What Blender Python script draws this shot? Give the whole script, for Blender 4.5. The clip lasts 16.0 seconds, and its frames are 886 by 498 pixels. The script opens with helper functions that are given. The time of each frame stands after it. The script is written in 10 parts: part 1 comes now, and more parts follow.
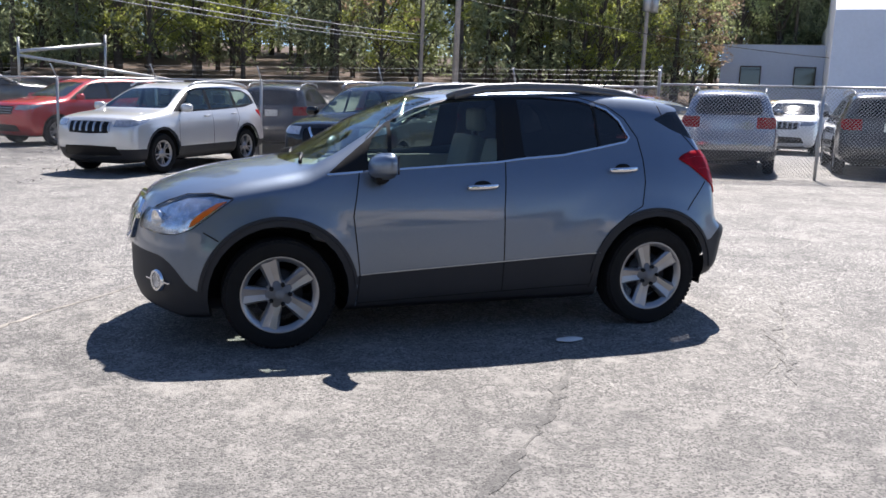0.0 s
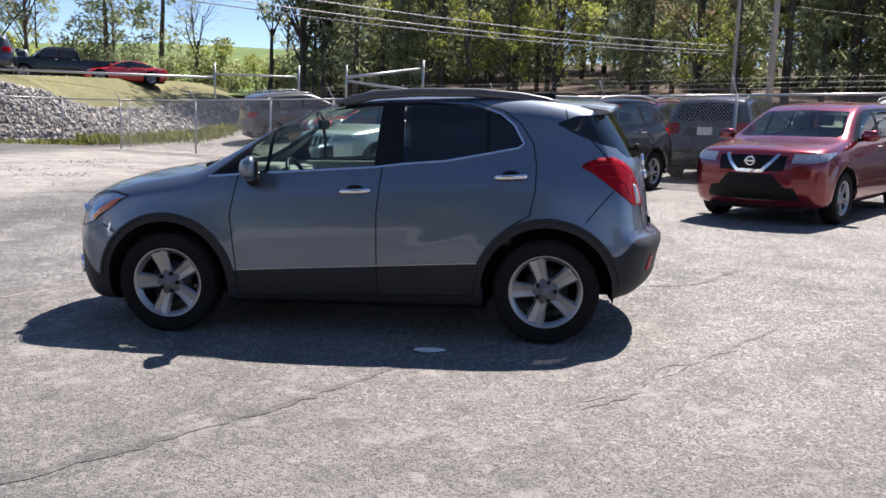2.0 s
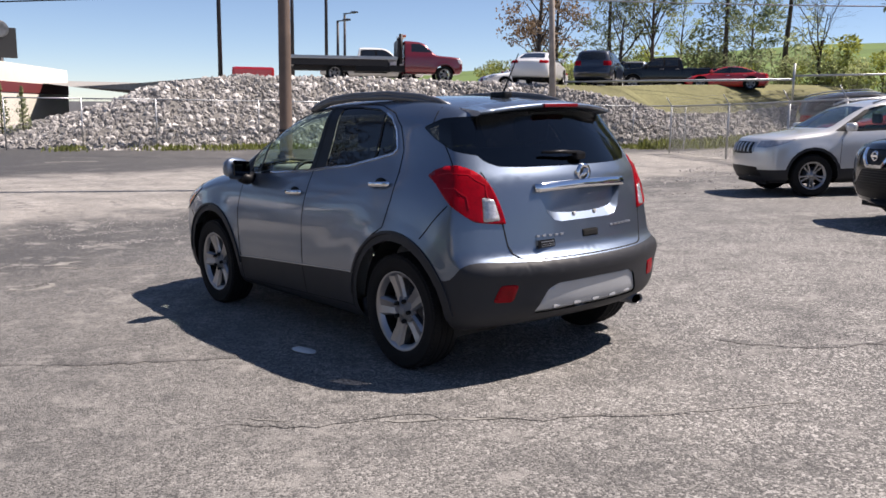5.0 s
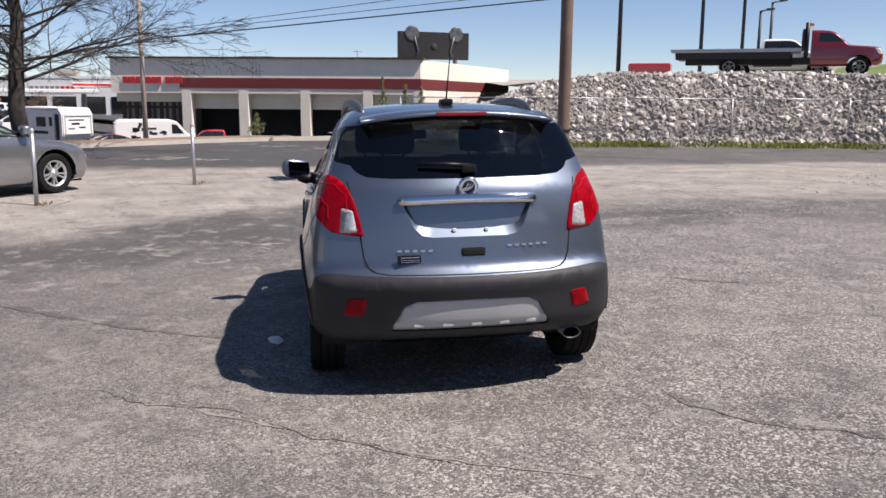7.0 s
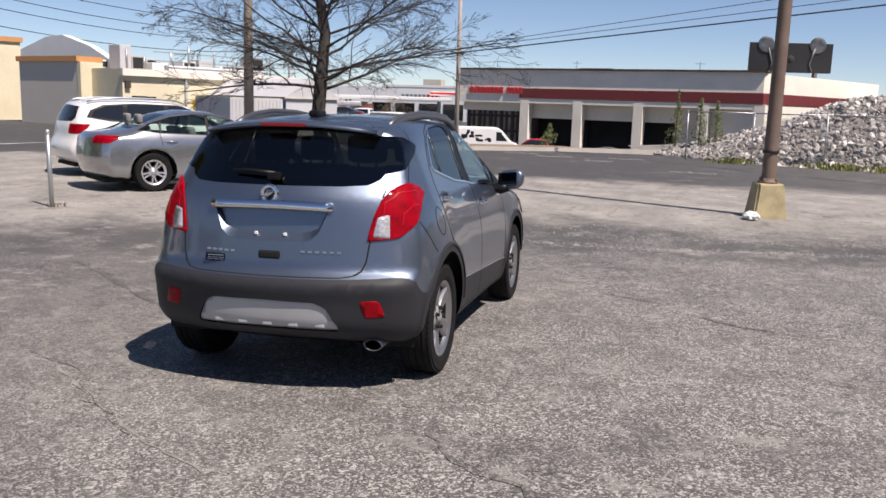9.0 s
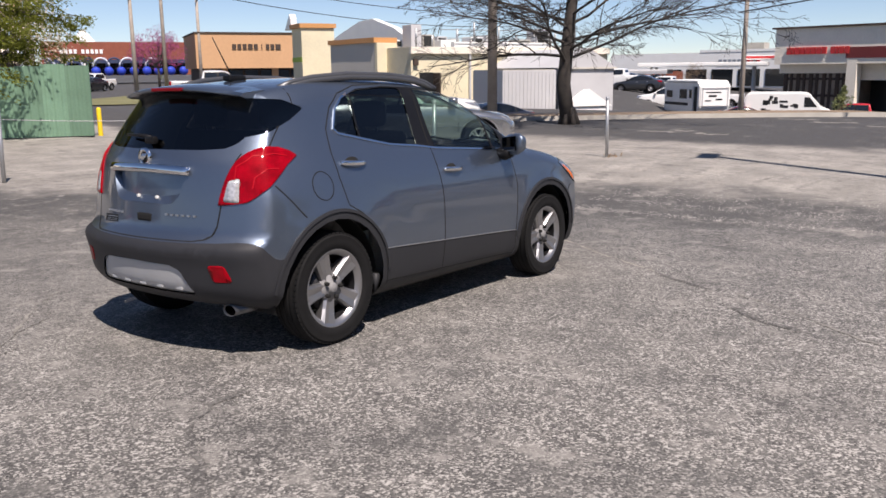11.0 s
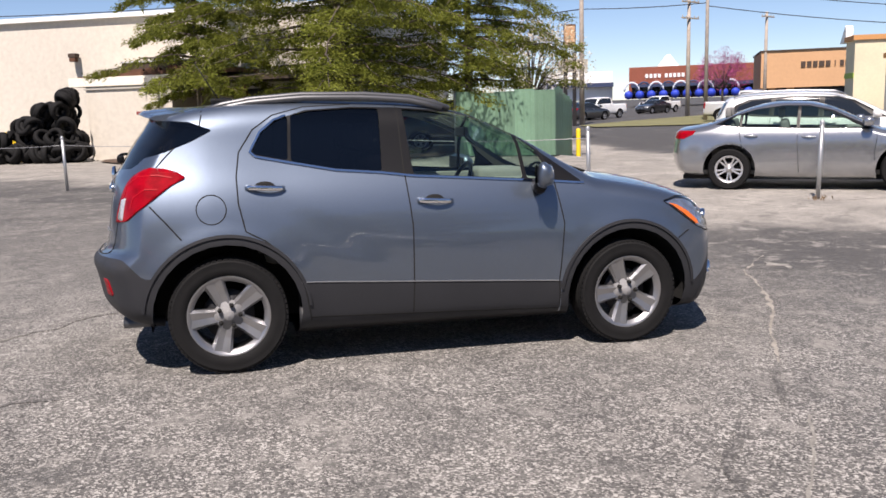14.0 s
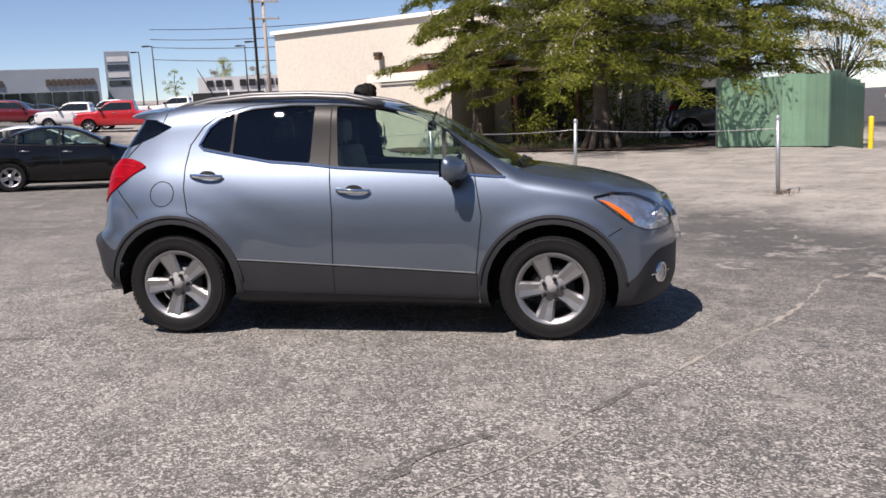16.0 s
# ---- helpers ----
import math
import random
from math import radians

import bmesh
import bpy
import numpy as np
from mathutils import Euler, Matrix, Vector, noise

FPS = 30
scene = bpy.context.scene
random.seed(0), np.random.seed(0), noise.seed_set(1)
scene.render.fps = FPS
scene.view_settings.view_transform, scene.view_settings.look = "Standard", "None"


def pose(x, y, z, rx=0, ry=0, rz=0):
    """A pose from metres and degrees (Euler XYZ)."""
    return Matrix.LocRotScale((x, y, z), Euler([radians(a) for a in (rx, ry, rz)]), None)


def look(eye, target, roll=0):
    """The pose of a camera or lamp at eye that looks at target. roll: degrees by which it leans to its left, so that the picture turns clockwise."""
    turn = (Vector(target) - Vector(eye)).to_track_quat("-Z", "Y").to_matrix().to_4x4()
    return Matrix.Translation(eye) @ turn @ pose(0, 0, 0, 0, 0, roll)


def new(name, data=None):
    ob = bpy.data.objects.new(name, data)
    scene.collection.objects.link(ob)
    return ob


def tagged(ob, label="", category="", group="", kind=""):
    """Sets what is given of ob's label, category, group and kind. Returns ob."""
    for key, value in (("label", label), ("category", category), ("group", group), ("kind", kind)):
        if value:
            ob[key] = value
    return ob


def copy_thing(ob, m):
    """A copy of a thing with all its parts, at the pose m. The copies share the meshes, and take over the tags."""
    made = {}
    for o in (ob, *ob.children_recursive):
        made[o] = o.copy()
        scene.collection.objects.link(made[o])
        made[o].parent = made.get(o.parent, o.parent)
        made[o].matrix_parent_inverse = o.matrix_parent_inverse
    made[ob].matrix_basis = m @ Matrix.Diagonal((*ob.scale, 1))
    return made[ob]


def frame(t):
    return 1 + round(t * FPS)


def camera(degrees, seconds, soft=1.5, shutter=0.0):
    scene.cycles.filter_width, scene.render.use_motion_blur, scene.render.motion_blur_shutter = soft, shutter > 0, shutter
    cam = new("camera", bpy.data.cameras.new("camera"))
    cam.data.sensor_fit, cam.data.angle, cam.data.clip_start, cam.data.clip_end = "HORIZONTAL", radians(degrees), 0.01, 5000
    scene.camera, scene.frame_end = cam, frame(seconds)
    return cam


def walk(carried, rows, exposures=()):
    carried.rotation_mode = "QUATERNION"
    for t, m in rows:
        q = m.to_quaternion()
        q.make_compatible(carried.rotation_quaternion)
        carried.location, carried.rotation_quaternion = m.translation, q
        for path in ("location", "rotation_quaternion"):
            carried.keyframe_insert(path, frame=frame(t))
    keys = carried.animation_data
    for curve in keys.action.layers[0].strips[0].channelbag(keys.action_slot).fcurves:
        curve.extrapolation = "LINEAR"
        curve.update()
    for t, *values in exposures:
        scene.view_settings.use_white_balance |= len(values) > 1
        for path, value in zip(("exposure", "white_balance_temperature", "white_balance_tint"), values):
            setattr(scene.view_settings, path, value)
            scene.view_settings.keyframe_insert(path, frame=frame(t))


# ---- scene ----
cam = camera(55.5, 16.0, soft=1.6)
# the car stands on a slight slope: its own plane is turned level here
LEVEL = Vector((0.0314, 0.0183, 0.9993)).normalized().rotation_difference(Vector((0, 0, 1))).to_matrix().to_4x4()
PATH = [
    (0, (-1.844, -5.890, 1.581), (-1.249, -4.016, 1.213), 1.10),
    (0.5, (-1.070, -6.102, 1.575), (-0.667, -4.177, 1.211), 0.20),
    (1, (-0.294, -6.225, 1.565), (-0.093, -4.265, 1.223), -0.20),
    (1.5, (0.496, -6.283, 1.548), (0.505, -4.311, 1.213), -0.40),
    (2, (1.257, -6.201, 1.525), (1.021, -4.243, 1.192), -0.00),
    (2.5, (2.010, -6.045, 1.513), (1.502, -4.140, 1.177), -0.50),
    (3, (2.721, -5.691, 1.493), (1.967, -3.869, 1.158), -1.10),
    (3.5, (3.414, -5.294, 1.483), (2.433, -3.581, 1.165), -1.70),
    (4, (4.051, -4.803, 1.475), (2.873, -3.216, 1.168), -1.30),
    (4.5, (4.679, -4.303, 1.467), (3.298, -2.857, 1.165), -1.32),
    (5, (5.223, -3.707, 1.461), (3.663, -2.444, 1.152), -1.21),
    (5.5, (5.669, -3.041, 1.460), (3.958, -1.992, 1.139), -1.03),
    (6, (6.000, -2.329, 1.464), (4.178, -1.515, 1.138), -0.84),
    (6.5, (6.203, -1.598, 1.475), (4.312, -1.029, 1.159), -0.70),
    (7, (6.363, -0.872, 1.481), (4.411, -0.550, 1.185), -0.90),
    (7.5, (6.470, -0.132, 1.506), (4.491, -0.058, 1.229), -0.50),
    (8, (6.448, 0.618, 1.495), (4.471, 0.496, 1.213), 0.50),
    (8.5, (6.434, 1.382, 1.499), (4.456, 1.055, 1.222), 1.03),
    (9, (6.311, 2.147, 1.497), (4.355, 1.642, 1.220), 1.24),
    (9.5, (6.082, 2.858, 1.489), (4.177, 2.190, 1.207), 1.12),
    (10, (5.753, 3.459, 1.478), (3.929, 2.633, 1.183), 0.71),
    (10.5, (5.328, 3.895, 1.464), (3.619, 2.904, 1.147), -0.00),
    (11, (4.890, 4.318, 1.443), (3.303, 3.150, 1.101), -0.30),
    (11.5, (4.384, 4.566, 1.433), (2.942, 3.230, 1.063), -1.70),
    (12, (3.875, 4.792, 1.444), (2.605, 3.285, 1.104), -1.80),
    (12.5, (3.299, 5.045, 1.446), (2.195, 3.407, 1.135), -0.40),
    (13, (2.687, 5.353, 1.436), (1.760, 3.607, 1.132), 0.10),
    (13.5, (2.011, 5.574, 1.410), (1.291, 3.733, 1.105), 0.30),
    (14, (1.322, 5.810, 1.426), (0.807, 3.898, 1.140), -0.40),
    (14.5, (0.646, 5.994, 1.438), (0.300, 4.044, 1.160), -0.40),
    (15, (-0.008, 6.127, 1.450), (-0.154, 4.153, 1.167), -1.20),
    (15.5, (-0.652, 6.221, 1.447), (-0.578, 4.243, 1.162), -1.50),
    (16, (-1.312, 6.245, 1.438), (-1.042, 4.287, 1.135), -0.90),
]
walk(cam, [(t, LEVEL @ look(eye, target, roll)) for t, eye, target, roll in PATH],
     exposures=[(0, 1.20, 6450, 14), (2, 1.06, 6620, 16), (4, 0.72, 6800, 17), (6.5, 0.62, 6850, 18), (7.5, 0.46, 6900, 18), (8.2, 0.44, 6900, 18), (11, 0.48, 6900, 18), (13, 0.66, 6900, 18), (15.5, 0.60, 6900, 18), (16, 0.60, 6900, 18)])

# ---- sky, sun ----
SUN_DIR = Vector((0.265, 0.456, 0.849)).normalized()
world = bpy.data.worlds.new("sky")
scene.world = world
world.use_nodes = True
wn = world.node_tree.nodes
sky = wn.new("ShaderNodeTexSky")
sky.sky_type = "NISHITA"
sky.sun_disc = False
sky.sun_elevation = math.asin(SUN_DIR.z)
sky.sun_rotation = math.atan2(SUN_DIR.x, SUN_DIR.y)
sky.altitude = 3000
sky.air_density, sky.dust_density, sky.ozone_density = 1.0, 0.1, 3.5
wn["Background"].inputs["Strength"].default_value = 0.082
world.node_tree.links.new(sky.outputs["Color"], wn["Background"].inputs["Color"])
sun = new("sun", bpy.data.lights.new("sun", "SUN"))
sun.data.energy, sun.data.angle, sun.data.color = 5.0, radians(0.6), (1.0, 0.955, 0.89)
sun.matrix_world = look((0, 0, 60), Vector((0, 0, 60)) - SUN_DIR)

# ---- material helpers ----


def mat(name, color, rough=0.6, metal=0.0, coat=0.0, var=0.0, scale=8.0, fine=0.0, bump=0.0, spec=0.5, island=0.0, per_object=0.0, emit=0.0, placed=False):
    """A principled surface whose tone varies at two scales, with fine relief."""
    m = bpy.data.materials.new(name)
    m.use_nodes = True
    nt = m.node_tree
    n, l = nt.nodes, nt.links
    b = n["Principled BSDF"]
    b.inputs["Base Color"].default_value = (*color, 1)
    b.inputs["Roughness"].default_value = rough
    b.inputs["Metallic"].default_value = metal
    b.inputs["Coat Weight"].default_value = coat
    b.inputs["Coat Roughness"].default_value = 0.03
    b.inputs["Specular IOR Level"].default_value = spec
    if emit:
        b.inputs["Emission Color"].default_value = (*color, 1)
        b.inputs["Emission Strength"].default_value = emit
    value = None
    geo = n.new("ShaderNodeNewGeometry")
    tc = n.new("ShaderNodeTexCoord")

    def add(sock, lo, hi):
        nonlocal value
        mr = n.new("ShaderNodeMapRange")
        mr.inputs["To Min"].default_value, mr.inputs["To Max"].default_value = lo, hi
        l.new(sock, mr.inputs["Value"])
        if value is None:
            value = mr.outputs[0]
        else:
            mu = n.new("ShaderNodeMath")
            mu.operation = "MULTIPLY"
            l.new(value, mu.inputs[0]), l.new(mr.outputs[0], mu.inputs[1])
            value = mu.outputs[0]

    def tex(s, detail=4.0):
        t = n.new("ShaderNodeTexNoise")
        t.inputs["Scale"].default_value, t.inputs["Detail"].default_value = s, detail
        l.new(geo.outputs["Position"] if placed else tc.outputs["Object"], t.inputs["Vector"])
        return t.outputs["Fac"]

    if var:
        add(tex(scale), 1 - 1.6 * var, 1 + 1.6 * var)
    if fine:
        add(tex(scale * 14, 2.0), 1 - 1.6 * fine, 1 + 1.6 * fine)
    if island:
        add(geo.outputs["Random Per Island"], 1 - island, 1 + island)
    if per_object:
        oi = n.new("ShaderNodeObjectInfo")
        add(oi.outputs["Random"], 1 - per_object, 1 + per_object)
    if value is not None:
        mx = n.new("ShaderNodeMix")
        mx.data_type, mx.blend_type = "RGBA", "MULTIPLY"
        mx.inputs["Factor"].default_value = 1
        mx.inputs["A"].default_value = (*color, 1)
        l.new(value, mx.inputs["B"])
        l.new(mx.outputs["Result"], b.inputs["Base Color"])
    if bump:
        bp = n.new("ShaderNodeBump")
        bp.inputs["Strength"].default_value, bp.inputs["Distance"].default_value = min(1, bump * 10), bump
        l.new(tex(scale * 6, 3.0), bp.inputs["Height"])
        l.new(bp.outputs["Normal"], b.inputs["Normal"])
    return m


def glass(name, tint, gloss_rough=0.0, ior=1.5):
    """A pane: clear tint plus a mirror reflection that grows at a slant."""
    m = bpy.data.materials.new(name)
    m.use_nodes = True
    nt = m.node_tree
    n, l = nt.nodes, nt.links
    n.remove(n["Principled BSDF"])
    out = n["Material Output"]
    tr, gl, mx, lw, pw, mr = (n.new("ShaderNode" + k) for k in ("BsdfTransparent", "BsdfGlossy", "MixShader", "LayerWeight", "Math", "MapRange"))
    tr.inputs["Color"].default_value = (*tint, 1)
    gl.inputs["Roughness"].default_value = gloss_rough
    lw.inputs["Blend"].default_value = 0.5
    pw.operation = "POWER"
    pw.inputs[1].default_value = 5.0
    f0 = ((ior - 1) / (ior + 1)) ** 2 * 1.7
    mr.inputs["To Min"].default_value, mr.inputs["To Max"].default_value = f0, 1.0
    l.new(lw.outputs["Facing"], pw.inputs[0]), l.new(pw.outputs[0], mr.inputs["Value"])
    l.new(mr.outputs[0], mx.inputs[0]), l.new(tr.outputs[0], mx.inputs[1]), l.new(gl.outputs[0], mx.inputs[2])
    l.new(mx.outputs[0], out.inputs["Surface"])
    return m


def foliage(name, color, island=0.45, per_object=0.0, through_light=0.45, var=0.0):
    """Thin leaves: half of the light goes through them."""
    m = mat(name, color, 0.6, island=island, per_object=per_object, var=var, scale=0.3, spec=0.25)
    nt = m.node_tree
    n, l = nt.nodes, nt.links
    b = n["Principled BSDF"]
    tr, mx = n.new("ShaderNodeBsdfTranslucent"), n.new("ShaderNodeMixShader")
    l.new(b.inputs["Base Color"].links[0].from_socket, tr.inputs["Color"])
    mx.inputs[0].default_value = through_light
    l.new(b.outputs[0], mx.inputs[1]), l.new(tr.outputs[0], mx.inputs[2])
    l.new(mx.outputs[0], n["Material Output"].inputs["Surface"])
    return m


def paint(name, color, metal=0.5, rough=0.38, flake=0.06):
    m = mat(name, color, rough, metal, coat=1.0, spec=0.5)
    nt = m.node_tree
    n, l = nt.nodes, nt.links
    b = n["Principled BSDF"]
    b.inputs["Coat IOR"].default_value = 1.62
    tc = n["Texture Coordinate"]
    t = n.new("ShaderNodeTexNoise")
    t.inputs["Scale"].default_value, t.inputs["Detail"].default_value = 420.0, 1.0
    d = n.new("ShaderNodeTexNoise")
    d.inputs["Scale"].default_value, d.inputs["Detail"].default_value = 2.3, 5.0
    l.new(tc.outputs["Object"], t.inputs["Vector"]), l.new(tc.outputs["Object"], d.inputs["Vector"])
    mr = n.new("ShaderNodeMapRange")
    mr.inputs["To Min"].default_value, mr.inputs["To Max"].default_value = 1 - 4 * flake, 1 + 4 * flake
    l.new(t.outputs["Fac"], mr.inputs["Value"])
    mx = n.new("ShaderNodeMix")
    mx.data_type, mx.blend_type = "RGBA", "MULTIPLY"
    mx.inputs["Factor"].default_value = 1
    mx.inputs["A"].default_value = (*color, 1)
    l.new(mr.outputs[0], mx.inputs["B"]), l.new(mx.outputs["Result"], b.inputs["Base Color"])
    # a thin film of dust makes the clear coat uneven
    rr = n.new("ShaderNodeMapRange")
    rr.inputs["From Min"].default_value, rr.inputs["From Max"].default_value = 0.35, 0.7
    rr.inputs["To Min"].default_value, rr.inputs["To Max"].default_value = 0.03, 0.10
    l.new(d.outputs["Fac"], rr.inputs["Value"]), l.new(rr.outputs[0], b.inputs["Coat Roughness"])
    return m


M = {}
M["steel_paint"] = paint("steel_blue_paint", (0.141, 0.175, 0.228), 0.9, 0.43)
M["cladding"] = mat("dark_grey_plastic", (0.026, 0.027, 0.031), 0.55, var=0.08, scale=5, bump=0.0006, spec=0.25)
M["black_trim"] = mat("black_trim", (0.008, 0.008, 0.009), 0.42, var=0.05, spec=0.19)
M["seam"] = mat("seam_shadow_gap", (0.004, 0.004, 0.004), 0.9)
M["lining"] = mat("cabin_lining", (0.27, 0.265, 0.25), 0.9, var=0.1, scale=20)
M["seat"] = mat("seat_fabric", (0.19, 0.187, 0.182), 0.85, var=0.15, scale=30, bump=0.002)
M["chrome"] = mat("chrome", (0.75, 0.76, 0.78), 0.07, 1.0)
M["satin"] = mat("satin_silver", (0.42, 0.43, 0.45), 0.32, 0.8, var=0.05)
M["rail_grey"] = mat("dark_satin_rail", (0.13, 0.133, 0.14), 0.42, 0.7, var=0.05, spec=0.3)
M["skid"] = mat("silver_plastic", (0.40, 0.41, 0.42), 0.42, 0.15, var=0.05)
M["alloy"] = mat("alloy_wheel", (0.35, 0.35, 0.36), 0.38, 0.9, var=0.06, scale=6)
M["alloy_bright"] = mat("bright_alloy_wheel", (0.62, 0.62, 0.63), 0.34, 0.8, var=0.05, scale=6)
M["hub_grey"] = mat("hub_grey", (0.20, 0.20, 0.205), 0.7, 0.0, spec=0.2)
# alloy darkened to paint the shade seen between the spokes
M["alloy_shaded"] = mat("shade_toned_alloy", (0.03, 0.03, 0.033), 0.45, 0.6)
M["tyre"] = mat("tyre_rubber", (0.009, 0.009, 0.0095), 0.8, var=0.2, scale=12, fine=0.1, bump=0.001, spec=0.2)
M["clear_glass"] = glass("clear_glass", (0.68, 0.80, 0.74))
M["mirror_dark"] = mat("tinted_mirror", (0.05, 0.053, 0.058), 0.03, 1.0)
M["tint_glass"] = glass("privacy_glass", (0.06, 0.065, 0.07))
M["rear_glass"] = glass("rear_privacy_glass", (0.10, 0.10, 0.105))
M["far_glass"] = mat("dark_window_glass", (0.012, 0.015, 0.018), 0.04, spec=0.8)
M["lens"] = glass("clear_lens", (0.85, 0.87, 0.9), 0.01, 1.5)
M["red_lens"] = mat("red_lens", (0.25, 0.0005, 0.006), 0.5, coat=0.28, spec=0.03, var=0.42, scale=13, fine=0.3)
M["deep_red"] = mat("deep_red_lens", (0.36, 0.004, 0.010), 0.35, coat=0.4, spec=0.1)
M["brake_iron"] = mat("brake_iron", (0.10, 0.098, 0.095), 0.45, 0.8, var=0.1)
M["dark_red"] = mat("dark_red_lens", (0.20, 0.003, 0.006), 0.3, coat=0.5, spec=0.15)
M["clear_cell"] = mat("clear_lamp_cell", (0.46, 0.46, 0.48), 0.25, 0.3, coat=0.6, var=0.4, scale=60)
M["head_lens"] = mat("grey_headlight", (0.42, 0.43, 0.45), 0.14, 0.6, coat=1.0, var=0.5, scale=22)
M["white_lens"] = mat("white_lens", (0.55, 0.56, 0.58), 0.12, coat=1.0, var=0.2, scale=40)
M["amber"] = mat("amber_lens", (0.65, 0.13, 0.015), 0.15, coat=1.0)
M["reflector"] = mat("lamp_reflector", (0.66, 0.69, 0.74), 0.22, 0.85, var=0.45, scale=26)
M["plastic_white"] = mat("white_plastic", (0.7, 0.7, 0.68), 0.5, var=0.06)
M["galv"] = mat("galvanised_steel", (0.42, 0.43, 0.44), 0.42, 0.7, var=0.12, scale=5)
M["wire_dull"] = mat("dull_zinc_wire", (0.26, 0.265, 0.27), 0.6, 0.4, var=0.15, scale=3)
M["rust_pole"] = mat("weathered_steel_pole", (0.16, 0.115, 0.09), 0.7, 0.2, var=0.25, scale=3, fine=0.12, bump=0.002)
M["dark_pole"] = mat("dark_pole", (0.02, 0.018, 0.02), 0.5, 0.2)
M["wood_pole"] = mat("grey_wood_pole", (0.36, 0.31, 0.265), 0.85, var=0.25, scale=4, fine=0.2, bump=0.004)
M["wire"] = mat("cable", (0.02, 0.02, 0.022), 0.6)
M["wire_light"] = mat("bare_cable", (0.35, 0.35, 0.36), 0.5, 0.5)
M["concrete_yellow"] = mat("worn_yellow_concrete", (0.37, 0.31, 0.18), 0.85, var=0.35, scale=4, fine=0.2, bump=0.006)
M["concrete"] = mat("concrete", (0.42, 0.40, 0.36), 0.9, var=0.15, scale=2, fine=0.12, bump=0.003)
M["stone"] = mat("limestone_rubble", (0.45, 0.425, 0.40), 0.9, var=0.15, scale=5, fine=0.15, bump=0.02, island=0.42, per_object=0.35)
M["bark"] = mat("bark", (0.085, 0.068, 0.055), 0.95, var=0.3, scale=6, fine=0.25, bump=0.015)
M["bark_grey"] = mat("grey_bark", (0.05, 0.043, 0.038), 0.95, var=0.3, scale=6, fine=0.25, bump=0.015)
M["leaf_cypress"] = foliage("feathery_foliage", (0.165, 0.185, 0.030), 0.5, var=0.35)
M["leaf_dark"] = foliage("dark_conifer_foliage", (0.24, 0.27, 0.155), 0.4, 0.3, 0.66, var=0.2)
M["leaf_mid"] = foliage("spring_foliage", (0.33, 0.365, 0.18), 0.4, 0.3, 0.66, var=0.2)
M["leaf_light"] = foliage("fresh_yellow_green_foliage", (0.32, 0.35, 0.09), 0.4, 0.25, 0.6)
M["leaf_brown"] = foliage("budding_brown_foliage", (0.27, 0.195, 0.13), 0.4, 0.3)
M["blossom"] = mat("white_blossom", (0.50, 0.44, 0.33), 0.8, island=0.4)
M["redbud"] = mat("magenta_blossom", (0.30, 0.045, 0.16), 0.8, island=0.4)
M["grass"] = foliage("grass_blades", (0.21, 0.23, 0.07), 0.45, var=0.2)
for key in ("leaf_cypress", "leaf_mid", "leaf_light", "leaf_dark", "grass"):
    M[key].node_tree.nodes["Principled BSDF"].inputs["Specular IOR Level"].default_value = 0.2

# ---- mesh helpers ----


def link(name, bm, material, parent=None, label="", smooth=False, normals=None):
    me = bpy.data.meshes.new(name)
    bm.to_mesh(me)
    bm.free()
    for mt in material if isinstance(material, (list, tuple)) else [material]:
        me.materials.append(mt)
    if smooth:
        me.shade_smooth()
    ob = new(name, me)
    if parent is not None:
        ob.parent = parent
    if label:
        ob["label"] = label
    return ob


def part(name, bm, material, parent, label="", smooth=False):
    return link(name, bm, material, parent, label, smooth)


def root(name, m, label, category, group="", kind=""):
    ob = new(name)
    ob.empty_display_size = 0.2
    ob.matrix_world = m
    return tagged(ob, label, category, group, kind)


def box(bm, x0, x1, y0, y1, z0, z1, bevel=0.0, mi=0):
    r = bmesh.ops.create_cube(bm, size=1, matrix=Matrix.Translation(((x0 + x1) / 2, (y0 + y1) / 2, (z0 + z1) / 2)) @ Matrix.Diagonal((abs(x1 - x0), abs(y1 - y0), abs(z1 - z0), 1)))
    vs = r["verts"]
    fs = {f for v in vs for f in v.link_faces}
    for f in fs:
        f.material_index = mi
    if bevel:
        es = list({e for v in vs for e in v.link_edges})
        bmesh.ops.bevel(bm, geom=es, offset=bevel, segments=2, affect="EDGES", profile=0.6)
    return vs


def boxm(*a, bevel=0.0):
    bm = bmesh.new()
    box(bm, *a, bevel=bevel)
    return bm


def tube(bm, pts, r0, r1=None, sides=6, cap=True):
    """A tapered round bar through the points."""
    pts = [Vector(p) for p in pts]
    r1 = r0 if r1 is None else r1
    rings = []
    side = None
    for i, p in enumerate(pts):
        d = (pts[min(i + 1, len(pts) - 1)] - pts[max(i - 1, 0)]).normalized()
        if side is None:
            side = d.orthogonal().normalized()
        else:
            side = (side - d * side.dot(d)).normalized()
        up = d.cross(side)
        r = r0 + (r1 - r0) * i / max(1, len(pts) - 1)
        rings.append([bm.verts.new(p + (side * math.cos(2 * math.pi * k / sides) + up * math.sin(2 * math.pi * k / sides)) * r) for k in range(sides)])
    for a, b in zip(rings, rings[1:]):
        for k in range(sides):
            bm.faces.new((a[k], a[(k + 1) % sides], b[(k + 1) % sides], b[k])).smooth = True
    if cap and sides > 2:
        bm.faces.new(rings[0][::-1])
        bm.faces.new(rings[-1])
    return rings


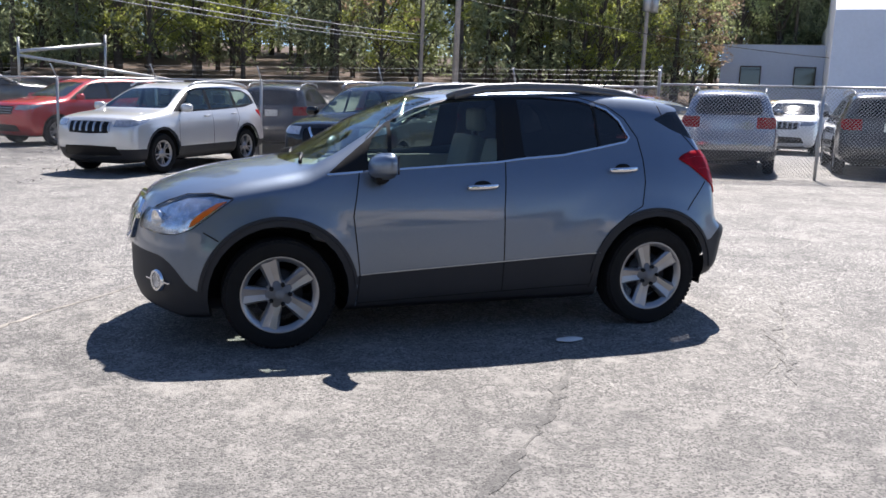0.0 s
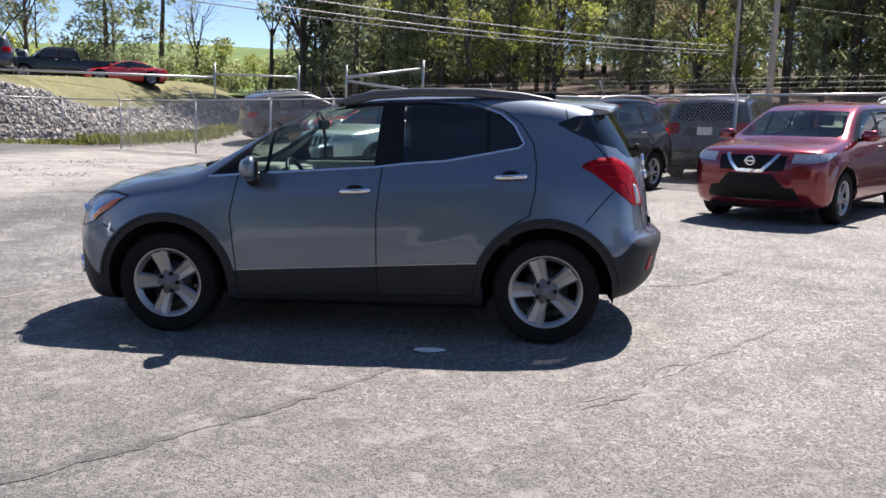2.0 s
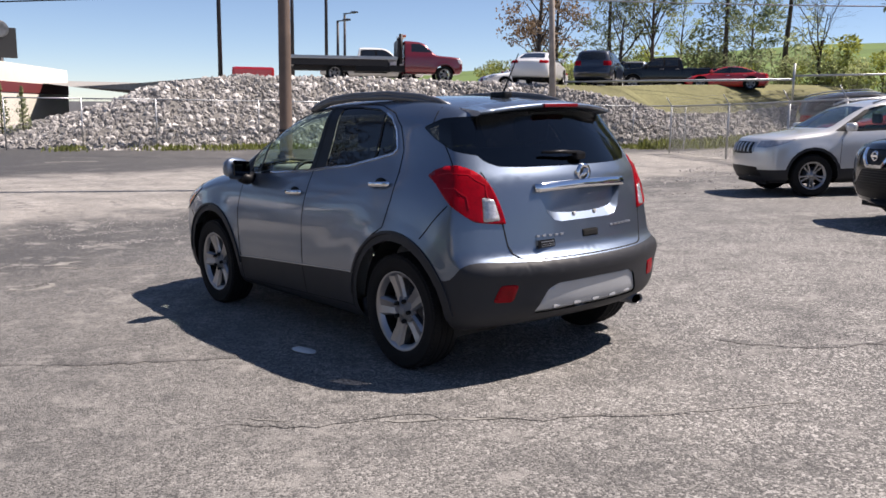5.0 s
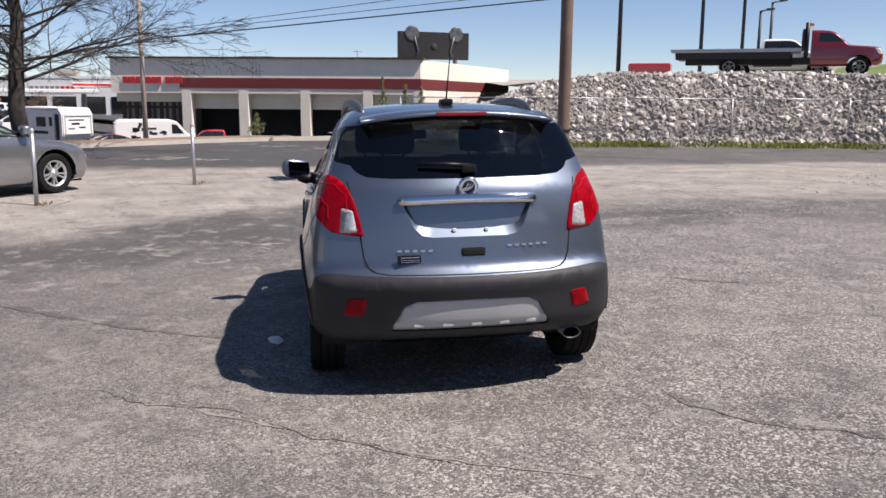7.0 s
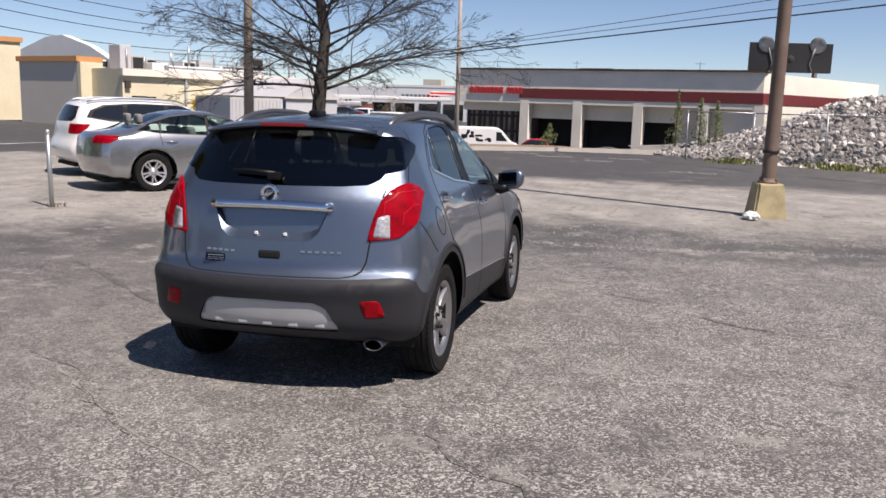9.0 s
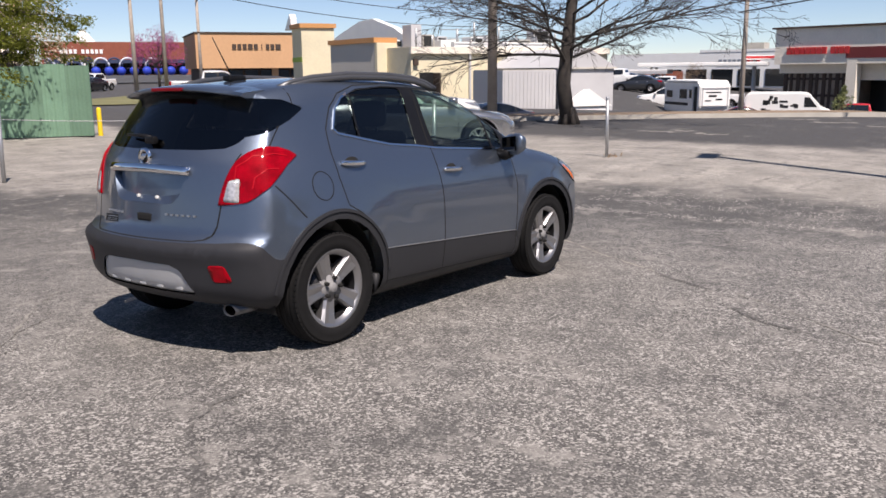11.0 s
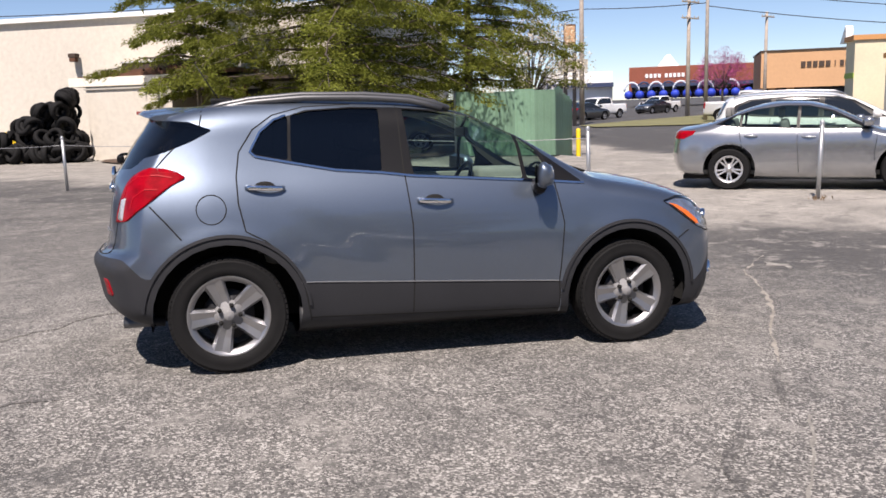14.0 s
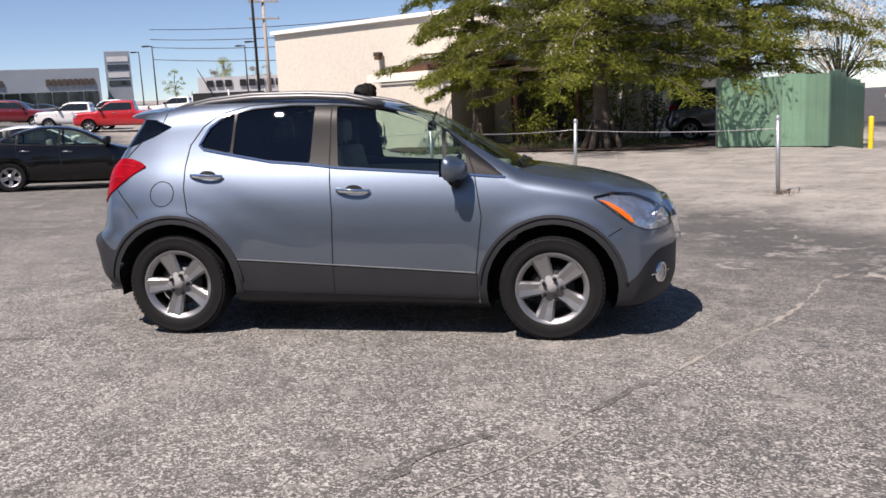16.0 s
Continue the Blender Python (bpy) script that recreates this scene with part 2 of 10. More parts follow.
def lathe(bm, prof, sides=32, axis="y", centre=(0, 0, 0), mi=0):
    """Turns a profile of (radius, along) round an axis."""
    cx, cy, cz = centre
    rings = []
    for r, a in prof:
        ring = []
        for k in range(sides):
            c, s = math.cos(2 * math.pi * k / sides) * r, math.sin(2 * math.pi * k / sides) * r
            ring.append(bm.verts.new((cx + c, cy + a, cz + s) if axis == "y" else (cx + c, cy + s, cz + a) if axis == "z" else (cx + a, cy + c, cz + s)))
        rings.append(ring)
    for a, b in zip(rings, rings[1:]):
        for k in range(sides):
            f = bm.faces.new((a[k], a[(k + 1) % sides], b[(k + 1) % sides], b[k]))
            f.smooth, f.material_index = True, mi
    return rings


def step(v, a, b):
    t = min(1.0, max(0.0, (v - a) / (b - a)))
    return t * t * (3 - 2 * t)


def ground_at(x, y):
    """Height of the lot: it falls gently towards the road, drops past the kerb, and rises to the woods and the far dealership."""
    p = 0.0314 * x + 0.0183 * y
    if p >= 0:
        h = p if p < 0.5 else 0.5 + 0.3 * (1 - math.exp(-(p - 0.5) / 0.3))
    else:
        w = step(math.hypot(x, y), 4.5, 9.5) * min(1, -p / 0.2)
        h = -0.2 * (1 - math.exp(p / 0.2)) + 0.17 * w
    h -= (1.9 * step(-x, 30, 37) + 1.0 * step(-x, 40, 72)) * step(y, -26 - max(0, -x - 60) * 0.5, -15)
    q = 0.5 * x - 0.86 * y
    h += 0.042 * min(130, max(0, q - 28)) * step(x, -6, 14)
    h += 0.11 * min(70, max(0, y - 23)) * step(x, -16, -9)
    h += 0.05 * min(120, max(0, y - 40)) * step(-x, 16, 40)
    h -= 0.4 * step(-x, 8.3, 10.8) * step(-y, 16, 21) * (1 - step(math.hypot(x, y), 28, 38))
    return h


CARM = LEVEL

# ---- car shells: a rounded block drawn out to a car's profile, then cut into panels ----
from mathutils.bvhtree import BVHTree


def curve(points):
    """A smooth curve through (x, y) points that doesn't overshoot."""
    px = np.array([p[0] for p in points], float)
    py = np.array([p[1] for p in points], float)
    h = np.diff(px)
    d = np.diff(py) / h
    m = np.zeros(len(px))
    m[0], m[-1] = d[0], d[-1]
    for i in range(1, len(px) - 1):
        if d[i - 1] * d[i] > 0:
            w1, w2 = 2 * h[i] + h[i - 1], h[i] + 2 * h[i - 1]
            m[i] = (w1 + w2) / (w1 / d[i - 1] + w2 / d[i])

    def f(x):
        x = np.clip(np.asarray(x, float), px[0], px[-1])
        i = np.clip(np.searchsorted(px, x) - 1, 0, len(h) - 1)
        t = (x - px[i]) / h[i]
        return (2 * t**3 - 3 * t**2 + 1) * py[i] + (t**3 - 2 * t**2 + t) * h[i] * m[i] + (-2 * t**3 + 3 * t**2) * py[i + 1] + (t**3 - t**2) * h[i] * m[i + 1]

    return f


def sm(x, a, b):
    t = np.clip((np.asarray(x, float) - a) / (b - a), 0, 1)
    return t * t * (3 - 2 * t)


def axis_steps(lo, hi, r, n, half=False):
    th = np.linspace(math.pi / 4, 0, 5)
    a = r * (1 - np.tan(th))
    mid = np.linspace(lo + r, hi - r, n) if not half else np.linspace(lo, hi - r, n)
    end = hi - a[::-1]
    return np.concatenate([mid, end[1:]] if half else [(lo + a)[:-1], mid, end[1:]])


def shell(s):
    """The half body (y >= 0) as a bmesh, from the profile curves in s."""
    x0, x1, hw, hn, r = s["x0"], s["x1"], 0.85, 1.15, s.get("round", 0.12)
    nx, ny, nz = s.get("grid", (70, 10, 18))
    us, vs, ws = axis_steps(x0, x1, r, nx), axis_steps(0, hw, r, ny, True), axis_steps(0, hn, r, nz)
    verts, index = [], {}
    I, J, K = len(us), len(vs), len(ws)

    def vid(i, j, k):
        if (i, j, k) not in index:
            index[(i, j, k)] = len(verts)
            verts.append((us[i], vs[j], ws[k]))
        return index[(i, j, k)]

    faces = []
    for i in range(I - 1):
        for k in range(K - 1):
            faces.append((vid(i + 1, J - 1, k), vid(i, J - 1, k), vid(i, J - 1, k + 1), vid(i + 1, J - 1, k + 1)))
        for j in range(J - 1):
            faces.append((vid(i, j, K - 1), vid(i + 1, j, K - 1), vid(i + 1, j + 1, K - 1), vid(i, j + 1, K - 1)))
            faces.append((vid(i, j, 0), vid(i, j + 1, 0), vid(i + 1, j + 1, 0), vid(i + 1, j, 0)))
    for j in range(J - 1):
        for k in range(K - 1):
            faces.append((vid(0, j, k), vid(0, j, k + 1), vid(0, j + 1, k + 1), vid(0, j + 1, k)))
            faces.append((vid(I - 1, j, k), vid(I - 1, j + 1, k), vid(I - 1, j + 1, k + 1), vid(I - 1, j, k + 1)))
    p = np.array(verts)
    lo, hi = np.array([x0 + r, -9, r]), np.array([x1 - r, hw - r, hn - r])
    c = np.clip(p, lo, hi)
    d = p - c
    d[:, 1] = np.maximum(d[:, 1], 0)
    p = c + d * (r / np.maximum(np.linalg.norm(d, axis=1), 1e-9))[:, None]
    top, bot, fr, re = curve(s["top"]), curve(s["bottom"]), curve(s["front"]), curve(s["rear"])
    wz, plan = curve(s["width"]), curve(s["plan"])
    xn, yn, zn = p[:, 0], p[:, 1], p[:, 2] / hn
    fz, rz = s["top"][0][1], s["top"][-1][1]
    a = np.clip((s["fb"] - xn) / (s["fb"] - x0), 0, 1) ** 2
    b = np.clip((xn - s["rb"]) / (x1 - s["rb"]), 0, 1) ** 2
    xt = xn + a * (fr(fz) - x0) + b * (re(rz) - x1)
    t = yn / hw
    zt = top(xt) - curve(s["crown"])(xt) * t**2
    zb = bot(xn)
    z = zb + zn * (zt - zb)
    x = xn + a * (fr(z) - x0) + b * (re(z) - x1)
    x = x + s["bow"][0] * a * t**2.4 - s["bow"][1] * b * t**2.4
    w = wz(z) + plan(x)
    for wx in s["axles"]:
        dist = np.hypot(x - wx, z - s["hub"])
        w = w + s["flare"] * np.exp(-(((dist - s["arch"] - 0.03) / 0.07) ** 2)) * sm(z, 0.15, 0.4) * (z < s["belt"])
    if s.get("sculpt"):
        zc = 0.57 + 0.36 * sm(x, 0.15, 1.2)
        w = w - s["sculpt"] * np.exp(-(((z - zc - 0.07) / 0.09) ** 2)) * sm(x, -0.7, 0.5) * (1 - sm(x, 0.95, 1.25))
        w = w + 0.5 * s["sculpt"] * np.exp(-(((z - zc + 0.07) / 0.08) ** 2)) * sm(x, -0.7, 0.5) * (1 - sm(x, 0.9, 1.2))
    y = t * w
    bm = bmesh.new()
    bv = [bm.verts.new(q) for q in zip(x, y, z)]
    for f in faces:
        bm.faces.new([bv[i] for i in f]).smooth = True
    bm.normal_update()
    return bm


AX = {"side": (0, 2, 1), "end": (1, 2, 0), "top": (0, 1, 2)}


def inside(poly, u, v):
    c, j = False, len(poly) - 1
    for i in range(len(poly)):
        (ui, vi), (uj, vj) = poly[i], poly[j]
        if (vi > v) != (vj > v) and u < (uj - ui) * (v - vi) / (vj - vi) + ui:
            c = not c
        j = i
    return c


def ring_poly(cx, cz, r, n=28):
    return [(cx + r * math.cos(2 * math.pi * k / n), cz + r * math.sin(2 * math.pi * k / n)) for k in range(n)]


def fine_poly(pts, n=3):
    """Rounds a coarse closed outline by Chaikin cuts."""
    for _ in range(n):
        out = []
        for p, q in zip(pts, pts[1:] + pts[:1]):
            out += [(0.75 * p[0] + 0.25 * q[0], 0.75 * p[1] + 0.25 * q[1]), (0.25 * p[0] + 0.75 * q[0], 0.25 * p[1] + 0.75 * q[1])]
        pts = out
    return pts


def soft_poly(pts, r=0.022):
    """Rounds the sharp corners of an outline by a small radius."""
    out = []
    for i, q in enumerate(pts):
        p, s = pts[i - 1], pts[(i + 1) % len(pts)]
        a, b = (p[0] - q[0], p[1] - q[1]), (s[0] - q[0], s[1] - q[1])
        la, lb = math.hypot(*a), math.hypot(*b)
        turn = math.pi - math.acos(max(-1, min(1, (a[0] * b[0] + a[1] * b[1]) / (la * lb))))
        if turn < 0.45:
            out.append(q)
            continue
        k = min(r, 0.4 * la, 0.4 * lb)
        e0 = (q[0] + a[0] / la * k, q[1] + a[1] / la * k)
        e1 = (q[0] + b[0] / lb * k, q[1] + b[1] / lb * k)
        out += [e0, (0.25 * e0[0] + 0.5 * q[0] + 0.25 * e1[0], 0.25 * e0[1] + 0.5 * q[1] + 0.25 * e1[1]), e1]
    return out


def cut(bm, poly, view, where, margin=0.1):
    a, b, c = AX[view]
    us, vs = [p[0] for p in poly], [p[1] for p in poly]
    lo, hi = (min(us) - margin, min(vs) - margin), (max(us) + margin, max(vs) + margin)
    cand = set()
    for f in bm.faces:
        m = f.calc_center_median()
        if lo[0] < m[a] < hi[0] and lo[1] < m[b] < hi[1] and where(m, f.normal):
            cand.add(f)
    for p, q in zip(poly, poly[1:] + poly[:1]):
        l0, l1 = min(p[0], q[0]) - margin, max(p[0], q[0]) + margin
        k0, k1 = min(p[1], q[1]) - margin, max(p[1], q[1]) + margin
        cand = {f for f in cand if f.is_valid}
        sub = [f for f in cand if any(l0 < v.co[a] < l1 and k0 < v.co[b] < k1 for v in f.verts)]
        if not sub:
            continue
        no, co = Vector((0, 0, 0)), Vector((0, 0, 0))
        no[a], no[b] = -(q[1] - p[1]), q[0] - p[0]
        co[a], co[b] = p
        geom = sub + list({e for f in sub for e in f.edges}) + list({v for f in sub for v in f.verts})
        r = bmesh.ops.bisect_plane(bm, geom=geom, dist=1e-5, plane_co=co, plane_no=no)
        for g in r["geom_cut"]:
            if isinstance(g, bmesh.types.BMEdge):
                for f in g.link_faces:
                    if where(f.calc_center_median(), f.normal):
                        cand.add(f)


class Body:
    """A cut body shell and the means to take panels off it."""

    def __init__(self, s):
        self.s = s
        self.bm = shell(s)
        self.bm.verts.index_update(), self.bm.faces.index_update()
        self.co = [v.co.copy() for v in self.bm.verts]
        self.no = [v.normal.copy() for v in self.bm.verts]
        self.polys = [[v.index for v in f.verts] for f in self.bm.faces]
        self.tree = BVHTree.FromPolygons(self.co, self.polys)
        self.lay = self.bm.faces.layers.int.new("panel")
        self.ids = {}

    def normal(self, p):
        _, n, i, _ = self.tree.find_nearest(p)
        out = Vector((0, 0, 0))
        for k in self.polys[i]:
            out += self.no[k] / ((self.co[k] - p).length + 1e-4) ** 2
        if abs(p.y) < 1e-4:
            out.y = 0
        return out.normalized()

    def mark(self, name, cuts, where, when=None):
        """Cuts the outlines [(poly, view)] and gives what lies inside all of them to a panel."""
        for poly, view in cuts:
            cut(self.bm, poly, view, where)
        i = self.ids.setdefault(name, len(self.ids) + 1)
        keep = None if when is None else {self.ids.get(w, 0) for w in when}
        for f in self.bm.faces:
            m = f.calc_center_median()
            if where(m, f.normal) and (keep is None or f[self.lay] in keep):
                if all(inside(poly, m[AX[v][0]], m[AX[v][1]]) for poly, v in cuts):
                    f[self.lay] = i

    def take(self, name, label, material, parent, side=0, lift=0.0, back=0.0, tag=""):
        """Makes the panel an object: side 0 for both halves as one, 1 or -1 for one of them. back: thickness to the inside."""
        i = self.ids.get(name, 0)
        self.bm.verts.index_update()
        fs = [f for f in self.bm.faces if f[self.lay] == i]
        vs, fa, no = [], [], []
        seen = {}
        nn = {}
        for sg in (1, -1) if side == 0 else (side,):
            for f in fs:
                ids = []
                for v in f.verts:
                    k = (v.index, 0 if side == 0 and abs(v.co.y) < 1e-4 else sg)
                    if k not in seen:
                        if v not in nn:
                            nn[v] = self.normal(v.co)
                        n = nn[v]
                        q = v.co + n * lift
                        seen[k] = len(vs)
                        vs.append((q.x, q.y * sg, q.z))
                        no.append(Vector((n.x, n.y * sg, n.z)))
                    ids.append(seen[k])
                fa.append(ids if sg == 1 else ids[::-1])
        if not fa:
            return None
        me = bpy.data.meshes.new(label)
        if back:
            base = len(vs)
            edge = {}
            for f in fa:
                for p, q in zip(f, f[1:] + f[:1]):
                    edge[(p, q)] = edge.get((p, q), 0) + 1
            fb = [[j + base for j in f[::-1]] for f in fa]
            rim = [[q, p, p + base, q + base] for p, q in edge if (q, p) not in edge]
            vs = vs + [tuple(Vector(v) - n * back) for v, n in zip(vs, no)]
            no = no + [-n for n in no]
            me.from_pydata(vs, [], fa + fb + rim)
        else:
            me.from_pydata(vs, [], fa)
        me.materials.append(material)
        me.shade_smooth()
        if not back:
            me.normals_split_custom_set_from_vertices(no)
        ob = new(label, me)
        ob.parent = parent
        if tag:
            ob["label"] = tag
        return ob

    def at(self, u, v, view, sign=1):
        """The point and normal of the body's skin at a place of the side, end (1 rear, -1 front) or top view."""
        if view == "side":
            o, d = Vector((u, 3, v)), Vector((0, -1, 0))
        elif view == "end":
            o, d = Vector((4.5 * sign, abs(u), v)), Vector((-sign, 0, 0))
        else:
            o, d = Vector((u, abs(v), 4)), Vector((0, 0, -1))
        h = self.tree.ray_cast(o, d)
        if h[0] is None:
            q = self.tree.find_nearest(o + d * 2.2)
            p = q[0]
        else:
            p = h[0]
        n = self.normal(p)
        if view != "side" and (u if view == "end" else v) < 0:
            p, n = Vector((p.x, -p.y, p.z)), Vector((n.x, -n.y, n.z))
        return p, n

    def ribbon(self, name, pts, view, width, lift, material, parent, side=1, closed=False, sign=1, step=0.03, tag="", flat=True, bm=None):
        """A thin strip that follows the skin."""
        own = bm is None
        bm = bmesh.new() if own else bm
        line = []
        seq = list(zip(pts, pts[1:] + pts[:1])) if closed else list(zip(pts, pts[1:]))
        for p, q in seq:
            n = max(1, int(math.dist(p, q) / step))
            line += [(p[0] + (q[0] - p[0]) * k / n, p[1] + (q[1] - p[1]) * k / n) for k in range(n)]
        if not closed:
            line.append(pts[-1])
        pn = [self.at(u, v, view, sign) for u, v in line]
        rows = []
        N = len(pn)
        for i, (p, n) in enumerate(pn):
            a, b = (pn[(i - 1) % N][0], pn[(i + 1) % N][0]) if closed else (pn[max(i - 1, 0)][0], pn[min(i + 1, N - 1)][0])
            t = (b - a).normalized()
            sd = n.cross(t).normalized()
            prof = [(-0.5, -0.001), (-0.42, lift), (0.42, lift), (0.5, -0.001)]
            row = []
            for w, h in prof:
                q = p + sd * (w * width) + n * h
                row.append(bm.verts.new((q.x, q.y * (side if view == "side" else 1), q.z)))
            rows.append(row)
        for i in range(N if closed else N - 1):
            a, b = rows[i], rows[(i + 1) % N]
            for k in range(3):
                bm.faces.new((a[k], b[k], b[k + 1], a[k + 1]))
        bmesh.ops.recalc_face_normals(bm, faces=bm.faces)
        return link(name, bm, material, parent, tag) if own else bm


def wheel(parent, x, y, z, R, rim, width, spokes, sgn, name="wheel", fine=True, style="five", tag="", mats=("alloy", "alloy_shaded"), turn=0.35):
    """Tyre, rim with spokes, hub and disc; the outer face looks to sgn * y."""
    sides = 48 if fine else 28
    hub = bmesh.new()
    w = width / 2
    lathe(hub, [(0.0, 0.02 * sgn), (rim * 0.62, 0.02 * sgn), (rim * 0.62, -0.01 * sgn), (0.03, -0.01 * sgn)], sides)
    wh = link(name, hub, M["alloy_shaded"], parent, tag)
    wh.location = (x, y, z)
    tb = bmesh.new()
    d = R - rim
    pr = [(rim - 0.012, -w * 0.80), (rim + 0.01, -w * 0.92), (rim + d * 0.45, -w * 1.0), (R - d * 0.18, -w * 0.93), (R - 0.008, -w * 0.76)]
    if fine:
        for g in (-0.42, 0.0, 0.42):
            pr += [(R, w * (g - 0.10)), (R, w * (g - 0.06)), (R - 0.009, w * (g - 0.05)), (R - 0.009, w * (g + 0.05)), (R, w * (g + 0.06)), (R, w * (g + 0.10))]
    else:
        pr += [(R, -w * 0.6), (R, w * 0.6)]
    pr += [(R - 0.008, w * 0.76), (R - d * 0.18, w * 0.93), (R - d * 0.22, w * 0.975), (R - d * 0.26, w * 0.96), (rim + d * 0.45, w * 1.0), (rim + d * 0.2, w * 0.985), (rim + 0.01, w * 0.92), (rim - 0.012, w * 0.80)]
    lathe(tb, [(r, a * sgn) for r, a in pr], sides)
    if fine:
        # shoulder blocks of the tread
        for k in range(64):
            for sd in (-1, 1):
                an = 2 * math.pi * (k + 0.25 * sd) / 64
                m = Matrix.Rotation(an, 4, "Y") @ Matrix.Translation((R - 0.0125, sd * w * 0.78, 0))
                bmesh.ops.create_cube(tb, size=1, matrix=m @ Matrix.Diagonal((0.014, w * 0.22, 0.024, 1)))
    part("tyre", tb, M["tyre"], wh, "", False)
    o = w * 0.86
    bb = bmesh.new()
    lathe(bb, [(r, a * sgn) for r, a in [(rim - 0.03, -w * 0.8), (rim - 0.035, o - 0.03)]], sides)
    # dark barrel: the shade behind the spokes is put into its colour
    part("rim_barrel", bb, M["alloy_shaded"], wh)
    rb = bmesh.new()
    lathe(rb, [(r, a * sgn) for r, a in [(rim - 0.035, o - 0.03), (rim - 0.022, o - 0.012), (rim - 0.006, o), (rim + 0.006, o + 0.002), (rim + 0.008, o - 0.02)]], sides)
    n = spokes
    ow, iw = (rim * 0.54, rim * 0.33) if style == "five" else (rim * 0.15, rim * 0.13)
    for k in range(n):
        for off in ((0,) if style != "twin" else (-0.19, 0.19)):
            an = 2 * math.pi * k / n + off + turn
            m = Matrix.Rotation(an, 4, "Y")
            vs = []
            for rr, ww, yy in ((rim * 0.16, iw, o - 0.03), (rim * 0.55, (ow + iw) * 0.48, o - 0.022), (rim - 0.018, ow, o - 0.006)):
                for zz, dy in ((-ww / 2, -0.016), (-ww / 2 * 0.72, 0.0), (0.0, -0.008 if style == "five" else 0.002), (ww / 2 * 0.72, 0.0), (ww / 2, -0.016)):
                    vs.append(rb.verts.new(m @ Vector((rr, (yy + dy) * sgn, zz))))
            for a in range(2):
                for b in range(4):
                    q = (vs[a * 5 + b], vs[a * 5 + b + 1], vs[a * 5 + b + 6], vs[a * 5 + b + 5])
                    rb.faces.new(q if sgn > 0 else q[::-1])
            for b in (0, 4):
                lo = [rb.verts.new(vs[a * 5 + b].co - Vector((0, 0.045 * sgn, 0))) for a in range(3)]
                for a in range(2):
                    rb.faces.new((vs[a * 5 + b], vs[a * 5 + 5 + b], lo[a + 1], lo[a]))
    bmesh.ops.recalc_face_normals(rb, faces=rb.faces)
    part("rim", rb, M[mats[0]], wh, "", False)
    cb = bmesh.new()
    lathe(cb, [(r, a * sgn) for r, a in [(rim * 0.37, o - 0.06), (rim * 0.36, o - 0.030), (rim * 0.14, o - 0.026), (rim * 0.135, o - 0.014), (rim * 0.10, o - 0.009), (0.0001, o - 0.004)]], 24)
    bmesh.ops.recalc_face_normals(cb, faces=cb.faces)
    part("hub_cap", cb, M[mats[0]] if not fine else M["hub_grey"], wh)
    if fine:
        for k in range(5):
            an = 2 * math.pi * (k + 0.5) / 5 + turn
            nb = bmesh.new()
            lathe(nb, [(0.013, (o - 0.04) * sgn), (0.013, (o - 0.008) * sgn), (0.009, (o - 0.003) * sgn), (0.0001, (o - 0.002) * sgn)], 8, centre=(math.cos(an) * rim * 0.265, 0, -math.sin(an) * rim * 0.265))
            part("wheel_nut", nb, M["seam"], wh)
    return wh


def seat(parent, x, y, z, width=0.5):
    bm = bmesh.new()
    box(bm, x - 0.25, x + 0.25, y - width / 2, y + width / 2, z, z + 0.16, 0.05)
    part("seat", bm, M["seat"], parent, "", True)
    bk = bmesh.new()
    box(bk, -0.07, 0.07, -width / 2, width / 2, -0.32, 0.30, 0.05)
    bmesh.ops.transform(bk, matrix=Matrix.Translation((x + 0.30, y, z + 0.38)) @ Matrix.Rotation(radians(14), 4, "Y"), verts=bk.verts)
    part("backrest", bk, M["seat"], parent, "", True)
    for sd in (0,) if width < 0.8 else (-0.32, 0.32):
        hb = bmesh.new()
        box(hb, x + 0.36, x + 0.46, y + sd - 0.13, y + sd + 0.13, z + 0.70, z + 0.88, 0.045)
        tube(hb, [(x + 0.40, y + sd - 0.06, z + 0.60), (x + 0.41, y + sd - 0.06, z + 0.72)], 0.008)
        tube(hb, [(x + 0.40, y + sd + 0.06, z + 0.60), (x + 0.41, y + sd + 0.06, z + 0.72)], 0.008)
        part("headrest", hb, M["seat"], parent, "", True)

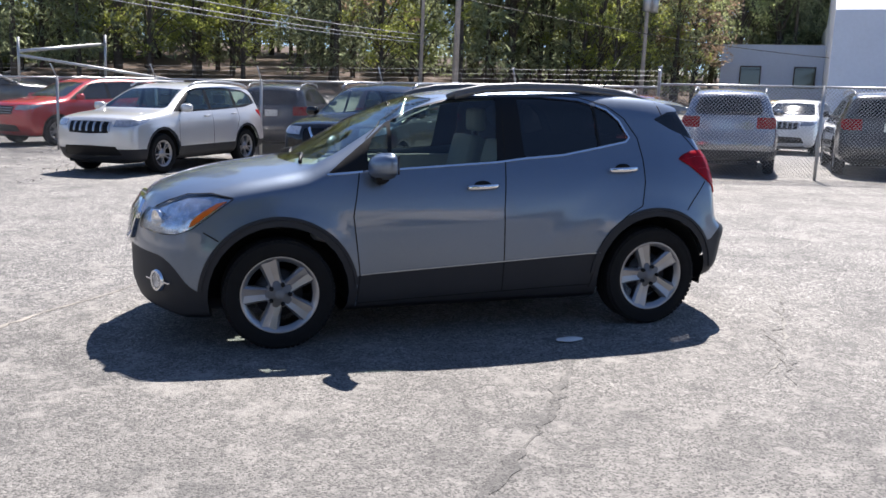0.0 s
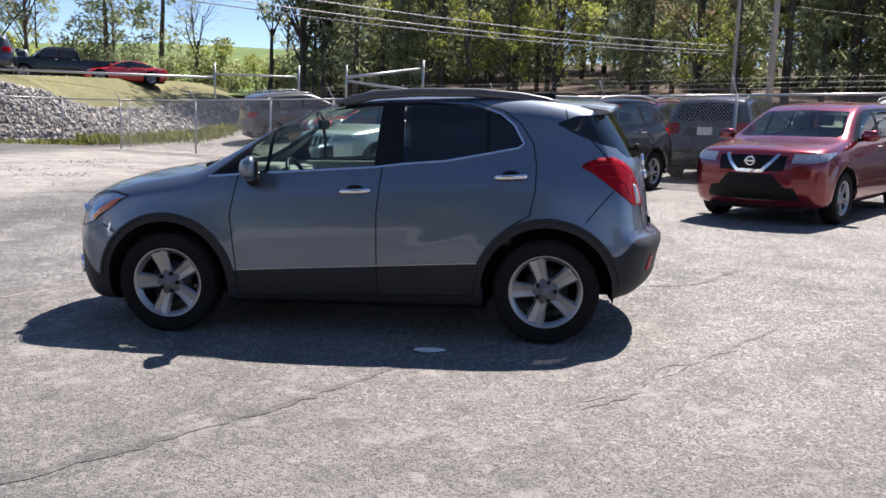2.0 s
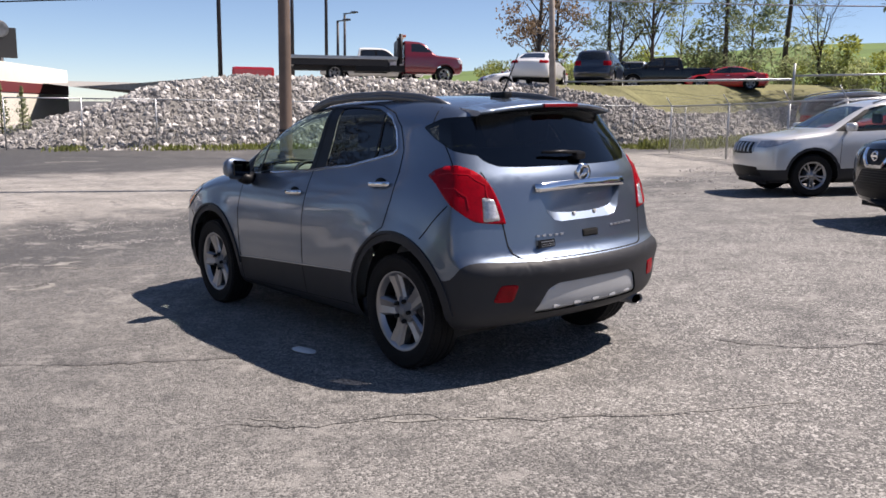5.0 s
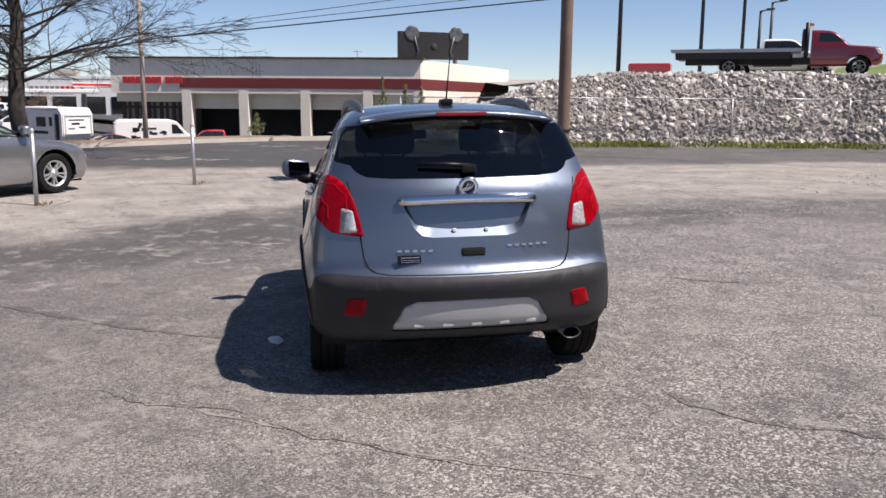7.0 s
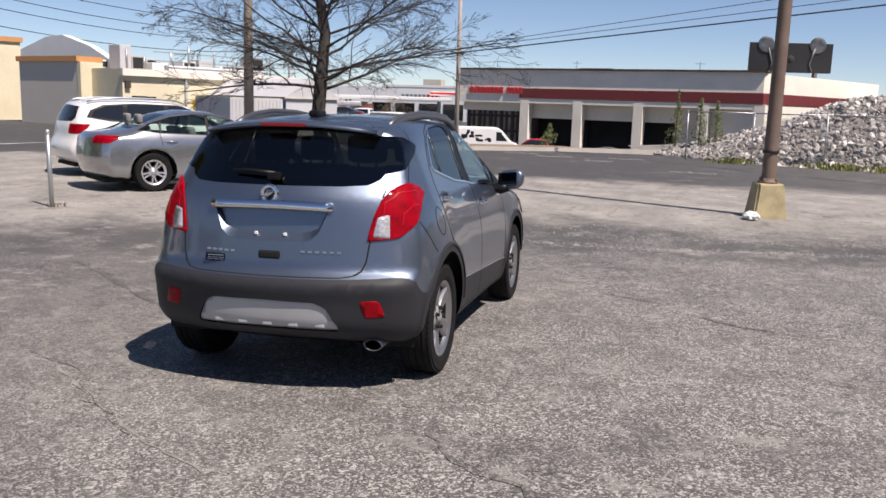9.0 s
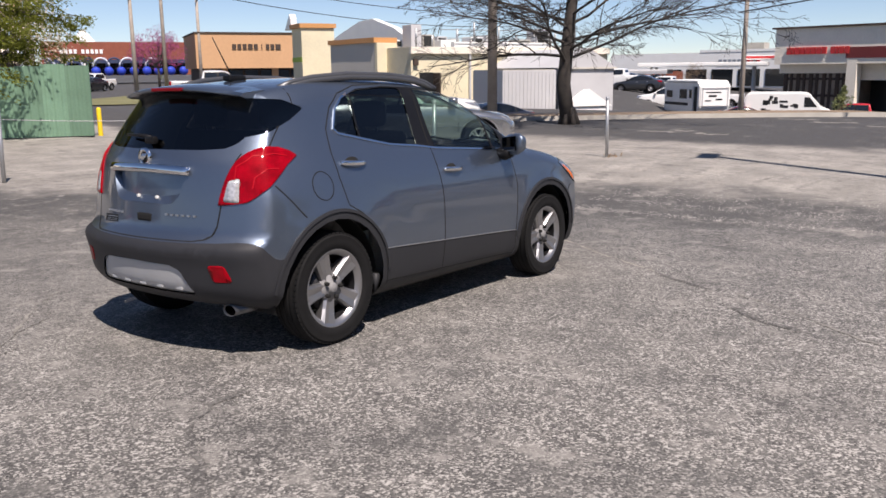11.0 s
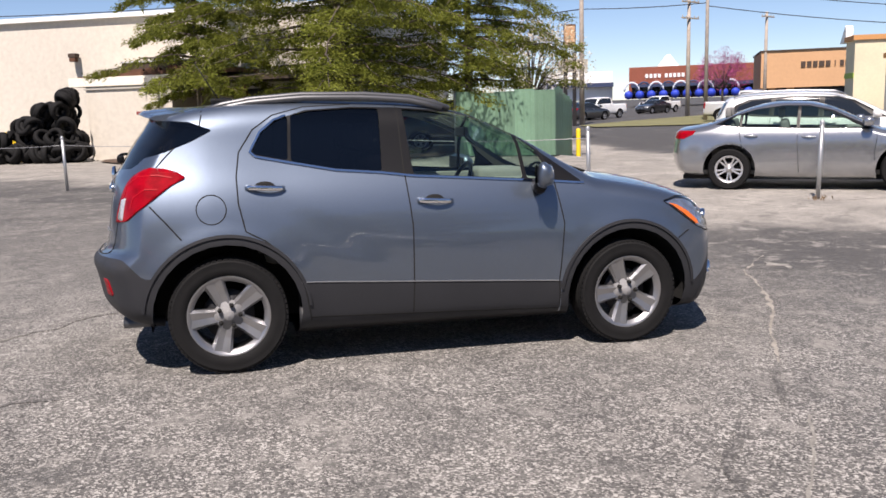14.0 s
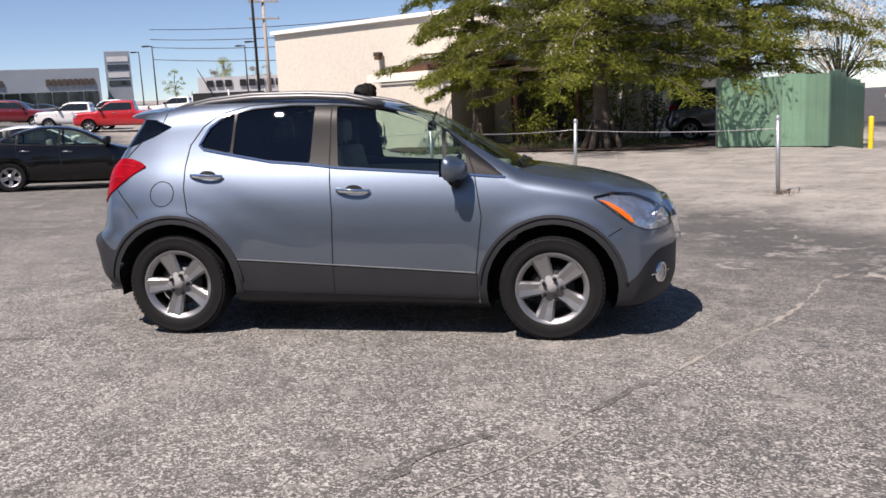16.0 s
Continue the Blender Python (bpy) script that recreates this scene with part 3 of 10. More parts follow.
# ---- the main car: a small grey crossover ----
HUBX, HUB = 1.2775, 0.345
SPEC = dict(
    x0=-2.15, x1=2.10, fb=-1.0, rb=0.9, grid=(90, 14, 34), round=0.11,
    top=[(-2.09, 0.86), (-2.03, 0.925), (-1.9, 0.985), (-1.6, 1.065), (-1.3, 1.111), (-1.10, 1.143), (-0.95, 1.216), (-0.6, 1.407), (-0.32, 1.526), (-0.1, 1.577), (0.3, 1.612), (0.7, 1.618), (1.1, 1.602), (1.45, 1.568), (1.72, 1.525)],
    bottom=[(-2.15, 0.20), (-1.8, 0.19), (0, 0.19), (1.55, 0.20), (1.75, 0.255), (1.95, 0.305), (2.1, 0.33)],
    front=[(0.15, -2.04), (0.25, -2.11), (0.40, -2.15), (0.60, -2.15), (0.75, -2.13), (0.88, -2.085)],
    rear=[(0.20, 1.95), (0.30, 2.01), (0.42, 2.045), (0.55, 2.066), (0.635, 2.086), (0.668, 2.072), (0.695, 2.025), (0.735, 1.998), (0.80, 1.988), (1.0, 1.965), (1.12, 1.945), (1.19, 1.905), (1.32, 1.83), (1.46, 1.74), (1.53, 1.72)],
    width=[(0.15, 0.77), (0.25, 0.825), (0.36, 0.850), (0.50, 0.865), (0.62, 0.869), (0.74, 0.864), (0.85, 0.851), (0.93, 0.836), (1.0, 0.816), (1.08, 0.786), (1.14, 0.759), (1.20, 0.732), (1.32, 0.684), (1.45, 0.638), (1.55, 0.60), (1.65, 0.55)],
    plan=[(-2.15, -0.10), (-2.0, -0.065), (-1.75, -0.02), (-1.28, 0.0), (-0.6, -0.008), (0.2, 0.0), (0.9, 0.012), (1.35, 0.026), (1.6, 0.008), (1.8, -0.032), (2.1, -0.092)],
    crown=[(-2.1, 0.05), (-1.6, 0.074), (-1.1, 0.068), (-0.5, 0.06), (0.2, 0.035), (1.2, 0.035), (1.75, 0.045)],
    bow=(0.27, 0.20), axles=(-HUBX, HUBX), hub=HUB, arch=0.425, flare=0.014, belt=1.1, sculpt=0.0035,
)
DLO = [(1.128, 1.272), (1.06, 1.40), (0.965, 1.478), (0.78, 1.536), (0.5, 1.556), (0.2, 1.552), (-0.165, 1.528), (-0.39, 1.470), (-0.575, 1.372), (-0.7, 1.275), (-0.85, 1.165), (-0.975, 1.068), (-0.73, 1.085), (0.15, 1.135), (0.345, 1.158), (0.62, 1.178), (0.9, 1.228)]
G_REAR = [(0.330, 1.546), (0.340, 1.166), (0.62, 1.186), (0.885, 1.232), (0.872, 1.506), (0.76, 1.531), (0.5, 1.549)]
G_QUART = [(0.903, 1.238), (1.112, 1.280), (1.052, 1.396), (0.962, 1.470), (0.890, 1.499)]
G_FRONT = [(0.180, 1.543), (0.145, 1.143), (-0.565, 1.104), (-0.540, 1.385), (-0.38, 1.464), (-0.163, 1.520)]
G_VENT = [(-0.566, 1.368), (-0.592, 1.104), (-0.705, 1.098), (-0.715, 1.19), (-0.67, 1.280)]
DOOR_F = [(0.215, 1.56), (0.205, 1.184), (0.172, 0.838), (0.172, 0.29), (-0.80, 0.27), (-0.785, 0.45), (-0.821, 0.817), (-0.77, 1.09), (-0.70, 1.285), (-0.58, 1.384), (-0.40, 1.482), (-0.165, 1.542)]
DOOR_R = [(0.215, 1.56), (0.205, 1.184), (0.172, 0.838), (0.172, 0.29), (0.80, 0.29), (0.84, 0.52), (0.93, 0.68), (1.06, 0.785), (1.165, 0.84), (1.20, 1.0), (1.205, 1.15), (1.185, 1.29), (1.10, 1.42), (0.98, 1.505), (0.79, 1.556), (0.5, 1.572)]


def build_main_car():
    car = root("crossover_car", CARM, "steel blue-grey compact crossover car parked on open asphalt", "car")
    B = Body(SPEC)
    sidew = lambda m, n: n.y > 0.15
    anyw = lambda m, n: True
    low = lambda m, n: m.z < 1.0
    rearw = lambda m, n: m.x > 1.2 and n.x > 0.25
    frontw = lambda m, n: m.x < -1.5 and n.x < -0.1
    screen = lambda m, n: m.x < 0.1 and n.x < -0.12 and m.z > 1.08
    lampw = lambda m, n: m.x > 1.3 and (n.y > 0.1 or n.x > 0.2)
    B.mark("front_door", [(DOOR_F, "side")], sidew)
    B.mark("rear_door", [(DOOR_R, "side")], sidew)
    # tailgate, seen from behind
    gate = fine_poly([(-0.1, 0.69), (0.44, 0.69), (0.505, 0.699), (0.545, 0.724), (0.566, 0.77), (0.580, 0.88), (0.64, 1.20), (0.62, 1.34), (0.52, 1.52), (-0.1, 1.56)], 2)
    B.mark("tailgate", [(gate, "end")], rearw)
    B.mark("hood", [([(-2.4, 0.93), (-1.60, 0.98), (-1.10, 1.10), (-1.04, 1.30), (-2.4, 1.3)], "side")], lambda m, n: m.x < -0.95 and n.z > 0.3 and m.y < 0.70 and m.z < 1.2)
    # dark lower cladding
    B.mark("cladding", [([(0.86, 0.527), (-0.80, 0.445), (-0.80, 0.05), (0.86, 0.05)], "side")], lambda m, n: n.y > 0.1)
    for sx in (-HUBX, HUBX):
        B.mark("cladding", [(ring_poly(sx, HUB, 0.478), "side")], lambda m, n: n.y > 0.1)
    B.mark("front_cladding", [(fine_poly([(-1.67, 0.05), (-1.68, 0.375), (-1.75, 0.385), (-1.81, 0.425), (-1.87, 0.51), (-1.925, 0.572), (-1.99, 0.598), (-2.5, 0.605), (-2.5, 0.05)], 1), "side")], lambda m, n: m.x < -1.5)
    B.mark("rear_cladding", [(fine_poly([(1.62, 0.05), (1.625, 0.602), (1.676, 0.588), (1.737, 0.588), (1.777, 0.622), (1.83, 0.680), (1.87, 0.694), (1.96, 0.684), (2.6, 0.640), (2.6, 0.05)], 1), "side")], lambda m, n: m.x > 1.5)
    B.mark("under", [([(-3, 0.0), (3, 0.0), (3, 0.36), (1.95, 0.33), (1.6, 0.235), (-3, 0.235)], "side")], lambda m, n: n.z < -0.3)
    for sx in (-HUBX, HUBX):
        B.mark("open", [(ring_poly(sx, HUB, 0.425), "side")], lambda m, n: m.y > 0.45)
    # skid plate panel in the rear bumper
    skid = soft_poly([(-0.1, 0.555), (0.30, 0.548), (0.37, 0.52), (0.435, 0.40), (0.43, 0.38), (-0.1, 0.385)], 0.02)
    B.mark("skid_plate", [(skid, "end")], rearw)
    B.mark("rear_reflector", [(soft_poly([(0.555, 0.562), (0.655, 0.566), (0.690, 0.470), (0.580, 0.466)], 0.02), "end")], rearw)
    # lamps
    tail = soft_poly([(1.485, 1.15), (1.53, 1.180), (1.60, 1.202), (1.70, 1.208), (1.82, 1.198), (2.3, 1.19), (2.3, 0.888), (1.88, 0.888), (1.82, 0.905), (1.76, 0.96), (1.68, 1.02), (1.57, 1.105)], 0.012)
    B.mark("tail_lamp", [(tail, "side"), (fine_poly([(0.560, 0.86), (0.576, 0.96), (0.600, 1.06), (0.634, 1.14), (0.675, 1.185), (0.74, 1.215), (0.86, 1.25), (1.2, 1.25), (1.2, 0.86)], 1), "end")], lampw)
    B.mark("reversing_lens", [(soft_poly([(0.594, 0.908), (0.612, 1.022), (0.672, 1.036), (0.684, 0.902)], 0.012), "end")], lampw, when=("tail_lamp",))
    head = soft_poly([(-1.535, 0.935), (-1.66, 0.958), (-1.79, 0.944), (-1.90, 0.902), (-1.98, 0.852), (-2.3, 0.81), (-2.3, 0.735), (-1.97, 0.720), (-1.87, 0.730), (-1.776, 0.768), (-1.68, 0.835), (-1.60, 0.893)], 0.015)
    B.mark("headlight", [(head, "side"), ([(0.40, 0.60), (0.40, 1.1), (1.2, 1.1), (1.2, 0.60)], "end")], lambda m, n: m.x < -1.4)
    B.mark("turn_lens", [(soft_poly([(-1.570, 0.922), (-1.63, 0.908), (-1.715, 0.862), (-1.775, 0.812), (-1.795, 0.775), (-1.77, 0.782), (-1.685, 0.846), (-1.61, 0.898)], 0.006), "side")], lambda m, n: m.x < -1.4, when=("headlight",))
    B.mark("grille", [(fine_poly([(-0.1, 0.875), (0.30, 0.86), (0.39, 0.79), (0.36, 0.66), (0.2, 0.60), (-0.1, 0.59)], 1), "end")], frontw)
    # glass house
    B.mark("window_trim", [(soft_poly(DLO, 0.03), "side")], sidew)
    for nm, g in (("rear_window_pane", G_REAR), ("quarter_pane", G_QUART), ("front_window_pane", G_FRONT), ("vent_pane", G_VENT)):
        B.mark(nm, [(soft_poly(g, 0.018), "side")], sidew)
    back = soft_poly([(-0.1, 1.185), (0.40, 1.188), (0.53, 1.196), (0.595, 1.225), (0.625, 1.285), (0.62, 1.36), (0.55, 1.44), (0.47, 1.505), (-0.1, 1.53)], 0.03)
    B.mark("backlight", [(back, "end")], rearw)
    B.mark("backlight", [(soft_poly([(1.325, 1.418), (1.46, 1.468), (1.60, 1.475), (1.78, 1.40), (1.87, 1.28), (1.85, 1.235), (1.72, 1.258), (1.60, 1.292), (1.45, 1.352)], 0.02), "side")], lambda m, n: m.x > 1.25 and (n.y > 0.1 or n.x > 0.2) and n.z < 0.8 and m.y > 0.40)
    B.mark("plate_recess", [([(-0.1, 1.062), (0.355, 1.062), (0.30, 0.93), (0.255, 0.888), (0.20, 0.878), (-0.1, 0.878)], "end")], rearw)
    ws = soft_poly([(-0.1, 1.130), (0.52, 1.112), (0.66, 1.12), (0.655, 1.19), (0.56, 1.40), (0.50, 1.515), (0.40, 1.535), (-0.1, 1.55)], 0.03)
    B.mark("windscreen", [(ws, "end")], screen)

    steel, clad = M["steel_paint"], M["cladding"]
    B.ids["body"] = 0
    B.take("body", "body_shell", steel, car, tag="blue-grey metallic body")
    B.take("hood", "hood", steel, car)
    B.take("tailgate", "tailgate", steel, car)
    B.take("cladding", "side_cladding", clad, car, tag="dark grey plastic sill and arch cladding")
    B.take("front_cladding", "front_bumper", clad, car, tag="dark grey lower bumper")
    B.take("rear_cladding", "rear_bumper", clad, car, tag="dark grey lower bumper")
    B.take("under", "underbody", M["black_trim"], car)
    B.take("skid_plate", "skid_plate", M["skid"], car, lift=-0.010, back=0.012, tag="silver skid plate")
    for sd in (1, -1):
        for nm in ("front_door", "rear_door"):
            d = B.take(nm, nm, steel, car, sd)
            px, pz = (0.028, 0.988) if nm == "front_door" else (1.045, 1.088)
            hp, hn = B.at(px, pz, "side")
            hb = bmesh.new()
            # grip bar on two feet; a flat black disc paints the pocket's shade
            pts = [Vector((px - 0.11 + 0.22 * k / 8, hp.y + 0.012 + 0.026 * math.sin(math.pi * k / 8) ** 0.6, pz - 0.004 + 0.010 * (k / 8 - 0.5))) for k in range(9)]
            rg = tube(hb, [Vector((p.x, p.y * sd, p.z)) for p in pts], 0.013, 0.013, 8)
            for ring, p in zip(rg, pts):
                for v in ring:
                    v.co.y = p.y * sd + (v.co.y - p.y * sd) * 0.55
                    v.co.z = p.z + (v.co.z - p.z) * 1.25
            part("door_handle", hb, M["chrome"], d, "chrome door handle")
            pb = bmesh.new()
            lathe(pb, [(0.0001, 0.002), (0.055, 0.002), (0.062, -0.004)], 20)
            for v in pb.verts:
                v.co = Vector((px + v.co.x, (hp.y + v.co.y) * sd, pz + v.co.z * 0.55))
            part("handle_recess", pb, M["seam"], d)
        for nm, lb, mt in (("rear_window_pane", "rear_door_window", "tint_glass"), ("quarter_pane", "rear_quarter_window", "tint_glass"), ("front_window_pane", "front_door_window", "clear_glass"), ("vent_pane", "vent_window", "clear_glass")):
            B.take(nm, lb, M[mt], car, sd, lift=-0.006)
        B.take("window_trim", "window_frame", M["black_trim"], car, sd, lift=0.0)
        t = B.take("tail_lamp", "tail_light", M["red_lens"], car, sd, lift=0.008, back=0.02, tag="red wrap-round tail light")
        B.take("reversing_lens", "reversing_lens", M["clear_cell"], t, sd, lift=0.009, back=0.02)
        for pts in ([(1.56, 1.150), (1.64, 1.165), (1.74, 1.155), (1.81, 1.10), (1.83, 1.03)], [(1.64, 1.085), (1.71, 1.085), (1.77, 1.04), (1.79, 0.98)]):
            B.ribbon("lamp_rib", pts, "side", 0.008, 0.011, M["deep_red"], t, sd)
        B.take("rear_reflector", "rear_reflector", M["red_lens"], car, sd, lift=0.003, back=0.012)
        h = B.take("headlight", "headlight", M["reflector"], car, sd, lift=-0.012, tag="clear headlight")
        B.take("headlight", "headlight_lens", M["lens"], h, sd, lift=0.004)
        B.take("turn_lens", "turn_signal", M["amber"], h, sd, lift=0.002, tag="amber turn signal")
        pj = bmesh.new()
        lathe(pj, [(0.0001, -0.012), (0.03, -0.011), (0.045, -0.007), (0.052, -0.012), (0.056, 0.0), (0.05, 0.02)], 20, "x")
        pl = part("projector_lamp", pj, M["chrome"], h)
        hp, hn = B.at(0.60 * sd, 0.80, "end", -1)
        pl.location = hp - hn * 0.004
        pl.rotation_euler = (0, 0, radians(-28 * sd))
        # chrome line under and behind the windows
        B.ribbon("window_chrome", [(-0.975, 1.066), (-0.73, 1.083), (0.15, 1.133), (0.345, 1.156), (0.62, 1.176), (0.9, 1.226), (1.09, 1.262), (1.122, 1.290), (1.06, 1.405), (0.975, 1.475), (0.90, 1.503)], "side", 0.016, 0.007, M["chrome"], car, sd)
        # panel gaps
        for pts in (DOOR_F[:3] + [(0.172, 0.30)], DOOR_F[4:] , DOOR_R[4:], [(-1.715, 0.742), (-1.63, 0.690)], [(1.690, 0.995), (1.606, 0.904), (1.520, 0.803)], [(1.65, 1.205), (1.60, 1.262), (1.545, 1.318)], [(1.40, 1.44), (1.388, 1.50), (1.384, 1.56)], [(0.80, 0.31), (-0.80, 0.26)], [(0.17, 0.50), (0.172, 0.42)]):
            B.ribbon("panel_gap", pts, "side", 0.009, 0.0012, M["seam"], car, sd)
        B.ribbon("sill_crease", [(0.855, 0.531), (-0.78, 0.449)], "side", 0.006, 0.005, M["satin"], car, sd)
        B.ribbon("panel_gap", [(y * sd, z) for y, z in ((0.0, 0.685), (0.44, 0.688), (0.505, 0.697), (0.545, 0.722), (0.566, 0.77), (0.580, 0.88), (0.602, 1.03), (0.635, 1.17))], "end", 0.010, 0.0012, M["seam"], car)
        B.ribbon("headlight_gap", [(-1.535, 0.938), (-1.66, 0.961), (-1.79, 0.947), (-1.90, 0.905), (-1.98, 0.856)], "side", 0.005, 0.005, M["seam"], car, sd)
        B.ribbon("headlight_gap", [(-1.535, 0.932), (-1.60, 0.890), (-1.68, 0.832), (-1.776, 0.765), (-1.87, 0.727), (-1.96, 0.718)], "side", 0.005, 0.005, M["seam"], car, sd)
        # wing mirror
        mb = bmesh.new()
        bmesh.ops.create_uvsphere(mb, u_segments=20, v_segments=12, radius=1.0)
        for v in mb.verts:
            x, y, z = v.co
            q = (abs(x) ** 3.4 + abs(y) ** 3.4 + abs(z) ** 3.4) ** (1 / 3.4)
            x, y, z = x / q, y / q, z / q
            sw_ = radians(24)
            xl, yl = 0.058 * x * (1 - 0.15 * (z > 0) * z) * (1 - 0.25 * (y > 0) * y), 0.118 * y
            v.co = Vector((-0.655 + xl * math.cos(sw_) + yl * math.sin(sw_), (0.925 + yl * math.cos(sw_) - xl * math.sin(sw_)) * sd, 1.128 + (0.082 - 0.014 * (x < 0)) * z + 0.012 * y))
        mo = part("wing_mirror", mb, steel, car, "blue-grey wing mirror", True)
        sb = bmesh.new()
        ms = [Vector((-0.66, 0.78 * sd, 1.06)), Vector((-0.65, 0.84 * sd, 1.045)), Vector((-0.64, 0.90 * sd, 1.068))]
        rg = tube(sb, ms, 0.045, 0.04, 10)
        part("mirror_arm", sb, M["black_trim"], mo, "", True)
        gb = boxm(0.050, 0.060, -0.092, 0.086, -0.056, 0.058, bevel=0.004)
        for v in gb.verts:
            xl, yl = v.co.x, v.co.y
            v.co = Vector((-0.655 + xl * math.cos(radians(24)) + yl * math.sin(radians(24)), (0.925 + yl * math.cos(radians(24)) - xl * math.sin(radians(24))) * sd, 1.130 + v.co.z + 0.1 * yl))
        bmesh.ops.recalc_face_normals(gb, faces=gb.faces)
        part("mirror_glass", gb, M["mirror_dark"], mo)
        # roof rail
        rb = bmesh.new()
        rp = [(-0.14, 1.560), (-0.04, 1.598), (0.12, 1.630), (0.4, 1.646), (0.8, 1.643), (1.10, 1.615), (1.26, 1.584), (1.37, 1.547)]
        rpts = [Vector((x, (0.545 - 0.035 * sm(x, 0.6, 1.4)) * sd, z)) for x, z in rp]
        rings = tube(rb, [p - Vector((0, 0, 0.014)) for p in rpts], 0.018, 0.018, 10)
        part("roof_rail", rb, M["rail_grey"], car, "satin grey roof rail", True)
        fb = bmesh.new()
        for x0, x1 in ((-0.12, 0.18), (1.02, 1.35)):
            tube(fb, [(x, (0.545 - 0.035 * sm(x, 0.6, 1.4)) * sd, float(np.interp(x, [p[0] for p in rp], [p[1] for p in rp])) - 0.018) for x in np.linspace(x0, x1, 6)], 0.017, 0.017, 8)
        tube(fb, [(x, (0.548 - 0.035 * sm(x, 0.6, 1.4)) * sd, float(np.interp(x, [p[0] for p in rp], [p[1] for p in rp])) - 0.034) for x in np.linspace(-0.09, 1.32, 14)], 0.022, 0.022, 6)
        part("rail_foot", fb, M["rail_grey"], car, "", True)
        # fog lamp in its dark pocket
        p, n = B.at(0.66 * sd, 0.432, "end", -1)
        ob = bmesh.new()
        lathe(ob, [(0.0001, -0.012), (0.034, -0.010), (0.040, -0.014), (0.050, -0.012), (0.052, 0.02)], 24, "x")
        fl = part("fog_lamp", ob, M["head_lens"], car, "round fog lamp in a dark pocket", True)
        fl.location = p
        fl.rotation_euler = (0, 0, math.atan2(n.y, n.x) + math.pi)
        fr = bmesh.new()
        lathe(fr, [(0.050, -0.014), (0.064, -0.018), (0.068, 0.02)], 24, "x")
        part("fog_lamp_ring", fr, M["chrome"], fl, "chrome ring", True)
        for q in (-1, 1):
            part("fog_lamp_bar", boxm(-0.010, 0.004, min(q * 0.066, q * 0.13), max(q * 0.066, q * 0.13), -0.005, 0.005, bevel=0.002), M["chrome"], fl)
        for wx in (-HUBX, HUBX):
            lip = [(wx + 0.474 * math.cos(a), HUB + 0.474 * math.sin(a)) for a in np.linspace(0.10, math.pi - 0.10, 40)]
            B.ribbon("arch_lip", lip, "side", 0.022, 0.010, M["cladding"], car, sd, step=0.05)
        # wheels and their wells
        for wx in (-HUBX, HUBX):
            wheel(car, wx, 0.765 * sd, HUB, 0.345, 0.238, 0.205, 5, sd, turn=(0.08 if sd > 0 else 0.64))
            wb = bmesh.new()
            rim_o, rim_i = [], []
            for a in np.linspace(-0.20, math.pi + 0.20, 25):
                rim_o.append(wb.verts.new((wx + 0.44 * math.cos(a), 0.80 * sd, HUB + 0.44 * math.sin(a))))
                rim_i.append(wb.verts.new((wx + 0.44 * math.cos(a), 0.48 * sd, HUB + 0.44 * math.sin(a))))
            for k in range(24):
                wb.faces.new((rim_o[k], rim_o[k + 1], rim_i[k + 1], rim_i[k]))
            wb.faces.new(rim_i)
            part("wheel_well", wb, M["seam"], car)
            db = bmesh.new()
            lathe(db, [(0.03, -0.02 * sd), (0.145, -0.02 * sd), (0.145, 0.0), (0.03, 0.0)], 32)
            dk = part("brake_disc", db, M["brake_iron"], car)
            dk.location = (wx, 0.755 * sd, HUB)
        mf = bmesh.new()
        tube(mf, [(0.845, 0.80 * sd, 0.36), (0.855, 0.80 * sd, 0.24)], 0.03, 0.02, 4)
        part("mud_flap", mf, M["cladding"], car)
    B.take("backlight", "rear_window", M["rear_glass"], car, lift=-0.002)
    B.take("windscreen", "windscreen", M["clear_glass"], car, lift=-0.004)
    B.take("grille", "grille", M["black_trim"], car, lift=-0.004)
    for k in range(-6, 7):
        y = 0.052 * k
        gb = B.ribbon("", [(y, 0.865 - abs(y) * 0.06), (y * 0.94, 0.61)], "end", 0.014, 0.026, M["chrome"], car, sign=-1, bm=bmesh.new())
        part("grille_bar", gb, M["chrome"], car)
    fo = [(0.0, 0.872), (0.29, 0.858), (0.375, 0.80), (0.38, 0.77), (0.345, 0.665), (0.20, 0.605), (0.0, 0.592)]
    fo = fo + [(-y, z) for y, z in fo[-2:0:-1]]
    part("grille_surround", B.ribbon("", fo + fo[:1], "end", 0.024, 0.030, M["chrome"], car, sign=-1, bm=bmesh.new()), M["chrome"], car, "chrome grille surround")
    # cabin: lining behind the pillars and roof, dash, wheel, seats
    inner = B.take("body", "cabin_lining", M["lining"], car, lift=-0.035)
    bl = bmesh.new()
    bl.from_mesh(inner.data)
    bmesh.ops.delete(bl, geom=[f for f in bl.faces if f.calc_center_median().z < 1.02 or f.calc_center_median().x < -1.0 or f.calc_center_median().x > 1.68], context="FACES")
    bl.to_mesh(inner.data), bl.free()
    fl = bmesh.new()
    box(fl, -0.80, 0.80, -0.70, 0.70, 0.30, 0.34)
    box(fl, 0.80, 1.75, -0.46, 0.46, 0.30, 0.34)
    box(fl, 1.12, 1.80, -0.46, 0.46, 0.34, 0.98, 0.05)
    part("cabin_floor", fl, M["lining"], car)
    for sd in (1, -1):
        part("door_card", boxm(-0.80, 0.80, 0.70 * sd, 0.745 * sd, 0.35, 1.08, bevel=0.01), M["lining"], car)
    da = bmesh.new()
    box(da, -1.05, -0.62, -0.70, 0.70, 0.62, 1.06, 0.08)
    box(da, -0.95, -0.58, -0.48, -0.20, 0.95, 1.13, 0.04)
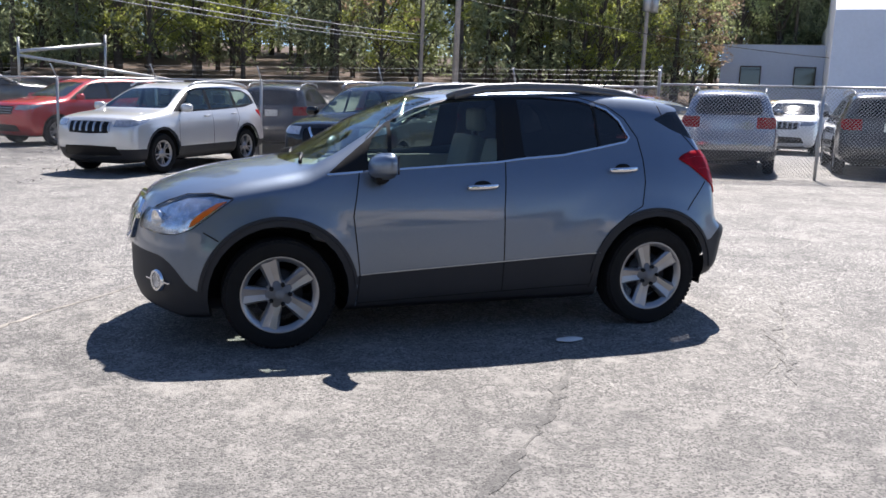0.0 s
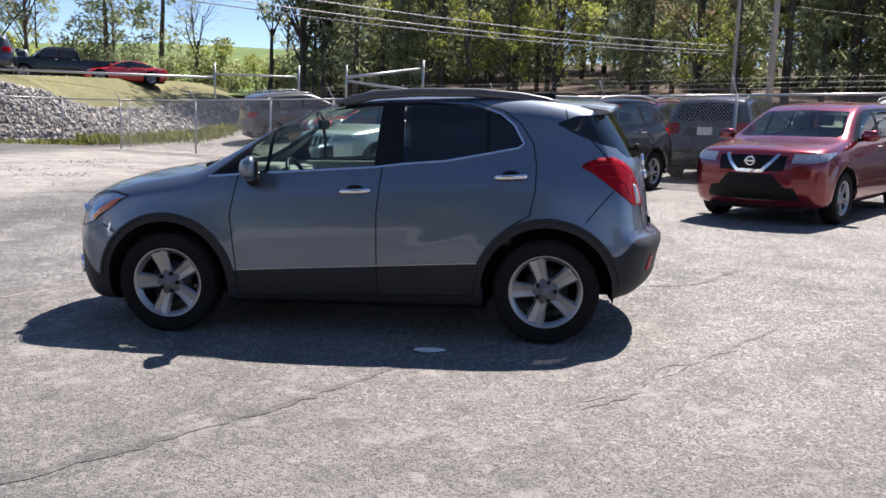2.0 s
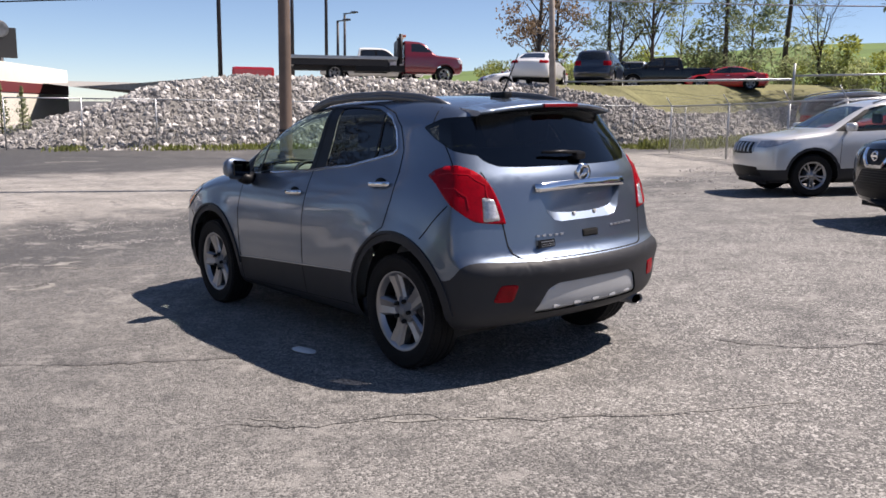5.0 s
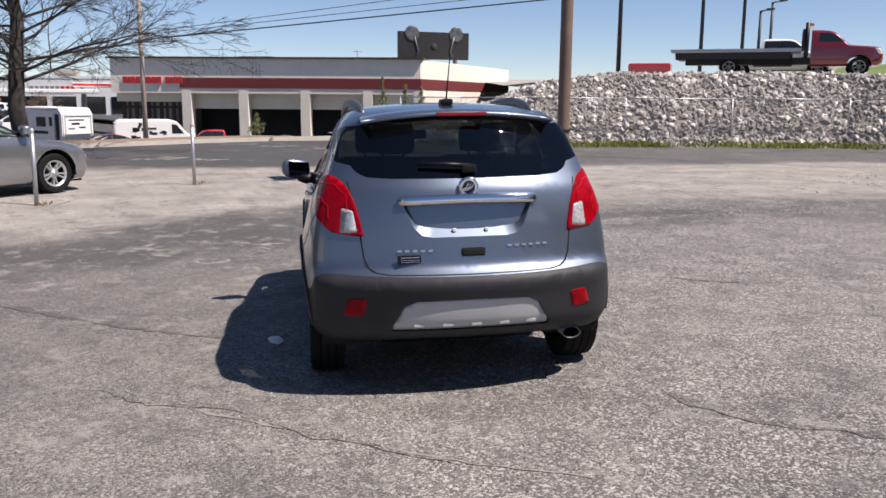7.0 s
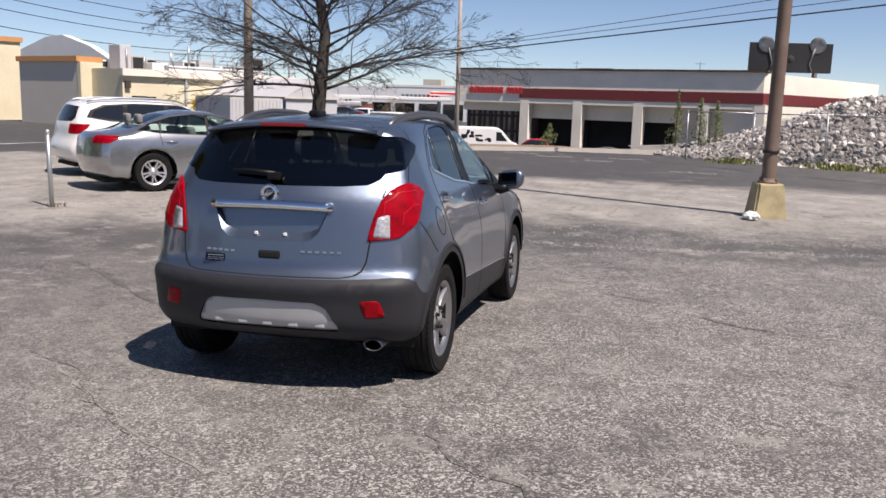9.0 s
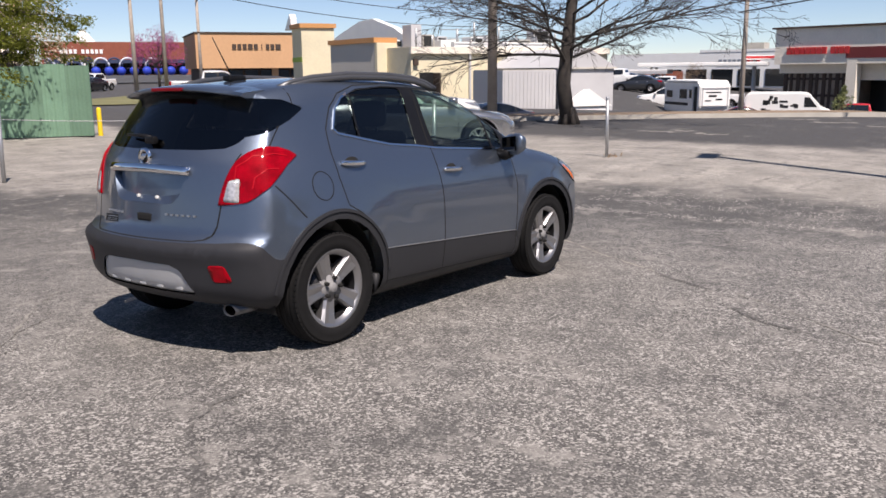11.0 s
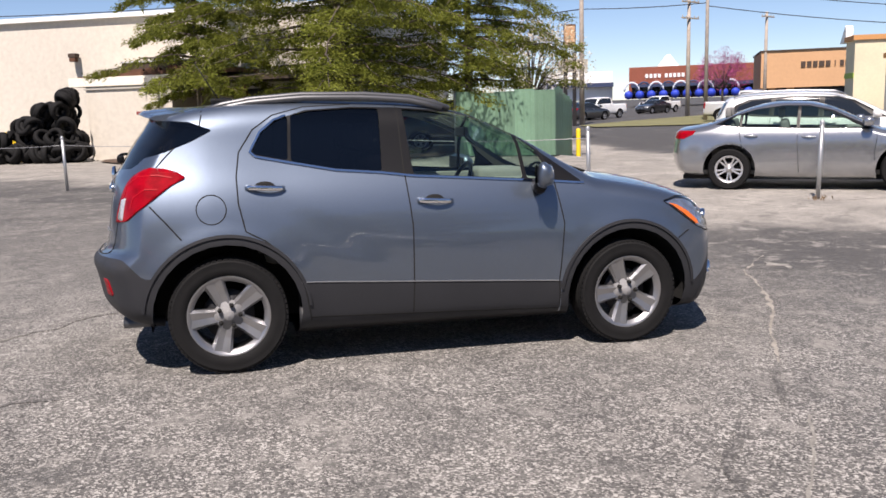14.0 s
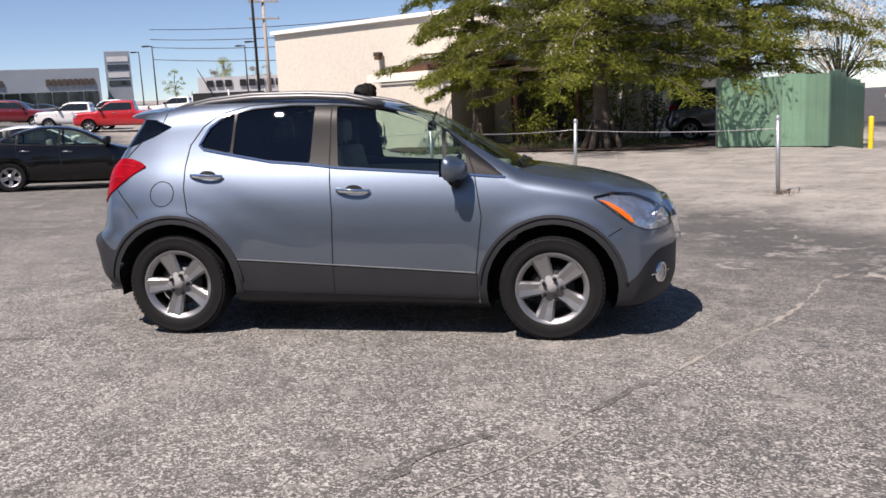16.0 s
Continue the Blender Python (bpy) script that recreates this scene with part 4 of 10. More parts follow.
    part("dashboard", da, M["lining"], car, "", True)
    sw = bmesh.new()
    ring = [Vector((0.05 * math.sin(a) * 0, 0.185 * math.cos(a), 0.185 * math.sin(a))) for a in np.linspace(0, 2 * math.pi, 25)]
    tube(sw, ring, 0.016, 0.016, 8, False)
    for a in (0.2, math.pi - 0.2, 1.5 * math.pi):
        tube(sw, [(0.0, 0, 0), (0, 0.18 * math.cos(a), 0.18 * math.sin(a))], 0.02, 0.014, 6)
    bmesh.ops.transform(sw, matrix=Matrix.Translation((-0.47, -0.36, 0.99)) @ Matrix.Rotation(radians(-24), 4, "Y"), verts=sw.verts)
    part("steering_wheel", sw, M["black_trim"], car, "", True)
    seat(car, -0.02, -0.37, 0.58), seat(car, -0.02, 0.37, 0.58), seat(car, 0.80, 0.0, 0.60, 1.25)
    im = bmesh.new()
    box(im, -0.40, -0.37, -0.12, 0.12, 1.36, 1.43, 0.012)
    tube(im, [(-0.38, 0, 1.42), (-0.42, 0, 1.50)], 0.010)
    part("inner_mirror", im, M["black_trim"], car)
    # tailgate furniture
    def endpt(y, z, out=0.0):
        p, n = B.at(y, z, "end", 1)
        return p + n * out
    cb = bmesh.new()
    for ring in tube(cb, [endpt(y, 1.080 - 0.01 * (y / 0.37) ** 2, 0.010) for y in np.linspace(-0.37, 0.37, 15)], 0.020, 0.020, 10):
        mid = sum((v.co for v in ring), Vector()) / len(ring)
        for v in ring:
            v.co = Vector((mid.x + (v.co.x - mid.x) * 0.6 + (v.co.z - mid.z) * -0.25, v.co.y, mid.z + (v.co.z - mid.z) * 1.3))
    part("chrome_bar", cb, M["chrome"], car, "chrome bar over the plate recess", True)
    pz = [(-0.355, 1.062), (-0.30, 0.93), (-0.255, 0.888), (-0.20, 0.878), (0.20, 0.878), (0.255, 0.888), (0.30, 0.93), (0.355, 1.062)]
    rc = bmesh.new()
    lo = [rc.verts.new(endpt(y, z, 0.001)) for y, z in pz]
    inn = [rc.verts.new(endpt(y * 0.965, z if z > 1 else 0.930 + (z - 0.878) * 0.5, -0.034)) for y, z in pz]
    for k in range(len(pz) - 1):
        rc.faces.new((lo[k], lo[k + 1], inn[k + 1], inn[k]))
    bmesh.ops.recalc_face_normals(rc, faces=rc.faces)
    part("plate_surround", rc, M["steel_paint"], car, "", True)
    B.take("plate_recess", "plate_recess", M["steel_paint"], car, lift=-0.034)
    for y in (-0.083, 0.096):
        bb = boxm(-0.008, 0.008, -0.009, 0.009, -0.009, 0.009, bevel=0.003)
        bo = part("plate_screw", bb, M["plastic_white"], car)
        bo.location = endpt(y, 0.915, -0.022)
    bd = bmesh.new()
    lathe(bd, [(0.0001, 0.010), (0.030, 0.008), (0.036, 0.016), (0.052, 0.016), (0.056, 0.0)], 28, "x")
    for k in (-1, 0, 1):
        tube(bd, [(0.016, -0.022 + 0.015 * k - 0.008, -0.02), (0.018, 0.0 + 0.015 * k, 0.0), (0.016, 0.012 + 0.015 * k, 0.022)], 0.005, 0.005, 5)
    bo = part("badge", bd, M["chrome"], car, "round chrome badge", True)
    bo.location = endpt(0, 1.138, 0.006)
    bf = bmesh.new()
    lathe(bf, [(0.0001, 0.0125), (0.034, 0.0125), (0.035, 0.010)], 24, "x")
    part("badge_field", bf, M["seam"], bo)
    hn = bmesh.new()
    box(hn, -0.012, 0.003, -0.065, 0.065, -0.022, 0.024, 0.012)
    ho = part("tailgate_handle", hn, M["seam"], car)
    ho.location = endpt(0.015, 0.795, 0.004)
    for y0, n, w, z in ((-0.395, 5, 0.030, 0.808), (0.20, 6, 0.030, 0.822)):
        for k in range(n):
            lb = boxm(-0.003, 0.004, -w * 0.40, w * 0.40, -0.006, 0.006, bevel=0.002)
            lo_ = part("letter_bar", lb, M["satin"], car)
            lo_.location = endpt(y0 + k * 0.041 + w / 2, z, 0.003)
            lo_.rotation_euler = (0, radians(-7), 0)
    db = boxm(-0.003, 0.003, -0.068, 0.068, -0.022, 0.022)
    do = part("dealer_sticker", db, M["black_trim"], car, "black dealer sticker")
    do.location = endpt(-0.325, 0.764, 0.006)
    do.rotation_euler = (0, radians(-9), 0)
    for zz in (0.772, 0.758, 0.748):
        tb = boxm(-0.002, 0.003, -0.050, 0.050, -0.0022 if zz > 0.765 else -0.0012, 0.0022 if zz > 0.765 else 0.0012)
        to = part("sticker_bar", tb, M["satin"], do)
        to.location = (0.003, 0, zz - 0.762)
    for k in range(5):
        y = -0.29 + 0.155 * k
        nb = bmesh.new()
        box(nb, -0.004, 0.007, -0.028, 0.028, -0.012, 0.004, 0.003)
        no = part("skid_notch", nb, M["skid"], car)
        no.location = endpt(y, 0.408, -0.013)
    wb = bmesh.new()
    tube(wb, [endpt(0.02, 1.235, 0.035), endpt(-0.12, 1.245, 0.04), endpt(-0.26, 1.25, 0.03)], 0.014, 0.008, 6)
    box(wb, 1.885, 1.925, -0.03, 0.05, 1.215, 1.26, 0.012)
    part("rear_wiper", wb, M["black_trim"], car)
    sp = bmesh.new()
    n = 12
    rows = []
    for i in range(n + 1):
        y = -0.545 + 1.09 * i / n
        e = abs(y) / 0.545
        z = 1.553 - 0.042 * e**2
        rows.append([sp.verts.new((x - 0.09 * e**3, y, z + dz)) for x, dz in ((1.44, 0.014), (1.60, 0.012), (1.74, -0.006), (1.775, -0.022), (1.74, -0.034), (1.60, -0.04))])
    for a, b in zip(rows, rows[1:]):
        for k in range(5):
            sp.faces.new((a[k], a[k + 1], b[k + 1], b[k])).smooth = True
    sp.faces.new(rows[0]), sp.faces.new(rows[-1][::-1])
    spo = part("roof_spoiler", sp, M["steel_paint"], car, "blue-grey roof spoiler")
    part("brake_light", boxm(1.755, 1.782, -0.14, 0.14, 1.518, 1.538, bevel=0.004), M["dark_red"], spo)
    an = bmesh.new()
    box(an, 1.19, 1.33, -0.035, 0.035, 1.585, 1.625, 0.015)
    tube(an, [(1.28, 0, 1.62), (1.33, 0, 1.70), (1.42, 0, 1.85)], 0.006, 0.003, 6)
    part("antenna", an, M["black_trim"], car)
    ex = bmesh.new()
    lathe(ex, [(0.036, 0.0), (0.042, 0.01), (0.042, -0.22), (0.0001, -0.22)], 24, "x")
    eo = part("exhaust_pipe", ex, M["rail_grey"], car, "chrome exhaust tip")
    eo.location = (1.87, 0.60, 0.292)
    eo.scale = (1, 1.3, 0.8)
    # fuel flap on one flank
    fp = [(1.352 + 0.083 * math.cos(a), 0.969 + 0.083 * math.sin(a)) for a in np.linspace(0, 2 * math.pi, 25)[:-1]]
    B.ribbon("fuel_flap_gap", fp, "side", 0.007, 0.0012, M["seam"], car, 1, closed=True, step=0.02)
    # windscreen wipers at the cowl
    wp = bmesh.new()
    for y0, y1 in ((-0.50, 0.02), (0.05, 0.55)):
        tube(wp, [(-1.10, y0, 1.122), (-1.05, (y0 + y1) / 2, 1.158), (-1.085, y1, 1.130)], 0.012, 0.008, 6)
    part("windscreen_wiper", wp, M["black_trim"], car)
    B.bm.free()
    return car


build_main_car()

# ---- ground ----


def asphalt(name="worn_asphalt", sealed=0.0):
    """Worn asphalt with pale stone chips; dusty and pale past a ragged edge, dark again on the road beyond."""
    m = bpy.data.materials.new(name)
    m.use_nodes = True
    nt = m.node_tree
    n, l = nt.nodes, nt.links
    b = n["Principled BSDF"]
    tc = n.new("ShaderNodeTexCoord")
    P = tc.outputs["Object"]

    def noise_(scale, detail=4.0, rough=0.55):
        t = n.new("ShaderNodeTexNoise")
        t.inputs["Scale"].default_value, t.inputs["Detail"].default_value, t.inputs["Roughness"].default_value = scale, detail, rough
        l.new(P, t.inputs["Vector"])
        return t.outputs["Fac"]

    def rng(s, a, b_, lo, hi, smooth=False):
        r = n.new("ShaderNodeMapRange")
        r.interpolation_type = "SMOOTHSTEP" if smooth else "LINEAR"
        for k, v in zip(("From Min", "From Max", "To Min", "To Max"), (a, b_, lo, hi)):
            r.inputs[k].default_value = v
        l.new(s, r.inputs["Value"])
        return r.outputs[0]

    def op(kind, p, q):
        t = n.new("ShaderNodeMath")
        t.operation = kind
        for i, v in enumerate((p, q)):
            if isinstance(v, (int, float)):
                t.inputs[i].default_value = v
            else:
                l.new(v, t.inputs[i])
        return t.outputs[0]

    def mixc(f, p, q, blend="MIX"):
        t = n.new("ShaderNodeMix")
        t.data_type, t.blend_type = "RGBA", blend
        for k, v in (("Factor", f), ("A", p), ("B", q)):
            if isinstance(v, tuple):
                t.inputs[k].default_value = (*v, 1)
            elif isinstance(v, (int, float)):
                t.inputs[k].default_value = v
            else:
                l.new(v, t.inputs[k])
        return t.outputs["Result"]

    sep = n.new("ShaderNodeSeparateXYZ")
    l.new(P, sep.inputs[0])
    X, Y = sep.outputs[0], sep.outputs[1]
    edge = op("MAXIMUM", op("SUBTRACT", op("ADD", op("MULTIPLY", X, -0.776), op("MULTIPLY", Y, -0.63)), 5.9), op("SUBTRACT", op("MULTIPLY", X, -1.0), 6.6))
    wob = op("MULTIPLY", op("SUBTRACT", noise_(0.45, 8.0, 0.65), 0.5), 6.5)
    pale = rng(op("ADD", edge, wob), -0.5, 1.4, 0.0, 1.0, True)
    road = rng(op("ADD", op("MULTIPLY", X, -1.0), op("MULTIPLY", wob, 0.6)), 13.8, 15.6, 0.0, 1.0, True)
    # chips
    def chips(scale):
        v = n.new("ShaderNodeTexVoronoi")
        v.inputs["Scale"].default_value = scale
        l.new(P, v.inputs["Vector"])
        c = n.new("ShaderNodeSeparateColor")
        l.new(v.outputs["Color"], c.inputs[0])
        return v, c.outputs

    vor, ch = chips(112.0)
    _, ch2 = chips(56.0)
    big = noise_(0.55, 8.0, 0.68)
    mid = noise_(5.0, 6.0, 0.65)
    worn = op("MULTIPLY", op("ADD", rng(big, 0.40, 0.60, 0.0, 1.0), rng(noise_(0.17, 5.0, 0.6), 0.40, 0.60, 0.0, 1.0)), 0.5)
    tone = mixc(worn, (0.076, 0.074, 0.072), (0.215, 0.205, 0.189))
    # the newer, darker lane past the long crack
    lane = op("ADD", op("ADD", op("MULTIPLY", X, -0.826), op("MULTIPLY", Y, 0.565)), -2.48)
    newer = rng(op("ADD", lane, op("MULTIPLY", wob, 0.25)), -0.1, 0.5, 0.0, 0.78, True)
    tone = mixc(newer, tone, (0.074, 0.075, 0.077))
    tone = mixc(rng(mid, 0.35, 0.68, 0.0, 0.45), tone, (0.225, 0.215, 0.20))
    tone = mixc(rng(noise_(11.0, 6.0, 0.75), 0.50, 0.64, 0.0, 0.6), tone, (0.33, 0.315, 0.29))
    # loss of binder shows more stone
    bare = op("MULTIPLY", rng(noise_(1.1, 7.0, 0.7), 0.36, 0.64, 0.35, 1.0), rng(op("ADD", Y, op("MULTIPLY", X, 0.35)), -3.5, 3.0, 0.26, 1.5, True))
    tone = mixc(op("MULTIPLY", rng(ch[0], 0.66, 0.76, 0.0, 0.92), bare), tone, (0.50, 0.478, 0.44))
    tone = mixc(op("MULTIPLY", rng(ch2[2], 0.83, 0.90, 0.0, 0.75), bare), tone, (0.60, 0.575, 0.535))
    tone = mixc(rng(ch[1], 0.66, 0.76, 0.0, 0.7), tone, (0.036, 0.035, 0.034))
    dust = mixc(rng(noise_(1.3, 8.0, 0.7), 0.36, 0.64, 0.0, 1.0), (0.30, 0.283, 0.255), (0.60, 0.562, 0.505))
    dust = mixc(rng(noise_(2.6, 10.0, 0.75), 0.52, 0.58, 0.0, 0.6), dust, (0.15, 0.143, 0.132))
    dust = mixc(rng(ch[2], 0.70, 0.82, 0.0, 0.65), dust, (0.13, 0.124, 0.115))
    # darker, newer asphalt along the inner side of the apron's edge
    rag = op("ADD", edge, op("MULTIPLY", wob, 0.55))
    inner = op("MULTIPLY", rng(rag, -2.6, -1.5, 0.0, 1.0, True), rng(noise_(0.75, 9.0, 0.7), 0.42, 0.54, 0.25, 0.75))
    tone = mixc(inner, tone, (0.076, 0.075, 0.074))
    tone = mixc(op("MULTIPLY", op("MULTIPLY", pale, 0.9), op("SUBTRACT", 1.0, op("MULTIPLY", road, 0.85))), tone, dust)
        # pale dusty blotches and dark oil blotches
    tone = mixc(rng(noise_(1.7, 9.0, 0.74), 0.56, 0.68, 0.0, 0.75), tone, (0.37, 0.35, 0.318))
    tone = mixc(rng(noise_(0.9, 7.0, 0.66), 0.59, 0.70, 0.0, 0.5), tone, (0.08, 0.079, 0.077))
    # flaked patches with hard edges
    tone = mixc(rng(noise_(3.4, 10.0, 0.78), 0.55, 0.60, 0.0, 0.5), tone, (0.33, 0.315, 0.29))
    tone = mixc(rng(noise_(2.5, 10.0, 0.78), 0.555, 0.61, 0.0, 0.5), tone, (0.075, 0.074, 0.072))
    tone = mixc(op("MULTIPLY", op("MULTIPLY", road, rng(Y, 1.0, 9.0, 0.86, 0.45)), rng(noise_(0.8, 9.0, 0.7), 0.56, 0.62, 1.0, 0.25)), tone, (0.066, 0.065, 0.066))
    if sealed:
        tone = mixc(sealed, tone, (0.058, 0.056, 0.054))
    tone = mixc(1.0, tone, (0.76, 0.76, 0.765), "MULTIPLY")
    l.new(tone, b.inputs["Base Color"])
    b.inputs["Roughness"].default_value = 0.8
    b.inputs["Specular IOR Level"].default_value = 0.45
    bp = n.new("ShaderNodeBump")
    bp.inputs["Strength"].default_value, bp.inputs["Distance"].default_value = 0.5, 0.0055
    l.new(op("ADD", op("MULTIPLY", vor.outputs["Distance"], -1.6), mid), bp.inputs["Height"])
    l.new(bp.outputs["Normal"], b.inputs["Normal"])
    return m


M["asphalt"] = asphalt()
M["tar"] = asphalt("crack_sealant", 0.40)
M["crack_dirt"] = mat("pale_crack_dirt", (0.27, 0.25, 0.22), 0.95, var=0.4, scale=9, fine=0.3)
M["tar_faint"] = asphalt("worn_sealant", 0.09)
M["scuff"] = mat("pale_scuff", (0.22, 0.21, 0.19), 0.9, var=0.5, scale=9, fine=0.4)
M["dirt"] = mat("bare_dirt", (0.21, 0.155, 0.105), 0.95, var=0.25, scale=1.5, fine=0.2, bump=0.02)
M["bank"] = mat("stony_bank", (0.20, 0.188, 0.17), 0.95, var=0.35, scale=2.5, fine=0.4, bump=0.04)
M["mulch"] = mat("leaf_litter", (0.075, 0.048, 0.033), 0.95, var=0.35, scale=3, fine=0.3, bump=0.03)
M["field_grass"] = mat("spring_grass", (0.10, 0.155, 0.036), 0.95, var=0.25, scale=0.15, fine=0.2, bump=0.02)
M["turf"] = mat("rough_turf", (0.15, 0.145, 0.065), 0.95, var=0.3, scale=0.5, fine=0.3, bump=0.02)
M["gravel_top"] = mat("pale_gravel", (0.30, 0.285, 0.26), 0.95, var=0.2, scale=1.0, fine=0.25, bump=0.02)


def ground_sheet():
    xs = sorted(set([-1500, -700, -400, -260, -180, -140, -120, -100, -90, -80, -70] + list(range(-64, -15, 3)) + list(range(-16, 17)) + list(range(16, 66, 3)) + [70, 80, 90, 100, 120, 140, 180, 260, 400, 700, 1500]))
    bm = bmesh.new()
    vs = {}
    for i, x in enumerate(xs):
        for j, y in enumerate(xs):
            vs[i, j] = bm.verts.new((x, y, ground_at(x, y)))
    for i in range(len(xs) - 1):
        for j in range(len(xs) - 1):
            bm.faces.new((vs[i, j], vs[i + 1, j], vs[i + 1, j + 1], vs[i, j + 1])).smooth = True
    return tagged(link("ground", bm, M["asphalt"], None), "worn grey asphalt lot with pale stone chips and dust", "ground", kind="structure")


GROUND = ground_sheet()
CARPLANE = lambda x, y: ground_at(x, y)


def band(name, pts, width, material, label, category, lift=0.004, jitter=0.35, seed=1, kind="structure", step_=0.07):
    """A ragged strip lying on the ground along a line of points."""
    rnd = random.Random(seed)
    line = []
    for p, q in zip(pts, pts[1:]):
        n = max(2, int(math.dist(p, q) / step_))
        line += [(p[0] + (q[0] - p[0]) * k / n, p[1] + (q[1] - p[1]) * k / n) for k in range(n)]
    line.append(pts[-1])
    bm = bmesh.new()
    prev, off = None, 0.0
    for i, (x, y) in enumerate(line):
        a, b = line[max(i - 1, 0)], line[min(i + 1, len(line) - 1)]
        d = math.hypot(b[0] - a[0], b[1] - a[1]) or 1
        nx, ny = -(b[1] - a[1]) / d, (b[0] - a[0]) / d
        off = 0.7 * off + rnd.uniform(-1, 1) * width * 0.5 * jitter
        w0, w1 = width / 2 * rnd.uniform(1 - jitter, 1 + jitter), width / 2 * rnd.uniform(1 - jitter, 1 + jitter)
        if width < 0.2:
            thin = min(1.25, max(0.12, 0.62 + 1.5 * noise.noise(Vector((x * 2.6, y * 2.6, seed)))))
            w0, w1 = w0 * thin, w1 * thin
        q = []
        for w in (-w0, w1):
            px, py = x + nx * (w + off), y + ny * (w + off)
            q.append(bm.verts.new((px, py, ground_at(px, py) + lift)))
        if prev:
            bm.faces.new((prev[0], q[0], q[1], prev[1]))
        prev = q
    bmesh.ops.recalc_face_normals(bm, faces=bm.faces)
    return tagged(link(name, bm, material), label, category, kind=kind)


def sheet(name, outline, material, label, category, lift=0.006, n=2, cell=1.0):
    """A flat patch draped on the ground inside an outline."""
    out = fine_poly(outline, n)
    bm = bmesh.new()
    f = bm.faces.new([bm.verts.new((x, y, 0)) for x, y in out])
    xs = [p[0] for p in out]
    ys = [p[1] for p in out]
    for ax, lo, hi in ((0, min(xs), max(xs)), (1, min(ys), max(ys))):
        v = lo + cell
        while v < hi:
            no, co = Vector((0, 0, 0)), Vector((0, 0, 0))
            no[ax], co[ax] = 1, v
            bmesh.ops.bisect_plane(bm, geom=bm.verts[:] + bm.edges[:] + bm.faces[:], plane_co=co, plane_no=no)
            v += cell
    for v in bm.verts:
        v.co.z = ground_at(v.co.x, v.co.y) + lift
    bm.normal_update()
    if sum(g.normal.z for g in bm.faces) < 0:
        bmesh.ops.reverse_faces(bm, faces=bm.faces)
    return tagged(link(name, bm, material), label, category, kind="structure")


# ---- embankment with rubble ----
TOE = [(-36, 0.5), (-29.5, 1.8), (-25.5, 4.6), (-23.9, 7.5), (-23.4, 11), (-22.9, 15), (-22.0, 19.0), (-20.0, 22.2), (-17.2, 25.0), (-15.8, 28.5), (-15.2, 33), (-15, 44), (-16, 90)]


def bank_height(i):
    return (0.15, 0.6, 1.5, 2.3, 2.7, 2.75, 2.75, 2.65, 2.1, 1.35, 1.3, 1.8, 3.2)[i]


def inward(i):
    a, b = TOE[max(i - 1, 0)], TOE[min(i + 1, len(TOE) - 1)]
    d = math.hypot(b[0] - a[0], b[1] - a[1])
    return (-(b[1] - a[1]) / d, (b[0] - a[0]) / d)


